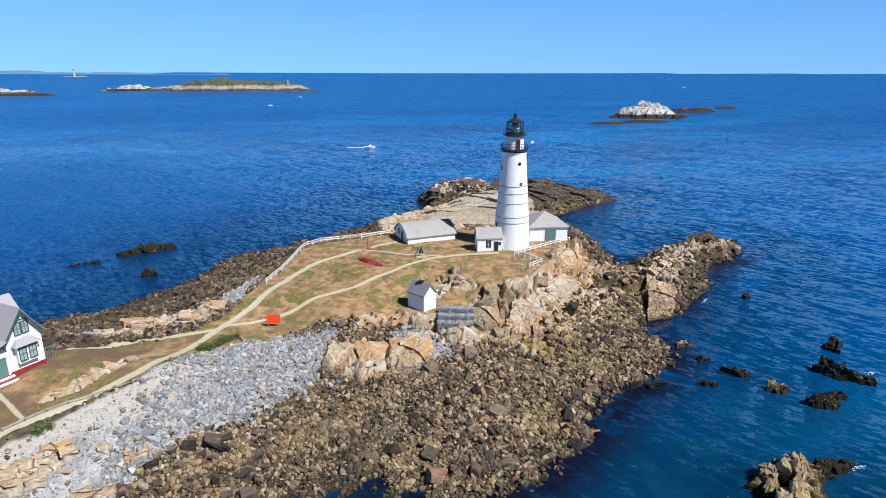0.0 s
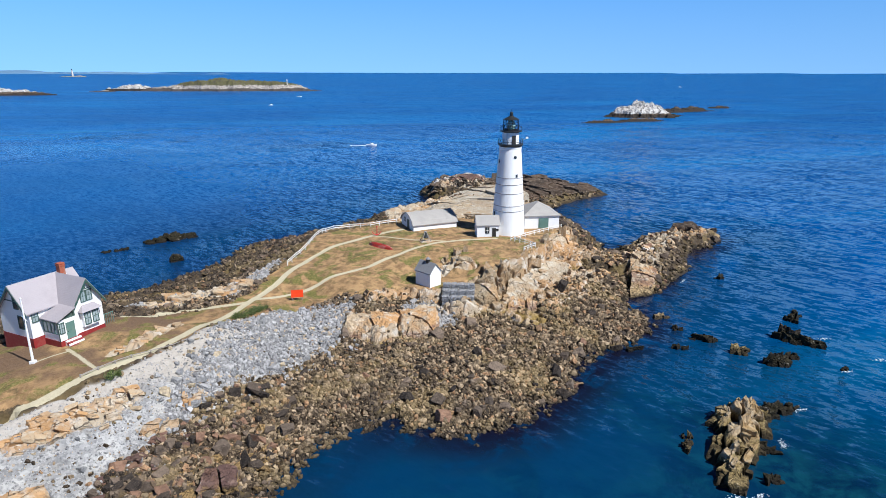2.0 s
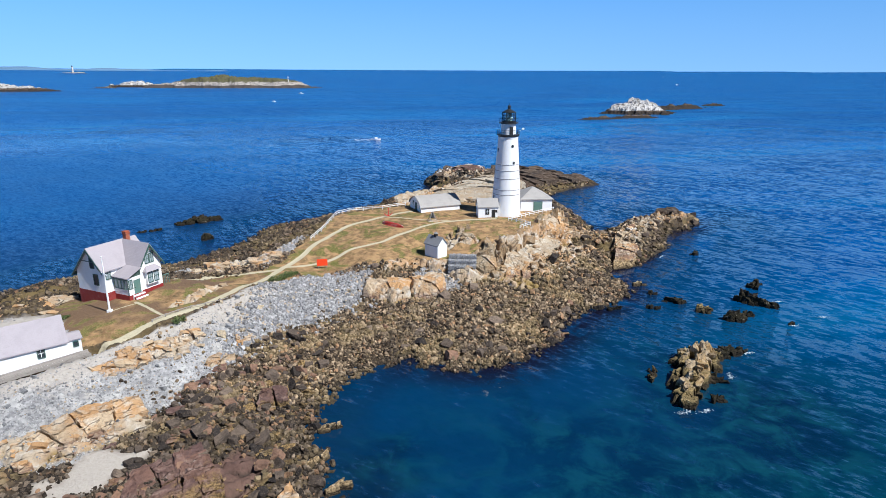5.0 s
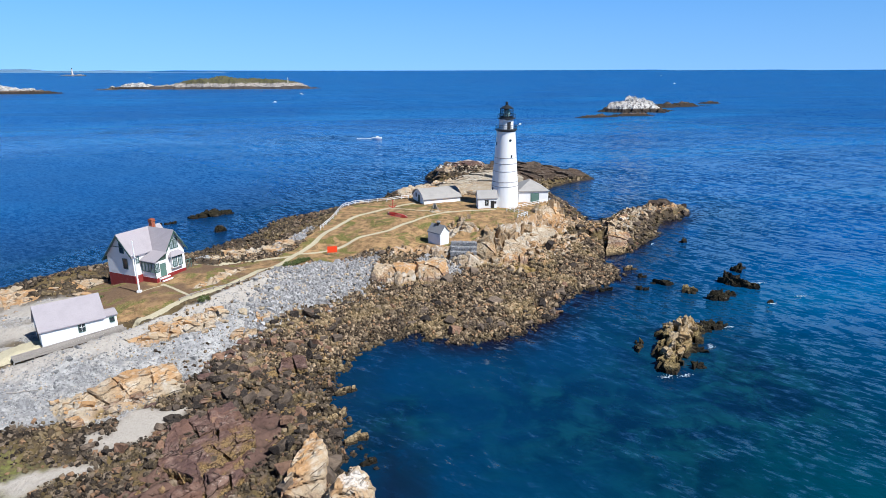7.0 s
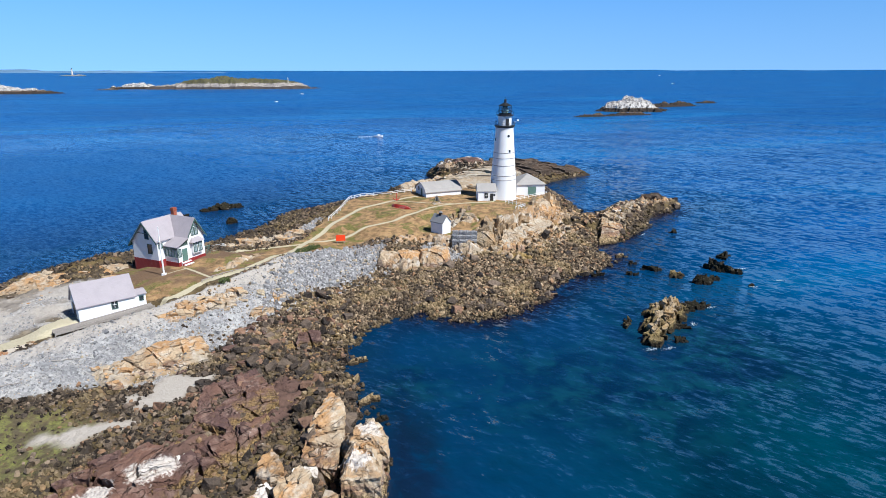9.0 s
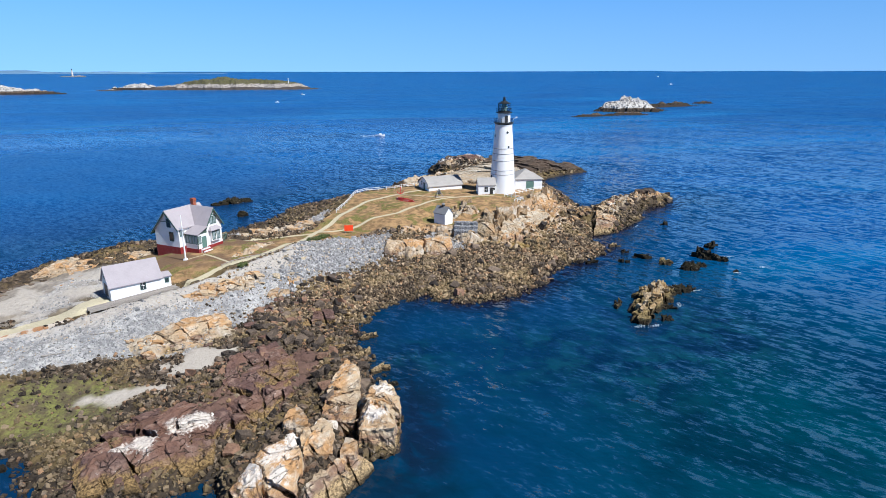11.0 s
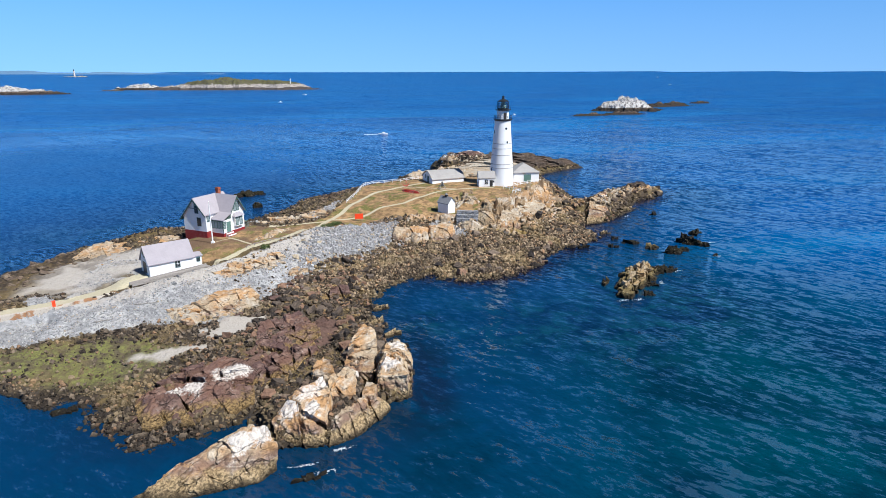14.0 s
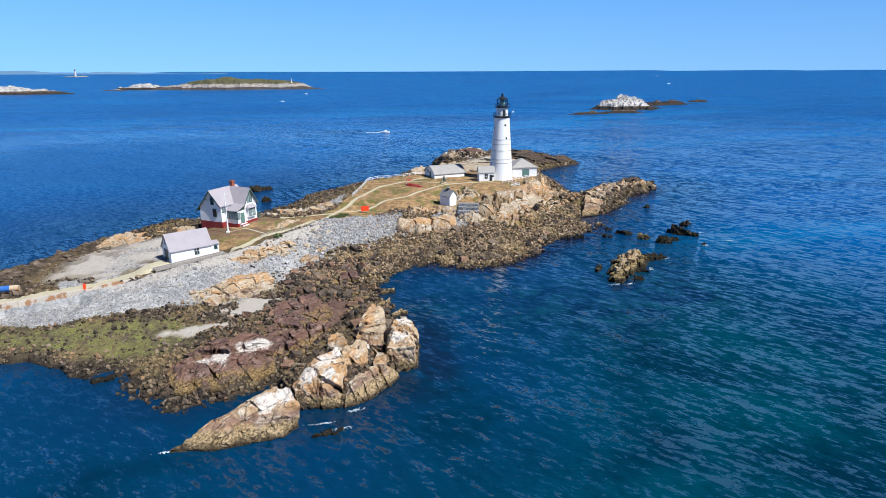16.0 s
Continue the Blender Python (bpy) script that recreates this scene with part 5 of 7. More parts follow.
def boulders(n, weight, area, lo, hi, material, seed, sink=0.3):
    shapes = [boulder_mesh(seed + k, material) for k in range(9)]
    x, y = strewn(rng, n, weight, area)
    z = level(x, y)
    for px, py, pz in zip(x, y, z):
        s = lo + (hi - lo) * rng.random() ** 1.8
        ob = new("boulder", shapes[rng.integers(9)])
        ob.parent = ground
        ob.matrix_world = pose(px, py, pz + s * (0.5 - sink), rng.uniform(-25, 25), rng.uniform(-25, 25), rng.uniform(0, 360)) @ Matrix.Diagonal(
            (s * rng.uniform(0.8, 1.3), s * rng.uniform(0.7, 1.1), s * rng.uniform(0.55, 0.9), 1))


boulders(120, rubble_here, (-58, 28, -125, -22), 0.6, 1.35, BOULDER, 100)
boulders(170, rubble_here, (-62, -36, -102, -62), 0.45, 1.15, BOULDER, 110)
boulders(50, rubble_here, (10, 60, -25, 30), 0.6, 1.5, BOULDER, 120)
boulders(130, scree_here, (-54, -35, -68, -44), 0.3, 0.75, BOULDER_GREY, 180)
boulders(40, scree_here, (-75, -45, -90, -50), 0.25, 0.6, BOULDER_GREY, 190)


# stones of each kind stray over the seams
def blurred(layer, cells):
    for axis in (0, 1):
        c = np.cumsum(np.pad(layer, [(cells + 1, cells) if k == axis else (0, 0) for k in (0, 1)], mode="edge"), axis=axis)
        n = layer.shape[axis]
        layer = (np.take(c, np.arange(2 * cells + 1, 2 * cells + 1 + n), axis=axis) - np.take(c, np.arange(0, n), axis=axis)) / (2 * cells + 1)
    return layer


SCREE_WIDE = blurred(SCREE_L, 14)
strew("shingle", 2600, lambda x, y: rubble_here(x, y) * level(x, y, SCREE_WIDE) * 1.3, (-62, -10, -84, -30), 0.12, 0.42, SCREE, "grey angular beach stones", 0.6)
strew("rubble", 1800, lambda x, y: scree_here(x, y) * np.clip(1 - level(x, y, SCREE_WIDE), 0, 1), (-64, -10, -94, -30), 0.1, 0.4, RUBBLE, "brown weedy shore rubble", 0.5)


# ---------- jointed rock: angular blocks bedded side by side ----------
def rock_mat(name, pale, warm, light, dark, band, stain=None, black=(0.1, 1.0)):
    m = Mat(name, 0.88)
    r = m.island()
    where = m.n("ShaderNodeNewGeometry").outputs["Position"]
    n_big, n_mid, n_fine = m.noise(0.13, 4, vec=where), m.noise(0.7, 6, 0.62, vec=where), m.noise(3.5, 6, 0.68, vec=where)
    streak = m.noise(1.0, 5, 0.6, vec=where, stretch=(0.5, 0.5, 2.6), dist=0.8)
    joint = m.math("MULTIPLY", m.cracks(2.4, (2.4, 0.7, 0.9), 42, 0.03, where), m.ramp(n_mid, 0.42, 0.6))
    c = m.mix(m.ramp(m.math("ADD", n_big, m.math("MULTIPLY", m.math("SUBTRACT", r, 0.5), 0.25)), 0.4, 0.6), pale, warm)
    c = m.mix(m.math("MULTIPLY", m.ramp(n_mid, 0.45, 0.66), 0.85), c, light)
    c = m.mix(m.math("MULTIPLY", m.ramp(streak, 0.52, 0.66), 0.55), c, warm)
    c = m.mix(m.math("MULTIPLY", m.ramp(n_fine, 0.54, 0.72), 0.5), c, dark)
    c = m.mix(m.math("MULTIPLY", m.math("FRACT", m.math("MULTIPLY", r, 9.7)), 0.3), c, dark)
    z = m.math("ADD", m.height(), m.math("MULTIPLY", m.math("SUBTRACT", n_mid, 0.5), 1.6))
    if stain:
        belt = m.math("MULTIPLY", m.math("SUBTRACT", 1.0, m.ramp(z, 2.4, 3.0)), m.ramp(streak, 0.36, 0.56))
        c = m.mix(m.math("MULTIPLY", belt, 0.75), c, stain)
    c = m.mix(m.math("MULTIPLY", m.math("SUBTRACT", 1.0, m.ramp(z, 1.3, 2.0)), 0.9), c, m.mix(m.ramp(n_fine, 0.4, 0.58), tuple(0.3 * v for v in band), band))
    c = m.mix(m.math("MULTIPLY", joint, 0.6), c, tuple(0.5 * v for v in dark))
    lime = m.math("MULTIPLY", m.ramp(m.math("ADD", m.attr("lime"), m.math("ADD", m.math("MULTIPLY", m.math("SUBTRACT", n_mid, 0.5), 1.8), m.math("MULTIPLY", m.math("SUBTRACT", n_fine, 0.5), 2.0))), 0.3, 0.9), 0.9)
    c = m.mix(lime, c, m.mix(n_fine, (0.50, 0.43, 0.36), (0.78, 0.73, 0.67)))
    foot = m.math("SUBTRACT", 1.0, m.ramp(z, *black))
    c = m.mix(m.math("MULTIPLY", foot, 0.9), c, (0.016, 0.013, 0.010))
    m.colour(c).bump(m.math("SUBTRACT", m.math("ADD", n_fine, m.math("MULTIPLY", n_mid, 2.0)), m.math("MULTIPLY", joint, 1.6)), 0.18, 1.0)
    return m.m


ROCK_TAN = rock_mat("tan_rock", (0.47, 0.36, 0.235), (0.49, 0.285, 0.13), (0.58, 0.50, 0.39), (0.09, 0.06, 0.04), (0.44, 0.32, 0.17), (0.17, 0.105, 0.085))
ROCK_PURPLE = rock_mat("purple_brown_rock", (0.125, 0.074, 0.064), (0.19, 0.105, 0.076), (0.28, 0.185, 0.145), (0.024, 0.017, 0.014), (0.30, 0.20, 0.085))
ROCK_DARK = rock_mat("dark_shore_rock", (0.10, 0.073, 0.054), (0.155, 0.108, 0.077), (0.25, 0.19, 0.135), (0.028, 0.022, 0.018), (0.17, 0.12, 0.055))
SEA_DARK = rock_mat("black_weedy_rock", (0.018, 0.015, 0.012), (0.028, 0.022, 0.016), (0.075, 0.06, 0.045), (0.008, 0.007, 0.006), (0.035, 0.03, 0.016))
ROCK_MIXED = rock_mat("tan_and_black_rock", (0.36, 0.27, 0.165), (0.38, 0.255, 0.12), (0.46, 0.37, 0.25), (0.03, 0.024, 0.02), (0.27, 0.20, 0.085), None, (0.45, 1.45))
ROCK_LEDGE = rock_mat("weedy_ledge_rock", (0.06, 0.045, 0.035), (0.10, 0.068, 0.048), (0.19, 0.145, 0.105), (0.02, 0.016, 0.013), (0.10, 0.075, 0.035), None, (0.4, 1.4))
ROCK_CLIFF = rock_mat("lichened_cliff_rock", (0.30, 0.23, 0.145), (0.36, 0.235, 0.125), (0.48, 0.40, 0.30), (0.06, 0.045, 0.032), (0.34, 0.25, 0.13))
LIME_L = GROUND[9]
BLOCKS = []
for seed in range(14):
    me = boulder_mesh(300 + seed, ROCK_TAN, 2)
    me.calc_loop_triangles()
    v = np.zeros(len(me.vertices) * 3)
    me.vertices.foreach_get("co", v)
    f = np.zeros(len(me.loop_triangles) * 3, np.int32)
    me.loop_triangles.foreach_get("vertices", f)
    BLOCKS.append((v.reshape(-1, 3), f.reshape(-1, 3)))
    bpy.data.meshes.remove(me)


def bedded(n, weight, area, lo, hi, material, label, flat=0.8, strike=35.0, lean=(14.0, 10.0), sink=0.4):
    """Blocks that share their strike and dip, half sunk into the ground, as one mass of rock."""
    x, y = strewn(rng, n, weight, area)
    z = level(x, y)
    verts, faces, lime, n0 = [], [], [], 0
    for px, py, pz in zip(x, y, z):
        v, f = BLOCKS[rng.integers(len(BLOCKS))]
        s = lo + (hi - lo) * rng.random() ** 2.4
        m = np.array((Euler((radians(lean[0] + rng.normal() * 9), radians(lean[1] + rng.normal() * 9), radians(strike + rng.normal() * 14))).to_matrix()))
        w = (v * np.array([s * rng.uniform(1.0, 1.7), s * rng.uniform(0.7, 1.1), s * flat * rng.uniform(0.7, 1.2)])) @ m.T
        verts.append(w + np.array([px, py, pz + s * flat * (0.5 - sink)]))
        lime.append(np.full(len(v), float(level(px, py, LIME_L))))
        faces.append(f + n0)
        n0 += len(v)
    me = mesh_from("rock_blocks", np.concatenate(verts), np.concatenate(faces), material)
    a = me.attributes.new("lime", "FLOAT", "POINT")
    a.data.foreach_set("value", np.concatenate(lime).astype(np.float32))
    ob = new("rock_blocks", me)
    ob.parent = ground
    return tagged(ob, label, kind="stuff")


def tan_here(x, y):
    return np.clip(level(x, y, TAN_L) * 1.3 - 0.3, 0, 1) * (level(x, y) > -0.3) * (1 - level(x, y, GRASS_L)) * (1 - level(x, y, FLAT_L))


def bare_here(x, y):
    return rubble_here(x, y) * (level(x, y) > 1.2)


bedded(120, tan_here, (-14, 18, -36, 2), 0.35, 1.25, ROCK_CLIFF, "brown jointed blocks on the cliff", 0.9, 20, (22.0, 8.0), 0.35)
bedded(330, lambda x, y: np.clip(level(x, y) - 0.4, 0, 1), (-18, 46, 62, 108), 0.5, 2.0, ROCK_DARK, "dark red-brown rock with pale tops", 0.3, 35, (6.0, 4.0))
bedded(300, tan_here, (14, 62, -22, 30), 0.25, 1.1, ROCK_TAN, "tan and brown jointed rock", 0.7, 50, sink=0.5)
bedded(420, rubble_here, (14, 62, -26, 30), 0.25, 1.1, ROCK_LEDGE, "dark brown jointed rock", 0.7, 50)
bedded(160, rubble_here, (-60, -36, -100, -68), 0.3, 1.0, ROCK_PURPLE, "red-brown jointed slabs", 0.55, 40, sink=0.3)
bedded(90, rubble_here, (-41, -31, -128, -104), 0.3, 0.85, ROCK_DARK, "dark brown angular rock in the clefts", 0.8, 40)
bedded(110, lambda x, y: np.clip(level(x, y, PURPLE_L) - level(x, y, TAN_L), 0, 1), (-66, -37, -126, -88), 0.15, 0.5, ROCK_PURPLE, "purple-brown bedded slabs", 0.4, 48, (10.0, 6.0), 0.35)
bedded(220, tan_here, (-72, -44, -97, -44), 0.2, 0.9, ROCK_TAN, "orange and tan jointed rock", 0.7, sink=0.5)
bedded(420, tan_here, (-115, -40, -82, 20), 0.3, 1.2, ROCK_TAN, "tan jointed rock", 0.45, 30, sink=0.5)
bedded(300, bare_here, (-118, -96, -98, -56), 0.25, 1.0, ROCK_DARK, "brown flat-bedded rock", 0.4, 30)
bedded(150, bare_here, (-80, -45, -45, 30), 0.25, 0.8, ROCK_DARK, "dark jointed shore rock", 0.5, 30)
bedded(34, tan_here, (-80, -48, -46, -12), 0.9, 1.9, ROCK_TAN, "large smooth tan rock", 0.6, 30)
bedded(240, rubble_here, (-60, 26, -130, -22), 0.3, 0.9, ROCK_DARK, "dark brown jointed rock", 0.55, 30)


ROCK_PALE = rock_mat("pale_smooth_rock", (0.43, 0.375, 0.29), (0.42, 0.32, 0.21), (0.54, 0.50, 0.42), (0.13, 0.095, 0.065), (0.36, 0.28, 0.14))


def halves(points, where, normal):
    """The corners of the two convex pieces into which a plane splits a convex piece."""
    bm = bmesh.new()
    for p in points:
        bm.verts.new(p)
    bmesh.ops.convex_hull(bm, input=bm.verts[:])
    bmesh.ops.delete(bm, geom=[v for v in bm.verts if not v.link_faces], context="VERTS")
    bmesh.ops.bisect_plane(bm, geom=bm.verts[:] + bm.edges[:] + bm.faces[:], plane_co=where, plane_no=normal)
    sides = [(v.co - where).dot(normal) for v in bm.verts]
    out = [[v.co.copy() for v, d in zip(bm.verts, sides) if k * d > -1e-4] for k in (1, -1)]
    bm.free()
    return out


def outcrop(corners, material, label, seed, cuts=7, lime=(), name="outcrop", parent=ground, fine=0.30, gap=0.13, strike=40.0, base=-0.6, jumble=1.0, rough=1.0):
    """A rock mass over a few corners, broken along its joints into blocks with open clefts between them."""
    r = random.Random(seed)
    cx, cy = (sum(q[k] for q in corners) / len(corners) for k in (0, 1))
    wide = [Vector((cx + 1.11 * (q[0] - cx), cy + 1.11 * (q[1] - cy), q[2] + 0.12)) for q in corners]
    pieces = [wide + [Vector((q.x, q.y, base)) for q in wide]]
    c, s = math.cos(radians(strike)), math.sin(radians(strike))
    axes = [Vector((c, s, 0.12)), Vector((-s, c, -0.2)), Vector((0.25, -0.2, 1.0))]
    for _ in range(cuts):
        sizes = []
        for k, p in enumerate(pieces):
            for n, weight in zip(axes, (1.0, 1.25, 0.8)):
                d = [n.dot(q) for q in p]
                sizes.append((weight * (max(d) - min(d)) * r.uniform(0.8, 1.2), k, n, min(d), max(d)))
        _, k, n, lo, hi = max(sizes, key=lambda g: g[0])
        n = (n + Vector([r.uniform(-0.42, 0.42) for _ in range(3)])).normalized()
        mid = sum(pieces[k], Vector()) / len(pieces[k])
        d = [n.dot(q) for q in pieces[k]]
        at = n.dot(mid) + r.uniform(-0.18, 0.18) * (max(d) - min(d))
        two = halves(pieces[k], n * at, n)
        if min(len(two[0]), len(two[1])) >= 4:
            pieces[k:k + 1] = two
    bm = bmesh.new()
    off = Vector((seed * 7.7, seed * 3.3, 0))
    for p in pieces:
        mid = sum(p, Vector()) / len(p)
        reach = max((q - mid).length for q in p)
        slip = jumble * Vector((r.uniform(-0.16, 0.16), r.uniform(-0.16, 0.16), r.uniform(-0.4, 0.16)))
        one = bmesh.new()
        for q in p:
            one.verts.new(mid + (q - mid) * (1 - gap / max(reach, 0.5)) + slip)
        bmesh.ops.convex_hull(one, input=one.verts[:])
        bmesh.ops.delete(one, geom=[v for v in one.verts if not v.link_faces], context="VERTS")
        bmesh.ops.triangulate(one, faces=one.faces[:])
        for _ in range(6):
            far = [e for e in one.edges if e.calc_length() > fine * 1.8]
            if not far:
                break
            bmesh.ops.subdivide_edges(one, edges=far, cuts=1)
            bmesh.ops.triangulate(one, faces=one.faces[:])
        one.normal_update()
        moves = []
        for v in one.verts:
            q = v.co + off
            d, _ = noise.voronoi(Vector((q.x * 0.9, q.y * 0.9, q.z * 1.3)))
            chip = noise.noise(q * 0.35) * 0.16 + noise.noise(q * 0.9) * 0.16 + noise.noise(q * 2.4) * 0.13
            moves.append(rough * v.normal * (chip - 0.2 * math.exp(-(d[1] - d[0]) * 9.0)) + noise.noise_vector(q * 1.7) * 0.06)
        for v, w in zip(one.verts, moves):
            v.co += w
        me = bpy.data.meshes.new("piece")
        one.to_mesh(me)
        one.free()
        bm.from_mesh(me)
        bpy.data.meshes.remove(me)
    ob = part(name, bm, material, parent, label)
    if lime:
        co = np.zeros(len(ob.data.vertices) * 3)
        ob.data.vertices.foreach_get("co", co)
        co = co.reshape(-1, 3)
        val = np.zeros(len(co))
        for lx, ly, reach in lime:
            val = np.maximum(val, 1 - smooth01(np.hypot(co[:, 0] - lx, co[:, 1] - ly), 0.3 * reach, 1.3 * reach))
        top = np.max(co[:, 2])
        val *= smooth01(co[:, 2], 0.35 * top, 0.6 * top)
        a = ob.data.attributes.new("lime", "FLOAT", "POINT")
        a.data.foreach_set("value", val.astype(np.float32))
    return ob


# the near rocks: a wedge in the water, orange crags, an upright slab
outcrop([(-56.3, -137.1, 0.1), (-52.3, -137.1, 0.1), (-48.6, -136.1, 0.1), (-44.9, -134.8, 0.1), (-43.6, -133.0, 0.1), (-43.6, -132.6, 3.4), (-45.0, -130.8, 4.5), (-46.8, -130.6, 4.2), (-49.7, -133.3, 3.2), (-53.0, -134.1, 1.8), (-47.8, -129.8, 3.5)],
        ROCK_TAN, "wedge of pale rock with a bird-whitened top", 1, cuts=5, lime=((-45.2, -131.5, 1.7), (-47.2, -132.3, 1.7)))
outcrop([(-44.5, -127.9, 0.3), (-41.4, -128.6, 0.3), (-44.9, -126.5, 2.6), (-41.5, -128.2, 3.2), (-43.5, -124.4, 4.0), (-42.2, -125.5, 4.5)],
        ROCK_TAN, "orange crag with a cleft and a whitened top", 2, cuts=5, lime=((-42.6, -125.2, 2.2),))
outcrop([(-40.7, -128.6, 0.5), (-38.6, -128.4, 1.0), (-40.7, -127.8, 3.1), (-41.5, -126.0, 4.4), (-42.3, -123.5, 4.8), (-38.6, -126.3, 4.0), (-38.3, -124.2, 4.6), (-39.7, -121.5, 5.2), (-43.3, -124.1, 4.2)],
        ROCK_TAN, "orange crag with a whitened top", 21, cuts=9, lime=((-40.8, -124.0, 1.9), (-39.6, -122.0, 1.5), (-40.2, -126.6, 1.3)))
outcrop([(-41.6, -116.7, 3.4), (-40.0, -117.4, 3.6), (-38.6, -116.8, 4.4), (-40.4, -114.2, 4.6), (-41.3, -115.3, 4.2)],
        ROCK_TAN, "pale orange angular rock block", 22, cuts=3)
outcrop([(-37.9, -128.6, 0.2), (-35.1, -126.8, 0.2), (-32.5, -123.4, 0.2), (-31.4, -121.2, 0.2), (-32.1, -120.9, 1.8), (-33.6, -121.2, 2.6), (-35.9, -124.1, 3.0), (-37.5, -126.5, 2.8), (-36.3, -126.4, 2.0)],
        ROCK_TAN, "yellow-brown knobbly rock falling into the sea", 3, cuts=16)
outcrop([(-38.5, -121.6, 3.0), (-35.5, -122.1, 3.2), (-35.8, -118.7, 4.2), (-37.3, -117.1, 4.5), (-39.0, -119.8, 4.2)],
        ROCK_TAN, "orange angular rock block", 23, cuts=5)
outcrop([(-34.8, -121.8, 3.0), (-33.2, -121.9, 3.0), (-32.9, -120.7, 3.8), (-34.3, -120.0, 3.8)],
        ROCK_TAN, "red-orange rock block", 24, cuts=2)
outcrop([(-37.5, -109.8, 3.0), (-33.6, -110.8, 3.0), (-34.0, -105.0, 4.0), (-36.0, -101.0, 3.5), (-37.9, -106.4, 3.0)],
        ROCK_TAN, "low orange crag", 5, cuts=11, jumble=2.0)
outcrop([(-37.8, -113.4, 1.8), (-33.7, -115.2, 2.4), (-33.6, -110.3, 3.2), (-37.6, -109.1, 2.5)],
        ROCK_TAN, "brown crag below an orange one", 25, cuts=8)
outcrop([(-32.4, -118.2, 0.1), (-28.8, -117.1, 0.1), (-32.4, -117.8, 2.6), (-29.1, -117.5, 2.8), (-28.7, -111.2, 1.0), (-32.8, -113.9, 2.6)],
        ROCK_TAN, "foot of an upright slab, yellow with weed", 4, cuts=7, jumble=1.5)
outcrop([(-32.8, -117.8, 3.4), (-31.9, -116.1, 5.0), (-30.3, -116.1, 5.2), (-29.0, -117.8, 3.9), (-28.7, -113.6, 3.0), (-31.7, -109.9, 4.6), (-30.6, -108.1, 4.4), (-29.0, -110.1, 3.4), (-33.3, -108.4, 2.6)],
        ROCK_TAN, "upright slab of orange rock by the sea", 26, cuts=15, jumble=1.8, rough=1.4, lime=((-31.2, -116.2, 1.7), (-30.4, -110.6, 1.9)))
outcrop([(-64.3, -118.4, 1.4), (-61.0, -124.6, 0.5), (-54.9, -123.4, 0.7), (-51.9, -121.4, 1.0), (-49.5, -119.4, 1.5), (-50.6, -114.1, 2.6), (-53.0, -114.3, 3.2), (-56.3, -118.8, 3.2), (-60.8, -120.9, 2.6), (-61.9, -113.2, 2.0), (-56.1, -109.2, 2.4)],
        ROCK_PURPLE, "purple-brown bedded slab with white droppings", 6, cuts=34, gap=0.24, jumble=1.8, lime=((-53.6, -115.0, 2.2), (-51.9, -113.8, 1.8), (-57.0, -118.2, 1.9), (-59.0, -119.2, 1.4)))
outcrop([(-50.4, -114.7, 1.5), (-46.4, -114.9, 1.5), (-45.1, -110.3, 1.8), (-42.8, -106.4, 1.8), (-44.1, -103.0, 2.4), (-47.3, -107.2, 2.8), (-50.7, -111.9, 2.8)],
        ROCK_PURPLE, "purple-brown bedded slab", 7, cuts=24, gap=0.24, jumble=1.8)
outcrop([(-52.3, -103.3, 1.8), (-46.7, -106.6, 2.0), (-43.7, -98.4, 2.0), (-47.9, -91.9, 2.6), (-53.0, -97.1, 2.6)],
        ROCK_PURPLE, "purple-brown bedded slab", 8, cuts=26, gap=0.24, jumble=1.8)
# orange blocks below the lawn
outcrop([(-34, -44.8, 1.0), (-28, -47.5, 0.8), (-25, -45.5, 0.9), (-24.5, -39.5, 3.6), (-28, -36.8, 4.9), (-33, -38, 4.4), (-32.5, -43, 4.4), (-26.5, -43.8, 4.3)], ROCK_TAN, "large smooth orange rock block", 9, cuts=6, gap=0.2, jumble=1.6, rough=0.8)
outcrop([(-24.3, -44.3, 0.9), (-19.5, -44.8, 0.9), (-17.3, -41, 1.6), (-18, -37.8, 4.7), (-23.8, -38.2, 4.6), (-23, -42.3, 4.8), (-19.5, -42.2, 4.6)], ROCK_TAN, "large smooth orange rock block", 10, cuts=5, gap=0.2, jumble=1.6, rough=0.8)
# the cliff under the tower
CLIFF = dict(gap=0.3, rough=0.8, strike=20.0)
outcrop([(9.0, -3.2, 8.0), (12.0, -1.0, 8.1), (14.6, 2.4, 7.4), (14.9, -2.2, 5.2), (11.6, -6.4, 4.6), (8.6, -6.2, 4.6), (8.0, -4.4, 7.8)],
        ROCK_TAN, "pale upright block at the cliff's top", 11, cuts=6, jumble=1.6, **CLIFF)
outcrop([(4.2, -14.6, 5.4), (9.4, -9.4, 4.8), (11.4, -12.0, 3.6), (8.8, -18.8, 2.6), (5.2, -23.4, 2.2), (2.6, -22.4, 3.6), (2.2, -18.2, 5.0)],
        ROCK_PALE, "pale smooth slab of the cliff", 12, cuts=3, **CLIFF)
outcrop([(2.0, -20.0, 4.8), (4.4, -23.8, 2.4), (1.6, -28.6, 1.6), (-3.0, -31.2, 1.4), (-4.4, -28.4, 2.8), (-2.6, -23.4, 4.9)],
        ROCK_PALE, "pale smooth slab of the cliff", 53, cuts=4, **CLIFF)
outcrop([(-10.9, -28.0, 5.8), (-8.2, -26.9, 6.0), (-6.6, -29.6, 5.2), (-6.4, -32.0, 3.4), (-9.3, -32.6, 3.0), (-11.4, -31.6, 4.8)],
        ROCK_CLIFF, "jointed block of the cliff", 13, cuts=3, jumble=1.5, **CLIFF)
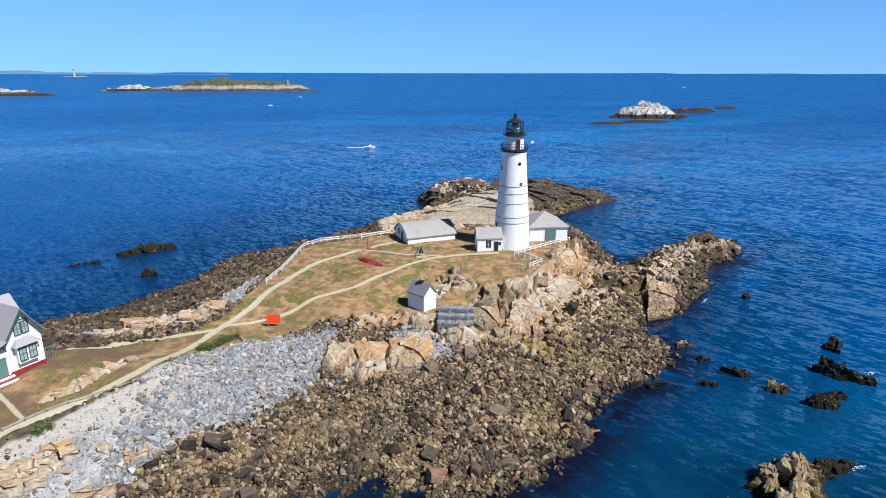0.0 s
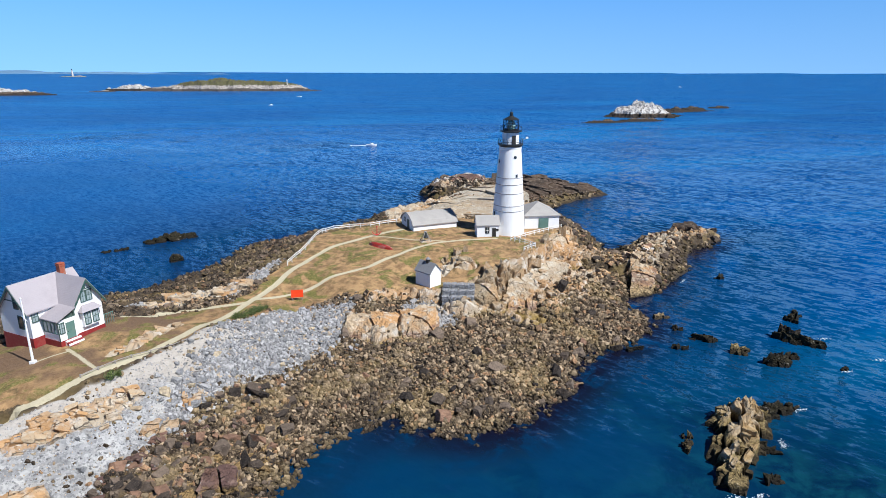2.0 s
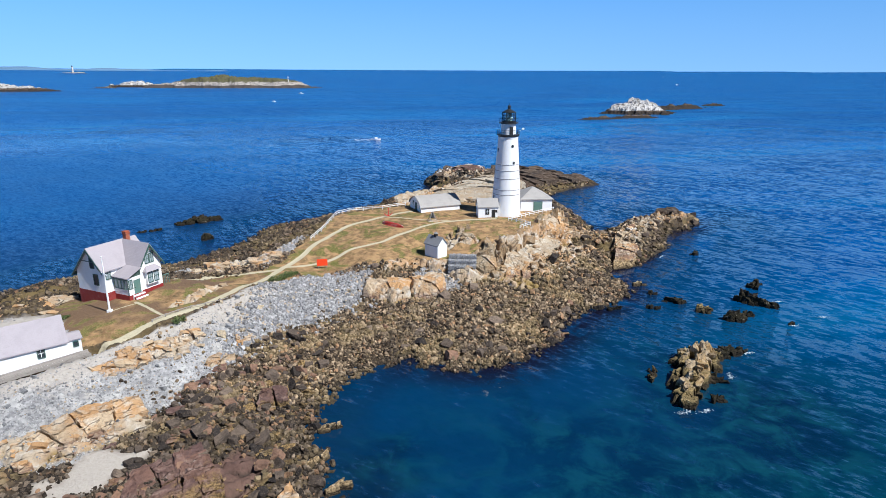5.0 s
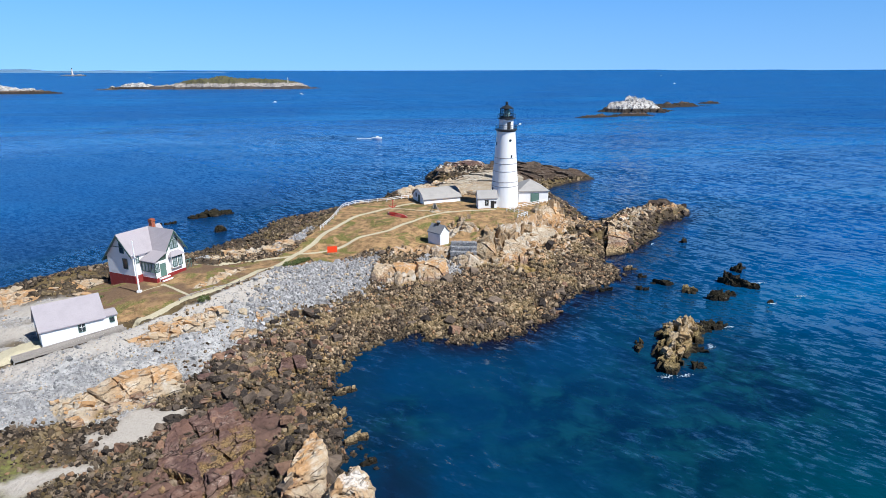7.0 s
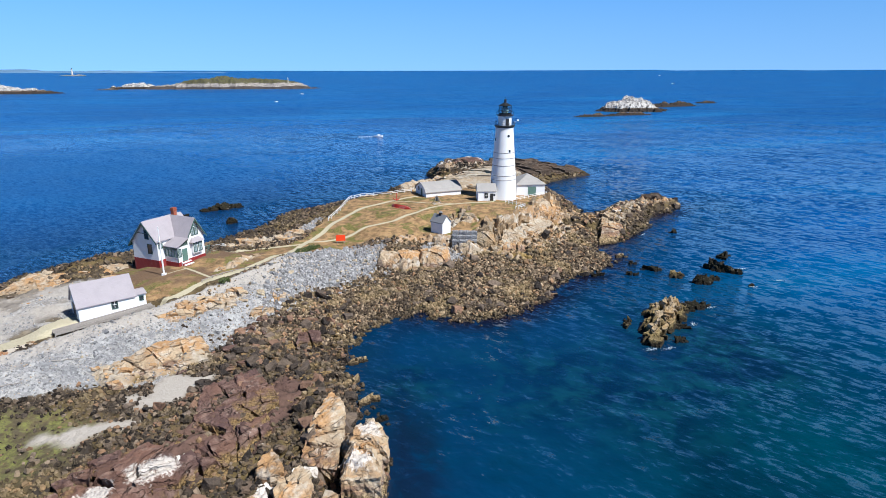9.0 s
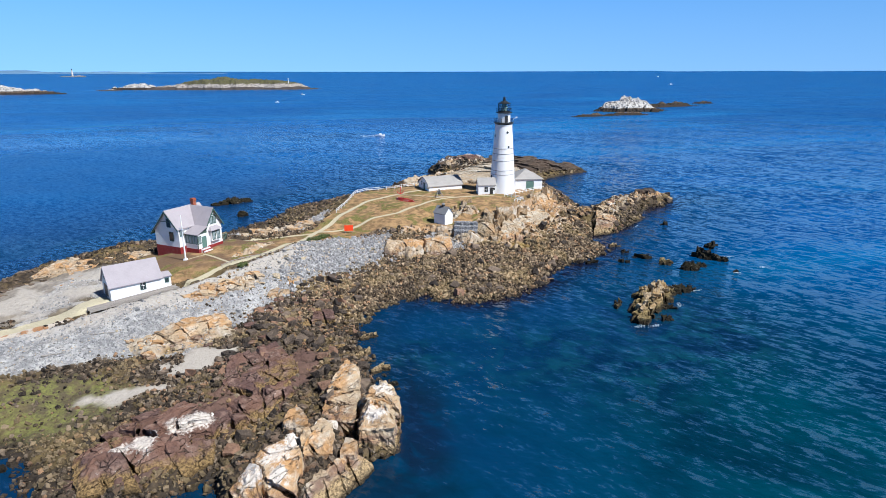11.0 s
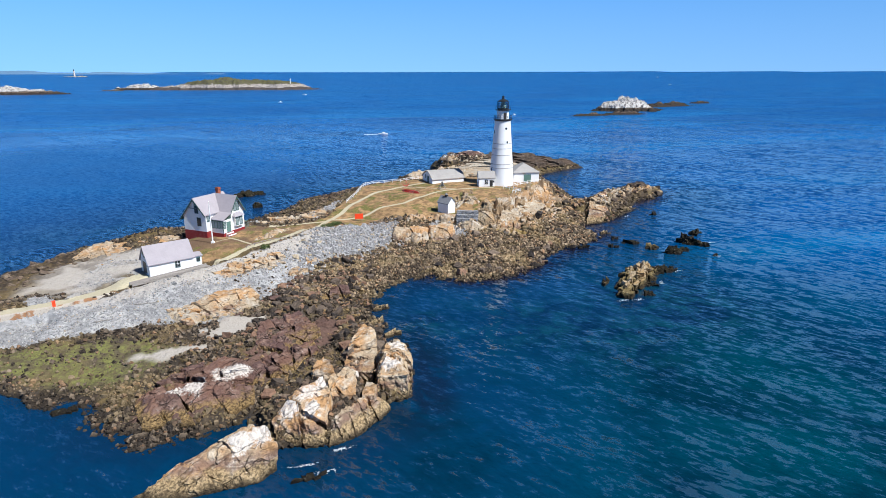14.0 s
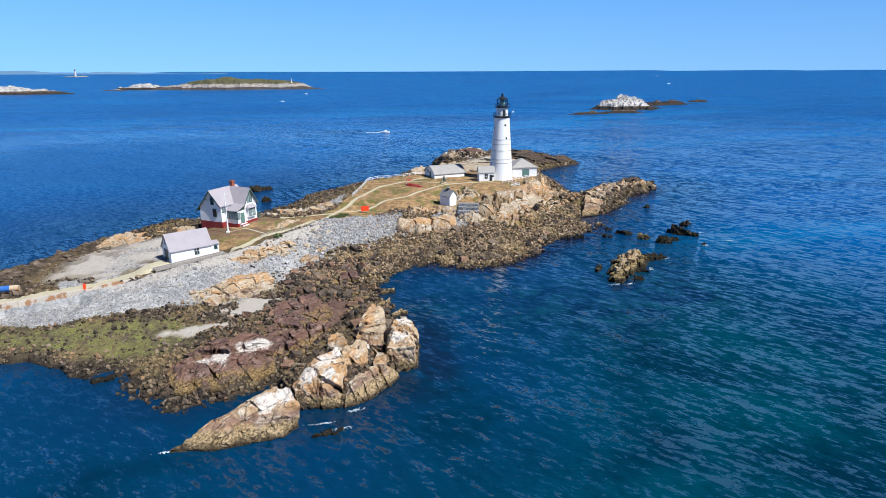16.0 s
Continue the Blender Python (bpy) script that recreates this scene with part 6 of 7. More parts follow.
outcrop([(-4.5, -33.4, 1.4), (1.1, -33.5, 1.4), (1.0, -31.6, 2.8), (-0.6, -31.4, 3.7), (-2.8, -31.4, 3.8), (-4.3, -32.6, 3.0)],
        ROCK_TAN, "orange boulder at the cliff's foot", 14, cuts=1, **CLIFF)
outcrop([(-14.9, -36.2, 2.6), (-14.5, -34.9, 4.2), (-11.2, -34.4, 4.4), (-10.6, -35.3, 2.8), (-13.4, -36.6, 2.2)],
        ROCK_TAN, "orange block at the cliff's foot", 34, cuts=2, jumble=1.6, **CLIFF)
outcrop([(-18.9, -33.0, 4.6), (-18.2, -31.4, 5.4), (-16.4, -31.0, 5.5), (-16.0, -32.8, 3.8), (-18.0, -33.6, 3.2)],
        ROCK_TAN, "orange block beside the stone baskets", 35, cuts=2, **CLIFF)
# rocks about the barn, the scree and the north-west shore
outcrop([(-100.5, -63.3, 4.2), (-100.2, -59.4, 5.2), (-96.2, -57.3, 5.6), (-91.4, -55.7, 5.6), (-90.2, -60.1, 5.0), (-95.3, -64.6, 4.4)],
        ROCK_TAN, "tan ledge above the north-west shore", 41, cuts=7)
outcrop([(-89.3, -59.3, 5.0), (-91.6, -55.0, 5.8), (-84.5, -52.2, 6.0), (-82.0, -52.1, 5.8), (-84.6, -55.6, 5.2)],
        ROCK_TAN, "tan ledge above the north-west shore", 42, cuts=7)
outcrop([(-68.1, -91.6, 2.6), (-66.3, -91.3, 3.8), (-63.3, -86.6, 4.6), (-58.4, -84.2, 4.4), (-56.4, -86.3, 3.8), (-56.9, -86.5, 2.8), (-61.2, -89.4, 2.4), (-65.1, -92.6, 2.2)],
        ROCK_TAN, "smooth orange rock at the scree's foot", 43, cuts=14)
outcrop([(-50.6, -70.6, 2.0), (-50.0, -68.5, 3.4), (-50.8, -65.9, 4.4), (-49.2, -64.0, 4.4), (-47.9, -67.3, 3.4), (-47.6, -70.4, 2.2)],
        ROCK_TAN, "orange rock fin among the rubble", 44, cuts=5, jumble=1.8, rough=1.5)
outcrop([(-53.4, -74.2, 2.0), (-49.9, -71.8, 2.2), (-49.9, -70.9, 4.0), (-52.2, -72.6, 4.2), (-53.2, -73.2, 3.4)],
        ROCK_TAN, "orange rock fin among the rubble", 45, cuts=2)
outcrop([(-43.8, -82.1, 1.8), (-40.3, -81.0, 1.8), (-40.9, -78.9, 2.4), (-43.9, -79.1, 2.6)],
        ROCK_PURPLE, "red-brown slab among the rubble", 46, cuts=2)
outcrop([(-94.4, -69.4, 4.2), (-95.5, -66.3, 4.6), (-90.2, -61.1, 4.9), (-87.8, -59.7, 4.9), (-86.6, -65.1, 4.5), (-93.1, -70.9, 4.0)],
        ROCK_PALE, "flat pale slab beside the barn", 47, cuts=2)
# the point and the north end
SLAB = dict(gap=0.22, rough=0.8, fine=0.5, strike=50.0)
outcrop([(-31, 18, 5.6), (-33, 27, 3.0), (-23, 41, 4.2), (-15, 34, 7.4), (-19, 22, 7.9), (-27, 16, 7.2)], ROCK_PALE, "pale tan rock slabs behind the sheds", 61, cuts=9, jumble=1.6, **SLAB)
outcrop([(-17, 21, 8.1), (-14, 36, 7.8), (-20, 45, 4.2), (-8, 54, 4.6), (2, 51, 6.2), (3, 36, 8.3), (-2, 20, 8.2)], ROCK_PALE, "pale tan rock slabs behind the sheds", 62, cuts=12, jumble=1.6, **SLAB)
outcrop([(-20, 46, 3.0), (-13, 58, 3.8), (-6, 70, 4.4), (4, 75, 5.0), (13, 72, 5.0), (14, 58, 5.8), (8, 47, 7.0), (-6, 44, 7.4)], ROCK_PALE, "pale tan rock slabs before the north crag", 64, cuts=13, jumble=1.8, **SLAB)
outcrop([(10, 78, 4.8), (17, 66, 3.2), (32, 75, 3.6), (46, 83.5, 1.0), (42, 89, 2.8), (22, 91, 5.0)], ROCK_LEDGE, "layered dark ledge running into the sea", 65, cuts=26, gap=0.4, fine=0.6, jumble=2.6)
outcrop([(8, 90, 4.8), (22, 88, 4.8), (37, 97, 2.2), (28, 107, 3.8), (10, 105, 5.0)], ROCK_LEDGE, "layered dark ledge running into the sea", 66, cuts=22, gap=0.4, fine=0.6, jumble=2.6)
outcrop([(3, 19, 8.0), (4, 49, 6.2), (11, 47, 3.4), (17, 35, 3.2), (15, 18, 6.0)], ROCK_TAN, "tan rock slabs behind the tower", 63, cuts=9, jumble=1.6, **SLAB)
outcrop([(22.4, -22.4, 0.0), (27.0, -21.2, 0.0), (31.7, -13.2, 0.2), (36.5, -1.9, 1.0), (37.2, 1.9, 3.0), (32.6, 1.7, 4.4), (27.4, -7.4, 4.2), (24.4, -16.2, 2.6), (27.4, -19.7, 2.2)],
        ROCK_TAN, "pink and tan crag on the point", 15, cuts=14, jumble=1.6, lime=((33.5, -1.5, 1.6),))
outcrop([(38.9, 3.6, 0.2), (43.9, 6.3, 0.2), (42.4, 6.4, 2.2), (39.3, 5.2, 2.6)],
        ROCK_DARK, "low brown crag beside the point's top", 37, cuts=4)
outcrop([(45.2, 15.4, 0.1), (49.3, 10.7, 0.1), (55.8, 17.5, 0.1), (57.6, 22.7, 1.5), (56.2, 26.5, 3.2), (51.2, 27.0, 3.4), (46.6, 19.5, 2.5)],
        ROCK_LEDGE, "dark crag at the end of the point", 16, cuts=18, jumble=2.0)
outcrop([(-13, 78, 0), (-4, 74.5, 0), (6, 80, 0), (6, 88, 2.6), (-4, 93, 3.6), (-12, 86, 5.6), (-8, 80, 7.0), (2, 83, 7.4), (-2, 88, 7.8)], ROCK_PURPLE, "red-brown crag with whitened top", 17, 16,
        fine=0.6, lime=((-9, 84, 3.0), (-2, 87, 2.6), (2, 84, 1.8)))
# ---------- upright slabs: the cliff and the rocks in the water ----------
def slabs(axis, widths, heights, n, size, material, seed, strike=None, name="rock_blocks", base=0.0, lean=12.0):
    """Upright slabs packed along an axis of (x, y), each rising towards the middle, as one jagged rock."""
    r = np.random.default_rng(seed)
    axis = [Vector(p) for p in axis]
    way = axis[-1] - axis[0]
    if strike is None:
        strike = math.degrees(math.atan2(way.y, way.x))
    verts, faces, n0 = [], [], 0
    for k in range(n):
        q = (k + r.random()) / n * (len(axis) - 1)
        i = min(int(q), len(axis) - 2)
        f = q - i
        mid = axis[i].lerp(axis[i + 1], f)
        w = widths[i] * (1 - f) + widths[i + 1] * f
        h = heights[i] * (1 - f) + heights[i + 1] * f
        local = (axis[i + 1] - axis[i]).normalized()
        u = r.uniform(-1, 1)
        at = mid + Vector((-local.y, local.x)) * (u * w) + local * r.normal() * 0.3
        top = base + (h - base) * (1 - 0.75 * abs(u) ** 1.6) * r.uniform(0.72, 1.06)
        sz = size * r.uniform(0.6, 1.25)
        v, fc = BLOCKS[r.integers(len(BLOCKS))]
        tall = (top - base + 0.7) / 1.25
        m = np.array(Euler((radians(r.normal() * 10 + lean * u), radians(r.normal() * 10), radians(strike + r.normal() * 16))).to_matrix())
        p = (v * np.array([sz * r.uniform(0.9, 1.5), sz * r.uniform(0.5, 0.85), tall])) @ m.T
        verts.append(p + np.array([at.x, at.y, top - 0.62 * tall]))
        faces.append(fc + n0)
        n0 += len(v)
    return new(name, mesh_from(name, np.concatenate(verts), np.concatenate(faces), material))


def crag(axis, widths, heights, n, size, material, seed, label):
    """A jagged rock standing in the sea."""
    return tagged(slabs(axis, widths, heights, n, size, material, seed, name="sea_rock"), label, "rock", "rocks in the sea")


for axis, widths, heights, n, size, seed, strike in (
        ([(-8.5, -27.4), (-5.5, -24.2), (-2.6, -21.8)], [1.6, 2.0, 1.6], [6.6, 7.2, 7.4], 22, 1.5, 501, 62),
        ([(-2.6, -21.8), (0.6, -17.6), (3.0, -13.4)], [1.8, 1.9, 1.8], [7.3, 7.6, 7.8], 22, 1.5, 502, 58),
        ([(3.4, -12.4), (6.0, -8.6), (8.4, -5.4)], [1.5, 1.7, 1.6], [7.6, 7.9, 8.0], 18, 1.5, 503, 66),
        ([(11.6, -1.8), (14.4, 1.6), (16.4, 6.0)], [1.5, 1.6, 1.5], [7.6, 7.2, 6.0], 14, 1.5, 504, 60),
        ([(-15.4, -19.4), (-12.8, -16.4), (-10.8, -13.6)], [1.2, 1.6, 1.0], [7.6, 8.5, 8.3], 18, 0.9, 505, 50)):
    rock = slabs(axis, widths, heights, n, size, ROCK_CLIFF, seed, strike, base=2.4 if seed < 505 else 6.0, lean=4.0)
    rock.parent = ground
    tagged(rock, "upright jointed blocks of brown cliff rock", kind="stuff")

wet_label = "black weed-covered rock standing out of the water"
crag([(13.2, -81.8), (16.5, -75.5), (20.0, -70.0), (22.6, -66.6)], [1.3, 2.4, 3.1, 2.6], [1.3, 2.1, 2.6, 2.4], 85, 1.15, ROCK_MIXED, 401, "large cracked tan and black rock in the water")
crag([(23.5, -67.4), (26.5, -66.6), (29.4, -66.2)], [1.3, 1.0, 0.7], [1.6, 1.5, 0.8], 20, 0.8, SEA_DARK, 402, "black weedy arm of rock in the water")
crag([(18.5, -73.5), (21.6, -75.0)], [1.2, 0.8], [1.1, 0.6], 14, 0.7, SEA_DARK, 403, wet_label)
crag([(11.0, -75.2), (12.6, -71.5)], [0.5, 0.6], [0.5, 0.9], 9, 0.55, ROCK_MIXED, 404, "low tan and black rocks in the water")
crag([(17.7, -80.6), (19.1, -80.4)], [0.6, 0.5], [0.7, 0.6], 7, 0.5, SEA_DARK, 405, wet_label)
crag([(40.8, -43.0), (43.0, -45.2), (45.8, -47.2)], [0.8, 1.4, 0.8], [2.3, 1.6, 1.0], 34, 0.62, SEA_DARK, 406, wet_label)
crag([(33.6, -52.6), (34.9, -52.9), (36.0, -53.2)], [1.0, 1.4, 0.8], [1.4, 1.6, 0.9], 26, 0.6, SEA_DARK, 407, "grey-black cracked rock standing out of the water")
crag([(37.6, -50.8), (39.2, -50.6)], [0.8, 0.6], [1.1, 0.9], 9, 0.6, SEA_DARK, 408, wet_label)
crag([(30.0, -48.6), (32.2, -48.8)], [1.0, 0.8], [1.3, 1.1], 12, 0.8, ROCK_MIXED, 409, "low tan-topped rock in the water")
crag([(25.9, -42.6), (27.6, -43.4), (29.2, -44.6)], [0.8, 1.0, 0.6], [0.8, 1.0, 0.6], 18, 0.6, SEA_DARK, 410, wet_label)
crag([(46.6, -36.4), (48.4, -35.0), (50.2, -32.6)], [0.9, 0.9, 0.5], [1.4, 1.2, 0.6], 20, 0.58, SEA_DARK, 411, wet_label)
crag([(43.6, -55.2), (44.8, -55.0)], [0.5, 0.4], [0.25, 0.3], 5, 0.5, SEA_DARK, 412, "black rock just awash")
crag([(23.2, -33.8), (24.6, -33.6)], [0.6, 0.6], [0.8, 0.8], 5, 0.75, ROCK_TAN, 413, "low tan rock in the water")
crag([(23.8, -39.2), (25.2, -39.0)], [0.5, 0.5], [0.8, 0.7], 6, 0.55, SEA_DARK, 414, wet_label)
crag([(21.4, -47.0), (22.8, -47.2)], [0.5, 0.4], [0.7, 0.6], 6, 0.5, SEA_DARK, 415, wet_label)
crag([(13.2, -47.0), (15.4, -46.8)], [0.5, 0.4], [0.6, 0.5], 7, 0.5, SEA_DARK, 416, wet_label)
crag([(45.0, -12.4), (46.2, -11.4)], [0.6, 0.5], [0.8, 0.6], 6, 0.6, SEA_DARK, 418, wet_label)
crag([(-92.5, 20.5), (-87.0, 24.5), (-82.0, 28.4)], [0.9, 1.8, 1.2], [0.8, 1.7, 0.9], 34, 1.1, SEA_DARK, 419, wet_label)
crag([(-99.5, 12.4), (-94.6, 15.6)], [0.6, 0.6], [0.4, 0.5], 9, 0.8, SEA_DARK, 420, wet_label)
crag([(-79.6, 4.8), (-77.4, 5.6)], [0.9, 0.9], [1.5, 1.3], 12, 0.8, SEA_DARK, 421, wet_label)
crag([(-116.0, -63.6), (-114.4, -62.6)], [0.7, 0.7], [1.2, 1.0], 9, 0.7, SEA_DARK, 422, wet_label)
crag([(-35.0, -92.8), (-33.8, -92.0)], [0.5, 0.5], [0.9, 0.9], 5, 0.7, ROCK_TAN, 423, "yellow-brown boulder at the water's edge")
crag([(-32.8, -97.8), (-30.8, -97.0)], [0.6, 0.5], [1.0, 0.8], 6, 0.8, ROCK_TAN, 424, "yellow-brown boulder at the water's edge")
crag([(-30.4, -102.0), (-29.2, -101.6)], [0.4, 0.4], [0.5, 0.5], 5, 0.45, SEA_DARK, 425, wet_label)
crag([(-35.2, -86.0), (-33.2, -85.0)], [0.7, 0.6], [0.8, 0.8], 7, 0.7, ROCK_TAN, 426, "yellow-brown boulder at the water's edge")
crag([(-40.2, -134.6), (-38.0, -134.0)], [0.5, 0.5], [0.25, 0.3], 7, 0.6, SEA_DARK, 427, "black rock just awash")
crag([(-74.0, -119.6), (-72.4, -119.2)], [0.5, 0.4], [0.5, 0.5], 6, 0.6, SEA_DARK, 428, wet_label)

# ---------- fences ----------
def fence(points, spacing, high, label, rails=2, material=None):
    """White posts and rails along a line of (x, y), on the ground."""
    T = thing("fence", pose(points[0][0], points[0][1], float(level(points[0][0], points[0][1]))), label, "fence")
    inv = T.matrix_world.inverted()
    posts = []
    for (x0, y0), (x1, y1) in zip(points, points[1:]):
        n = max(1, round(math.hypot(x1 - x0, y1 - y0) / spacing))
        posts += [(x0 + (x1 - x0) * k / n, y0 + (y1 - y0) * k / n) for k in range(n)]
    posts.append(points[-1])
    tops = []
    for x, y in posts:
        z = float(level(x, y))
        bm = bmesh.new()
        box(bm, -0.06, 0.06, -0.06, 0.06, -0.25, high)
        box(bm, -0.075, 0.075, -0.075, 0.075, high, high + 0.04)
        p = part("post", bm, material or WHITE, T)
        p.matrix_local = inv @ pose(x, y, z)
        tops.append(Vector((x, y, z)))
    for a, b in zip(tops, tops[1:]):
        for k in range(rails):
            h = Vector((0, 0, high * (0.92 - 0.42 * k)))
            d = (b - a).normalized()
            side = d.cross(Vector((0, 0, 1))).normalized() * 0.085
            m = Matrix.Translation((a + b) / 2 + h + side) @ d.to_track_quat("X", "Z").to_matrix().to_4x4()
            bm = bmesh.new()
            L = (b - a).length / 2 + 0.03
            box(bm, -L, L, -0.022, 0.022, -0.06, 0.06)
            r = part("rail", bm, material or WHITE, T)
            r.matrix_local = inv @ m
    return T


fence([(-26.1, 9.1), (-32.2, 6.6), (-37.4, 8.0), (-42.7, 4.4), (-43.8, 0.9), (-44.7, -6.4), (-46.3, -14), (-47.1, -18.6)], 2.3, 1.05,
      "white wooden post-and-rail fence along the bank")
fence([(-0.4, -7.6), (5.8, -2.6), (10.7, 0.6), (13.0, 2.2)], 1.6, 1.05, "white wooden fence along the cliff edge below the tower")
fence([(-63.2, -66.2), (-59.4, -60.6), (-54.2, -54.8)], 2.4, 0.45, "low weathered rail along the edge of the path", 1, WOOD)
fence([(0.4, -7.9), (4.2, -12.4), (1.2, -15.6)], 1.6, 1.05, "white wooden fence with a corner above the cliff")


# ---------- small things on the lawn ----------
def red_sign():
    x, y = -42.3, -34.3
    T = thing("sign_board", pose(x, y, float(level(x, y)), 0, 0, 8), "plain orange-red board on two wooden posts", "sign")
    for s in (-0.8, 0.8):
        boxed("post", (s - 0.06, s + 0.06, -0.06, 0.06, -0.3, 0.75), WOOD, T)
    boxed("panel", (-1.05, 1.05, -0.09, -0.065, 0.55, 1.95), ORANGE, T, bevel=0.01)
    for s in (-0.8, 0.8):
        boxed("batten", (s - 0.05, s + 0.05, -0.06, 0.05, 0.75, 1.85), WOOD, T)


red_sign()


def kayak():
    """A long upturned hull, pointed at both ends."""
    x, y = -28.8, -11.0
    T = thing("canoe", pose(x, y, float(level(x, y)) + 0.02, 0, 0, -43), "faded red canoe lying upturned on the grass", "canoe")
    bm = bmesh.new()
    rings, n, m = [], 18, 10
    for i in range(n + 1):
        s = -1 + 2 * i / n
        w = 0.78 * max(0.0, 1 - abs(s) ** 2.4) + 0.02
        h = 0.7 * max(0.0, 1 - abs(s) ** 4) * 0.9 + 0.12 + 0.12 * abs(s) ** 3
        rings.append([bm.verts.new((3.6 * s, w * math.cos(math.pi * j / m), h * math.sin(math.pi * j / m))) for j in range(m + 1)])
    for a, b in zip(rings, rings[1:]):
        for j in range(m):
            bm.faces.new((a[j], a[j + 1], b[j + 1], b[j]))
    bmesh.ops.solidify(bm, geom=bm.faces[:], thickness=0.03)
    hull = part("hull", bm, CANOE_RED, T, smooth=True)
    bm = bmesh.new()
    rod(bm, (-3.3, 0, 0.5), (3.3, 0, 0.53), 0.03)
    part("keel", bm, WHITE, hull)


kayak()


def red_post():
    x, y = -30.3, -0.9
    T = thing("anchor", pose(x, y, float(level(x, y)), 0, 0, 15) @ Matrix.Scale(1.35, 4), "red-painted upright anchor on a low base by the path", "anchor")
    bm = bmesh.new()
    rod(bm, (0, 0, -0.1), (0.05, 0, 1.5), 0.09, 0.07)
    bmesh.ops.create_uvsphere(bm, u_segments=10, v_segments=6, radius=0.14, matrix=pose(0.05, 0, 1.55))
    part("shank", bm, CANOE_RED, T)
    bm = bmesh.new()
    for s in (-1, 1):
        for k in range(5):
            a0, a1 = radians(-90 + s * 16 * k), radians(-90 + s * 16 * (k + 1))
            rod(bm, (0.8 * math.cos(a0), 0, 0.95 + 0.8 * math.sin(a0)), (0.8 * math.cos(a1), 0, 0.95 + 0.8 * math.sin(a1)), 0.1 - 0.012 * k, seg=6)
    part("arms", bm, CANOE_RED, T)


red_post()


def bell_frame():
    x, y = -19.2, -8.2
    z = float(level(x, y))
    T = thing("fog_bell", pose(x, y, z, 0, 0, 20), "dark fog bell hung in a weathered wooden frame on the lawn", "bell")
    boxed("plinth", (-1.2, 1.2, -0.9, 0.9, -0.2, 0.18), CONCRETE, T, bevel=0.03)
    for sx in (-1, 1):
        for sy in (-1, 1):
            bm = bmesh.new()
            rod(bm, (sx * 1.0, sy * 0.7, 0.15), (sx * 0.12, 0, 2.3), 0.09, 0.07, 6)
            part("leg", bm, WOOD, T)
    bm = bmesh.new()
    rod(bm, (-0.3, 0, 2.28), (0.3, 0, 2.28), 0.09)
    part("beam", bm, WOOD, T)
    bm = bmesh.new()
    lathe(bm, [(0.0, 2.15), (0.12, 2.13), (0.3, 1.95), (0.36, 1.5), (0.55, 1.0), (0.6, 0.9), (0.5, 0.9), (0.0, 1.3)], 20)
    part("bell", bm, BLACK, T, "dark bronze bell", smooth=True)


bell_frame()


def gabions():
    """Wire baskets of grey stones, three stepped rows."""
    grey = stone_mat("basket_stone", (0.22, 0.225, 0.235), (0.42, 0.42, 0.43), (0.40, 0.36, 0.30), 0.08, False)
    wire = painted("galvanised_wire", (0.30, 0.30, 0.31), 0.5, 0.1)
    pick = np.random.default_rng(77)
    for row in range(3):
        for k in range(4):
            x, y = -15.9 + 1.45 * k + 0.15 * row, -33.6 + 1.15 * row - 0.1 * k
            T = thing("stone_basket", pose(x, y, 4.05 + 0.78 * row + 0.05 * math.sin(5 * k + row), 2 * math.sin(k), 0, -2 + 3 * (k % 2)), "grey wire basket filled with stones, stacked as a wall", "gabion",
                      "stone baskets below the oil house")
            n = 260
            p = pick.uniform((-0.66, -0.48, -0.1), (0.66, 0.62, 0.72), (n, 3))
            side = pick.integers(0, 3, n)
            p[side == 0, 1] = -0.46
            p[side == 1, 2] = 0.70
            p[:, 2] -= 0.12 * (np.abs(p[:, 0]) / 0.7) ** 3
            v = ICO[None] * (1 + 0.3 * pick.uniform(-1, 1, (n, 12, 3))) * pick.uniform(0.08, 0.13, (n, 1, 1))
            v = np.einsum("nij,nkj->nki", spun(pick, n), v) + p[:, None, :]
            faces = (ICO_F[None] + 12 * np.arange(n)[:, None, None]).reshape(-1, 3)
            fill = new("stone_fill", mesh_from("stone_fill", v.reshape(-1, 3), faces, grey))
            fill.parent = T
            tagged(fill, kind="stuff")
            bm = bmesh.new()
            box(bm, -0.62, 0.62, -0.40, 0.62, -0.9, 0.62)
            part("core", bm, grey, T)
            bm = bmesh.new()
            for zz in (-0.05, 0.2, 0.45, 0.72):
                box(bm, -0.72, 0.72, -0.60, -0.585, zz - 0.01, zz + 0.01)
            for xx in (-0.72, -0.36, 0, 0.36, 0.72):
                box(bm, xx - 0.01, xx + 0.01, -0.60, -0.585, -0.05, 0.73)
                box(bm, xx - 0.01, xx + 0.01, -0.60, 0.65, 0.80, 0.815)
            part("wire_frame", bm, wire, T)


gabions()


def flagpole():
    x, y = -71.5, -61.9
    T = thing("flagpole", pose(x, y, float(level(x, y))), "white flagpole with a yard arm on the lawn", "flagpole")
    boxed("base", (-0.35, 0.35, -0.35, 0.35, -0.3, 0.35), WHITE, T, bevel=0.04)
    bm = bmesh.new()
    rod(bm, (0, 0, 0.3), (0, 0, 9.0), 0.17, 0.07, 12)
    pole = part("pole", bm, WHITE, T)
    bm = bmesh.new()
    rod(bm, (-0.9, 0.9, 6.3), (0.9, -0.9, 6.3), 0.05)
    part("yard", bm, WHITE, pole)
    bm = bmesh.new()
    bmesh.ops.create_uvsphere(bm, u_segments=10, v_segments=6, radius=0.13, matrix=pose(0, 0, 9.05))
    part("ball", bm, WHITE, pole)


flagpole()


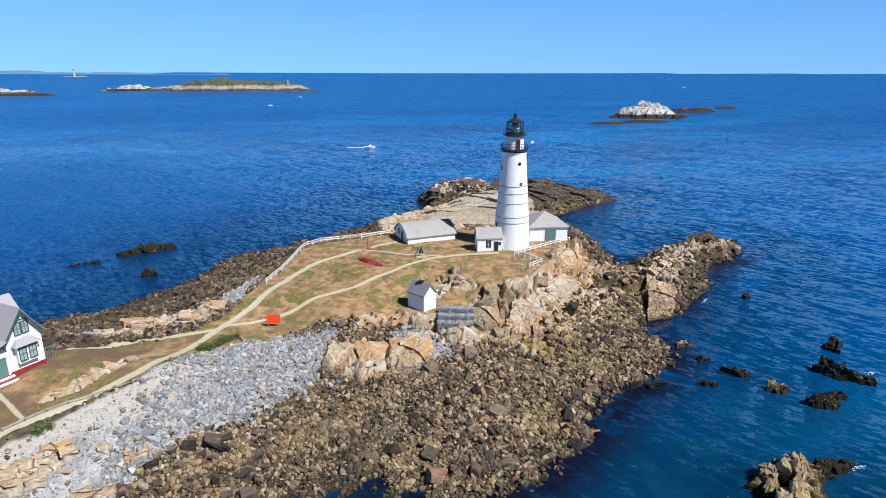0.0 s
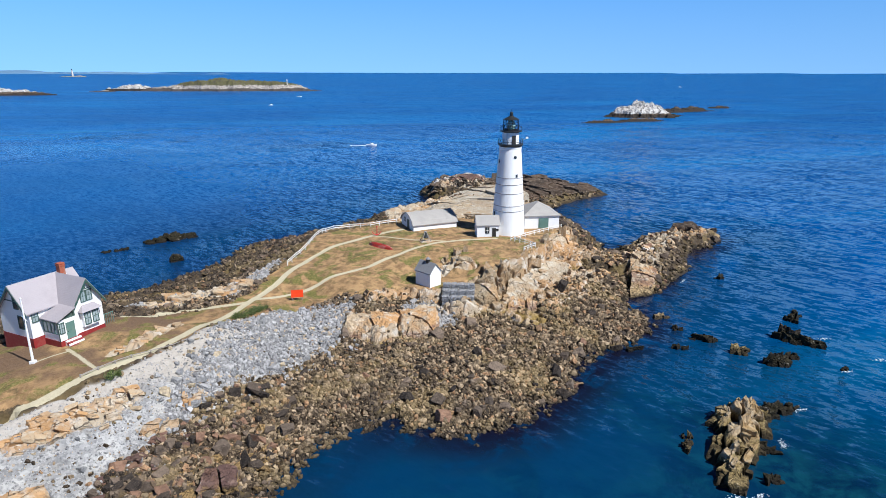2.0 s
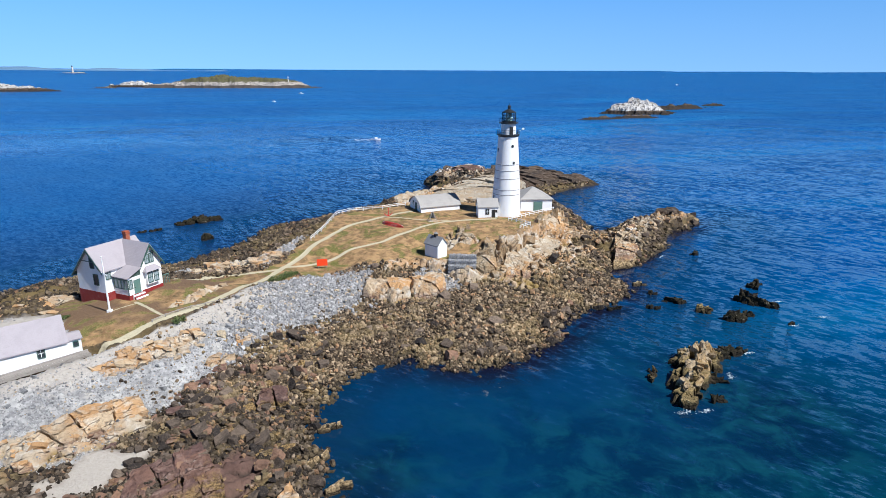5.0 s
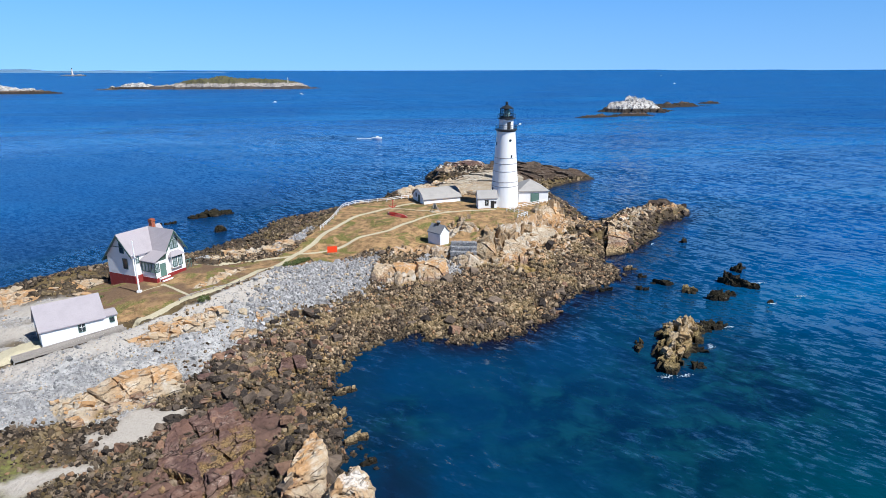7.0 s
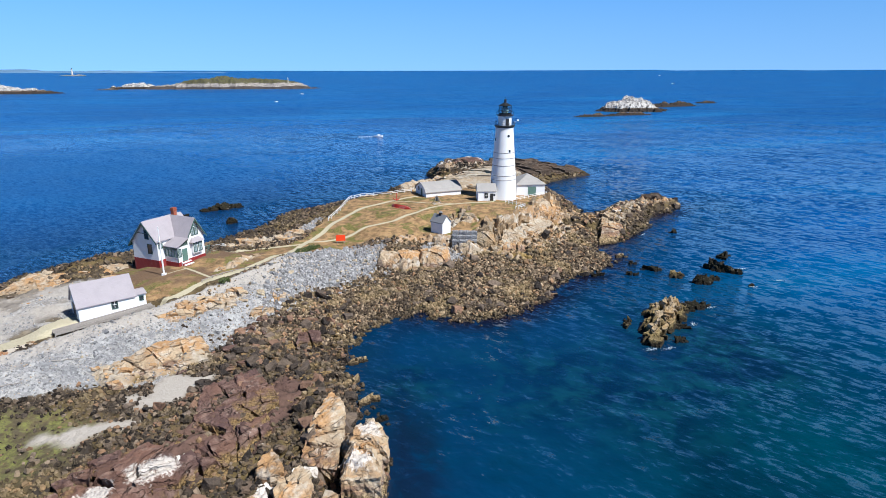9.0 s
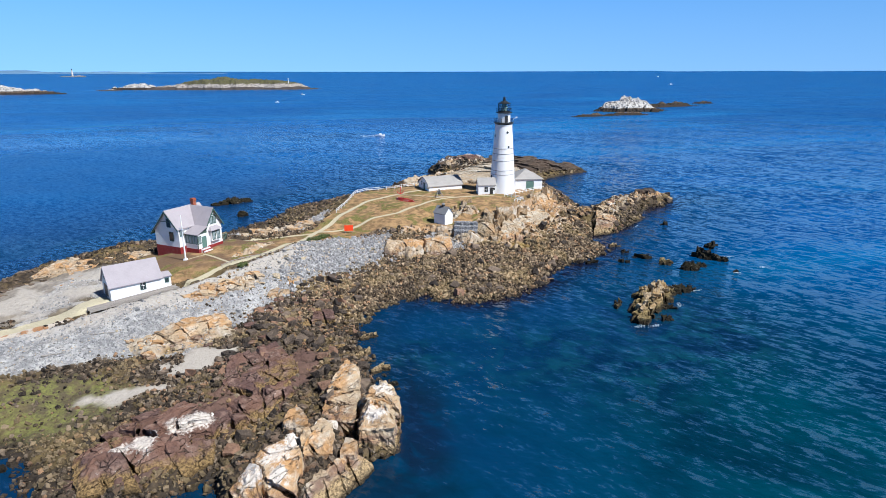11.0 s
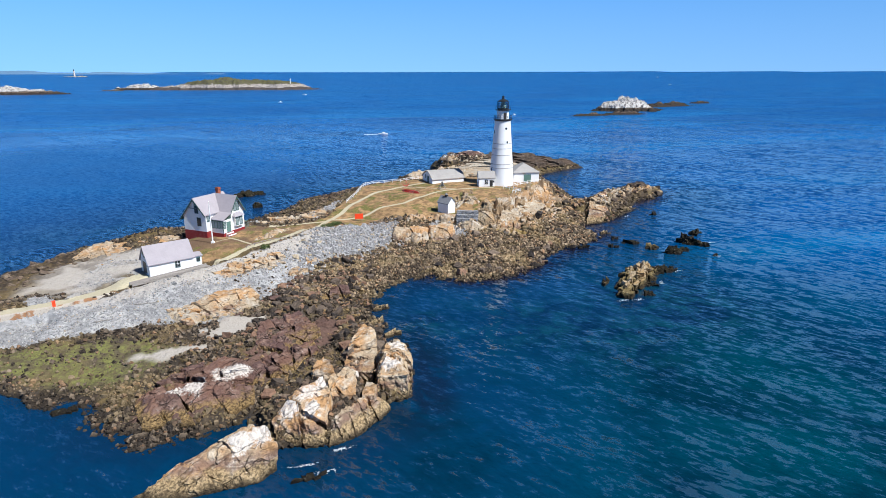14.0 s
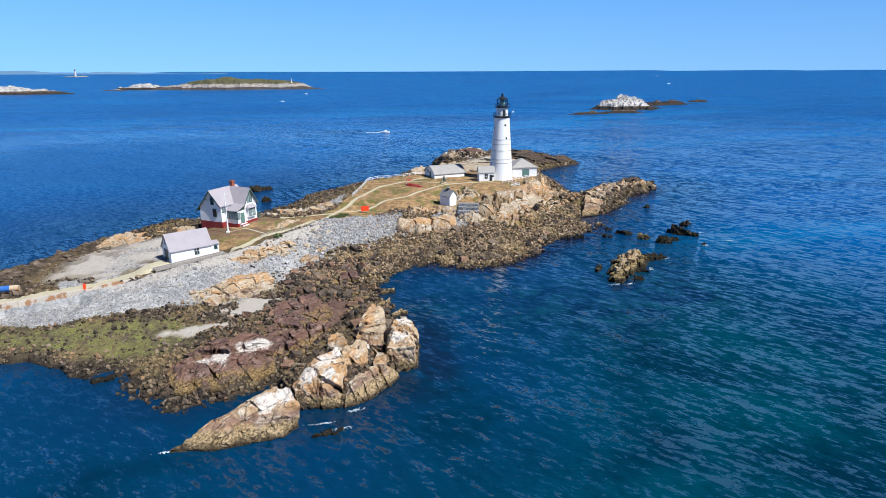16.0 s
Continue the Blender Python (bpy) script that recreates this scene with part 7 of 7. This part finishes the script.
def boardwalk():
    """A raised walk of planks past the barn, with a kerb rail on each side."""
    a, b = Vector((-79.9, -83.4, 5.0)), Vector((-69.0, -73.6, 5.4))
    d = b - a
    L = d.length
    T = thing("boardwalk", Matrix.Translation(a) @ d.to_track_quat("X", "Z").to_matrix().to_4x4(), "weathered grey plank walk on short posts beside the barn", "boardwalk")
    n = int(L / 0.3)
    bm = bmesh.new()
    box(bm, 0, 0.27, -0.85, 0.85, -0.03, 0.03)
    plank = part("plank", bm, WOOD, T)
    for k in range(1, n):
        p = new("plank", plank.data)
        p.parent = T
        p.location = (k * L / n, 0, 0.012 * math.sin(k * 1.7))
    for y in (-0.8, 0.8):
        boxed("kerb", (0, L, y - 0.06, y + 0.06, 0.05, 0.2), WOOD, T)
        boxed("joist", (0, L, y - 0.05, y + 0.05, -0.26, -0.04), WOOD, T)
    for k in range(7):
        for y in (-0.8, 0.8):
            boxed("post", (k * L / 6 - 0.08, k * L / 6 + 0.08, y - 0.08, y + 0.08, -2.2, -0.27), WOOD, T)


boardwalk()


def rusted_concrete():
    m = Mat("rust_stained_concrete", 0.9)
    where = m.n("ShaderNodeNewGeometry").outputs["Position"]
    big, mid, fine = m.noise(0.35, 4, vec=where), m.noise(0.5, 5, vec=where), m.noise(5, 5, vec=where)
    c = m.mix(big, (0.42, 0.38, 0.33), (0.58, 0.50, 0.40))
    c = m.mix(m.math("MULTIPLY", m.ramp(mid, 0.53, 0.62), 0.85), c, m.mix(fine, (0.24, 0.09, 0.03), (0.42, 0.20, 0.07)))
    c = m.mix(m.math("MULTIPLY", m.ramp(fine, 0.55, 0.7), 0.5), c, (0.12, 0.09, 0.07))
    m.colour(c).bump(fine, 0.05, 0.8)
    return m.m


RUSTED = rusted_concrete()


def seawall():
    """A stained concrete wall along the track, in blocks."""
    line = [(-140, -108), (-112, -103.5), (-99.5, -99.3), (-95.7, -96.2), (-88.9, -92.4), (-84.5, -88.5), (-81.5, -85)]
    T = thing("seawall", pose(-98, -100.5, 3.4), "low rust-stained concrete sea wall along the track", "wall", kind="structure")
    inv = T.matrix_world.inverted()
    for (x0, y0), (x1, y1) in zip(line, line[1:]):
        n = max(1, round(math.hypot(x1 - x0, y1 - y0) / 3.2))
        for k in range(n):
            a = Vector((x0 + (x1 - x0) * k / n, y0 + (y1 - y0) * k / n, 0))
            b = Vector((x0 + (x1 - x0) * (k + 1) / n, y0 + (y1 - y0) * (k + 1) / n, 0))
            bm = bmesh.new()
            h = (b - a).length / 2 - 0.03
            box(bm, -h, h, -0.45, 0.45, 1.6, 4.35 + 0.06 * math.sin(3.1 * k + x0))
            bmesh.ops.bevel(bm, geom=bm.edges[:], offset=0.06, segments=2, affect="EDGES")
            p = part("block", bm, RUSTED, T)
            p.matrix_local = inv @ Matrix.Translation((a + b) / 2) @ (b - a).to_track_quat("X", "Z").to_matrix().to_4x4()


seawall()


def crate():
    T = thing("crate", pose(-88.9, -92.2, 4.68, 0, 0, 30), "small orange-red box on the sea wall", "box")
    boxed("body", (-0.25, 0.25, -0.22, 0.22, -0.35, 0.55), ORANGE, T, bevel=0.03)
    boxed("lid", (-0.28, 0.28, -0.25, 0.25, 0.554, 0.62), ORANGE, T, bevel=0.02)


crate()


def tank():
    z = float(level(-102.0, -92.6))
    T = thing("tank", pose(-102.0, -92.6, z, 0, 0, 12), "tan cylindrical tank with a blue band on cradles", "tank")
    bm = bmesh.new()
    rod(bm, (-3.0, 0, 0.85), (1.6, 0, 0.85), 0.55, seg=24)
    part("shell", bm, CONCRETE, T)
    bm = bmesh.new()
    rod(bm, (-2.2, 0, 0.85), (0.2, 0, 0.85), 0.57, seg=24)
    part("band", bm, BLUE, T)
    for x in (-2.2, 0.8):
        boxed("cradle", (x - 0.15, x + 0.15, -0.6, 0.6, -0.3, 0.6), WOOD, T)


tank()


# ---------- shrubs ----------
def leaf_mat():
    m = Mat("shrub_leaf", 0.6)
    m.colour(m.mix(m.island(), (0.035, 0.06, 0.015), (0.13, 0.16, 0.04)))
    return m.m


LEAF = leaf_mat()


def shrub(x, y, a, b, turn, high, count, seed, label):
    r = np.random.default_rng(seed)
    z0 = float(level(x, y))
    T = thing("shrub", pose(x, y, z0, 0, 0, turn), label, "shrub", "shrubs by the path")
    bm = bmesh.new()
    for k in range(9):
        px, py = r.uniform(-0.7, 0.7) * a, r.uniform(-0.7, 0.7) * b
        rod(bm, (px * 0.6, py * 0.6, -0.1), (px, py, high * r.uniform(0.5, 0.85)), 0.04, 0.015, 5)
    part("stem", bm, WOOD, T)
    verts, faces = [], []
    clumps = [(r.uniform(-1, 1) * a, r.uniform(-1, 1) * b, r.uniform(0.3, 0.75)) for _ in range(14)]
    for k in range(count):
        cx, cy, cr = clumps[r.integers(14)]
        d = r.normal(size=3)
        d /= np.linalg.norm(d)
        q = cr * r.random() ** 0.4
        c = np.array([cx, cy, 0.05 + cr * 0.5]) + d * q * np.array([1, 1, high * 0.8])
        c[2] = max(c[2], 0.02)
        u = r.normal(size=3)
        u /= np.linalg.norm(u)
        w = np.cross(u, r.normal(size=3))
        w /= np.linalg.norm(w)
        s = r.uniform(0.06, 0.13)
        n0 = len(verts)
        verts += [c - u * s, c + w * s * 0.5, c + u * s, c - w * s * 0.5]
        faces.append((n0, n0 + 1, n0 + 2, n0 + 3))
    ob = new("leaves", mesh_from("leaves", np.array(verts), np.array(faces), LEAF))
    ob.parent = T
    tagged(ob, kind="stuff")


shrub(-48.9, -42.0, 2.6, 0.9, 55, 1.2, 3200, 1, "dense dark green shrub at the path's edge")
shrub(-47.2, -40.0, 1.0, 0.6, 55, 0.8, 1200, 4, "small green shrub at the path's edge")
shrub(-59.3, -65.6, 0.9, 0.5, 50, 0.8, 1200, 2, "small yellow-green shrub among rocks by the path")
shrub(-78.5, -62.5, 0.7, 0.5, 50, 0.5, 700, 3, "low green shrub on the lawn")


# ---------- driftwood ----------
def driftwood():
    for x, y, turn, L in ((-52.3, -62.4, 40, 4.5), (-50.4, -60.8, 15, 2.2), (-74.5, -90.5, 12, 3.6), (-69, -82.5, 60, 2.4), (-79, -96, 20, 2.8)):
        z = float(level(x, y)) + 0.16
        bm = bmesh.new()
        pts = [Vector((L * (k / 6 - 0.5), 0.12 * math.sin(k * 1.9 + x), 0.04 * math.cos(k * 2.3))) for k in range(7)]
        for k in range(6):
            rod(bm, pts[k], pts[k + 1], 0.11 - 0.011 * k, 0.11 - 0.011 * (k + 1), 7)
        ob = part("driftwood", bm, WOOD)
        ob.matrix_world = pose(x, y, z, 0, 0, turn)
        tagged(ob, "bleached driftwood log on the grey stones", "log", "driftwood on the beach")


driftwood()


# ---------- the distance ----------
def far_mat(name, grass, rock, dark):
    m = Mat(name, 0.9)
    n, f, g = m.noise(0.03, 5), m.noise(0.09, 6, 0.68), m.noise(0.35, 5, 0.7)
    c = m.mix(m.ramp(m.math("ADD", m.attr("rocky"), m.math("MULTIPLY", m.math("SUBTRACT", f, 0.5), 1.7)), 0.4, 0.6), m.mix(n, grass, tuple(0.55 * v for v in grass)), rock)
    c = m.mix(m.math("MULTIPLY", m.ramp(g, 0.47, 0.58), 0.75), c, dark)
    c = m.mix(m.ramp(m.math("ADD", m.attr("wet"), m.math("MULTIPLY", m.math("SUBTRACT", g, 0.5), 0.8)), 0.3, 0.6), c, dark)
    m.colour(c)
    return m.m


def isle(name, cx, cy, a, b, turn, high, seed, material, label, base=0.0, cap=0.55, cells=60, foot=0.2, skyline=None):
    """skyline: heights from one end to the other, for an island with a flat back and steep sides."""
    s = np.linspace(-1.25, 1.25, cells + 1)
    u, v = np.meshgrid(np.linspace(-1.25, 1.25, 2 * cells + 1) * a, s * b)
    c, t = math.cos(radians(turn)), math.sin(radians(turn))
    x, y = cx + c * u - t * v, cy + t * u + c * v
    r = np.hypot(u / a, v / b) + 0.4 * fbm(x, y, a * 0.5, 5, seed, 0.6)
    z = high * np.clip(1 - np.maximum(r, 0) ** 2.2, -0.4, 1) * (0.8 + 0.9 * fbm(x, y, a * 0.35, 4, seed + 5))
    if skyline:
        tall = np.interp(u / a, np.linspace(-1, 1, len(skyline)), skyline)
        z = high * tall * (1.25 * smooth01(1.05 - r, 0.0, 0.42) - 0.25) * (1 + 0.45 * fbm(x, y, a * 0.2, 5, seed + 5, 0.6))
    big, crack = facets(x, y, a * 0.09 + 1, seed + 9)
    z = z + (0.5 if skyline else 1.0) * np.clip(1.1 - r, 0, 0.5) * high * (0.22 * big - 0.2 * np.exp(-crack * 6))
    rocky = smooth01(-z, -cap * high, -0.3 * high) if cap < 1 else np.ones(x.shape)
    me = grid_mesh(name, x, y, z + base, z > -0.06 * high, material, [("rocky", rocky), ("wet", smooth01(-z + 0.12 * high * fbm(x, y, a * 0.1, 2, seed + 2), -foot * high - 0.08 * high, -foot * high))], False)
    return tagged(new(name, me), label, "island")


ISLE = far_mat("far_island", (0.12, 0.115, 0.05), (0.36, 0.32, 0.28), (0.065, 0.055, 0.05))
LIMED = far_mat("limed_rock", (0.62, 0.59, 0.55), (0.11, 0.08, 0.06), (0.035, 0.028, 0.023))
isle("far_island", -440, 1310, 196, 60, 3, 22, 301, ISLE, "low grassy island with pale cliffs far across the water", 0.0, 0.85, 110, 0.22,
     (0.25, 0.3, 0.34, 0.62, 0.8, 0.92, 1.0, 0.92, 0.8, 0.8, 0.68, 0.62, 0.4, 0.18))
isle("far_skerry", -650, 1290, 56, 14, 8, 11, 302, LIMED, "low pale rock ledge beside the far island", 0.0, 0.6, 60, 0.35)
isle("far_skerry", -690, 1230, 26, 8, 0, 3.6, 303, ISLE, "small dark rock ledge far across the water", 0.1, 1.5, 30, 0.5)
isle("far_ledge", -775, 1035, 95, 24, 5, 15, 304, LIMED, "bird-whitened rock ledge far across the water", 0.0, 0.5)
isle("rock_islet", 206, 484, 42, 26, 15, 8.5, 305, LIMED, "bird-whitened rocky islet with dark weedy edges", 0.0, 0.6, 110, 0.3, (0.15, 0.5, 0.85, 1.0, 0.9, 1.0, 0.8, 0.6, 0.4, 0.25))
isle("rock_islet", 228, 535, 30, 14, 20, 11, 312, LIMED, "pale humped rock behind the islet", 0.0, 0.5, 70, 0.35, (0.3, 0.7, 0.9, 1.0, 0.75, 0.6, 0.45, 0.3))
isle("rock_islet", 276, 560, 52, 12, 22, 6.5, 306, LIMED, "low dark ledge behind the rocky islet", 0.0, 1.5, 50, 0.6)
isle("rock_islet", 142, 408, 20, 6, 12, 2.6, 307, LIMED, "low dark ledge before the rocky islet", 0.0, 1.5, 40, 0.6)
isle("rock_islet", 184, 424, 26, 7, 12, 3.0, 308, LIMED, "low dark ledge before the rocky islet", 0.0, 1.5, 40, 0.6)
isle("rock_islet", 352, 625, 15, 6, 10, 2.6, 309, LIMED, "small dark ledge far out in the water", 0.0, 1.5, 30, 0.7)
# the blue of distance haze is put into this shore's base colours
isle("far_shore", -2600, 3750, 1500, 160, 8, 30, 310, far_mat("haze_painted_shore", (0.10, 0.19, 0.30), (0.11, 0.20, 0.31), (0.10, 0.18, 0.29)), "faint blue shore along the horizon", 16, 1.5, 40)


def far_tower(x, y, z, high, label):
    T = thing("far_lighthouse", pose(x, y, z), label, "lighthouse")
    bm = bmesh.new()
    lathe(bm, [(0, -3), (high * 0.14, -3), (high * 0.10, high * 0.8), (high * 0.12, high * 0.82), (0, high * 0.82)], 20)
    part("tower", bm, painted("far_granite", (0.55, 0.53, 0.5), 0.8, 0.2), T)
    bm = bmesh.new()
    lathe(bm, [(high * 0.07, high * 0.82), (high * 0.07, high * 0.93), (0, high)], 12)
    part("lantern", bm, BLACK, T)


far_tower(-1671, 2978, 16, 34, "grey stone lighthouse on a ledge far off")
isle("far_skerry", -1671, 2978, 70, 25, 0, 6, 311, ISLE, "dark ledge under the far lighthouse", 13.2, 1.5)
T = thing("beacon_mast", pose(-314, 1302, 5), "thin white beacon mast on the far island", "mast")
bm = bmesh.new()
rod(bm, (0, 0, -6), (0, 0, 17), 1.1, 0.7, 10)
part("mast", bm, WHITE, T)
bm = bmesh.new()
lathe(bm, [(1.4, 17), (1.4, 18.5), (0, 20)], 10)
part("lamp", bm, WHITE, T)


# ---------- boats ----------
def boat(x, y, turn, L, label, z=0.0, wake=False):
    T = thing("motor_boat", pose(x, y, z, 0, 0, turn), label, "boat", "boats out at sea")
    bm = bmesh.new()
    rings = []
    for i in range(9):
        s = i / 8
        w = 0.17 * L * (1 - max(0, s - 0.45) ** 2 * 3.2)
        h = 0.09 * L + 0.05 * L * s * s
        rings.append([bm.verts.new(p) for p in ((L * (s - 0.5), -w, h), (L * (s - 0.5), -w * 0.75, -0.05), (L * (s - 0.5), w * 0.75, -0.05), (L * (s - 0.5), w, h))])
    for a, b in zip(rings, rings[1:]):
        for j in range(3):
            bm.faces.new((a[j], a[j + 1], b[j + 1], b[j]))
        bm.faces.new((a[3], a[0], b[0], b[3]))
    bm.faces.new(rings[0])
    bm.faces.new(rings[-1][::-1])
    part("hull", bm, WHITE, T)
    boxed("cabin", (-0.08 * L, 0.2 * L, -0.1 * L, 0.1 * L, 0.1 * L, 0.24 * L), WHITE, T, bevel=0.02 * L)
    boxed("windscreen", (0.2 * L, 0.215 * L, -0.085 * L, 0.085 * L, 0.16 * L, 0.215 * L), GLASS, T)
    if wake:
        bm = bmesh.new()
        r = random.Random(5)
        for k in range(140):
            s = r.random() ** 1.6
            px, py = -0.45 * L - s * 1.6 * L, r.uniform(-1, 1) * (0.12 + 0.25 * s) * L
            q = r.uniform(0.1, 0.35) * (1.1 - 0.6 * s)
            bmesh.ops.create_icosphere(bm, subdivisions=1, radius=q, matrix=pose(px, py, 0.02) @ Matrix.Diagonal((1.6, 1, 0.35, 1)))
        tagged(part("foam", bm, FOAM, T, "white churned foam behind the boat"), kind="stuff")


def foam_mat():
    m = Mat("sea_foam", 0.7)
    m.colour(m.mix(m.noise(3), (0.42, 0.50, 0.55), (0.72, 0.75, 0.76)))
    return m.m


FOAM = foam_mat()
boat(-49, 240, 0, 6.5, "white motor boat under way with a foaming wake", wake=True)
boat(-213, 694, 20, 6, "small white boat lying on calm water")
boat(-225, 961, -10, 9, "small white boat lying on calm water")
boat(705, 1592, 5, 14, "white boat far out at sea")
boat(1100, 2700, 0, 26, "white ferry far out at sea", 5.5)
boat(-1110, 2500, 0, 16, "white boat far out at sea", 5.0)


# ---------- foam where the sea meets the rocks ----------
def foam(x, y, a, b, turn, n, seed):
    r = random.Random(seed)
    bm = bmesh.new()
    for _ in range(n):
        u, v = r.gauss(0, 0.5) * a, r.gauss(0, 0.5) * b
        q = r.uniform(0.02, 0.055)
        bmesh.ops.create_icosphere(bm, subdivisions=1, radius=q, matrix=pose(u, v, 0.03) @ Matrix.Diagonal((1.8, 1.1, 0.3, 1)))
    ob = part("foam", bm, FOAM)
    ob.matrix_world = pose(x, y, 0, 0, 0, turn)
    tagged(ob, "white foam washing round the rocks", "foam", kind="stuff")


for k, (x, y, a, b, turn) in enumerate(((30.2, -66.2, 1.4, 0.5, 20), (12.6, -83.2, 1.2, 0.5, 20), (15.6, -83.0, 1.0, 0.4, 20), (23.6, -73.6, 1.2, 0.5, 60), (44.2, -55.6, 0.8, 0.3, 10), (-57.8, -137.3, 1.0, 0.3, 10), (-40.5, -132.2, 1.6, 0.25, 10),
                                        (-37.8, -133.4, 1.4, 0.4, 10), (-36.5, -129.2, 1.2, 0.4, 20), (48, -44, 1.2, 0.4, 0), (52, -52, 1.0, 0.4, 0), (36.6, -13.5, 1.4, 0.3, 50))):
    foam(x, y, a, b, turn, 60, 50 + k)
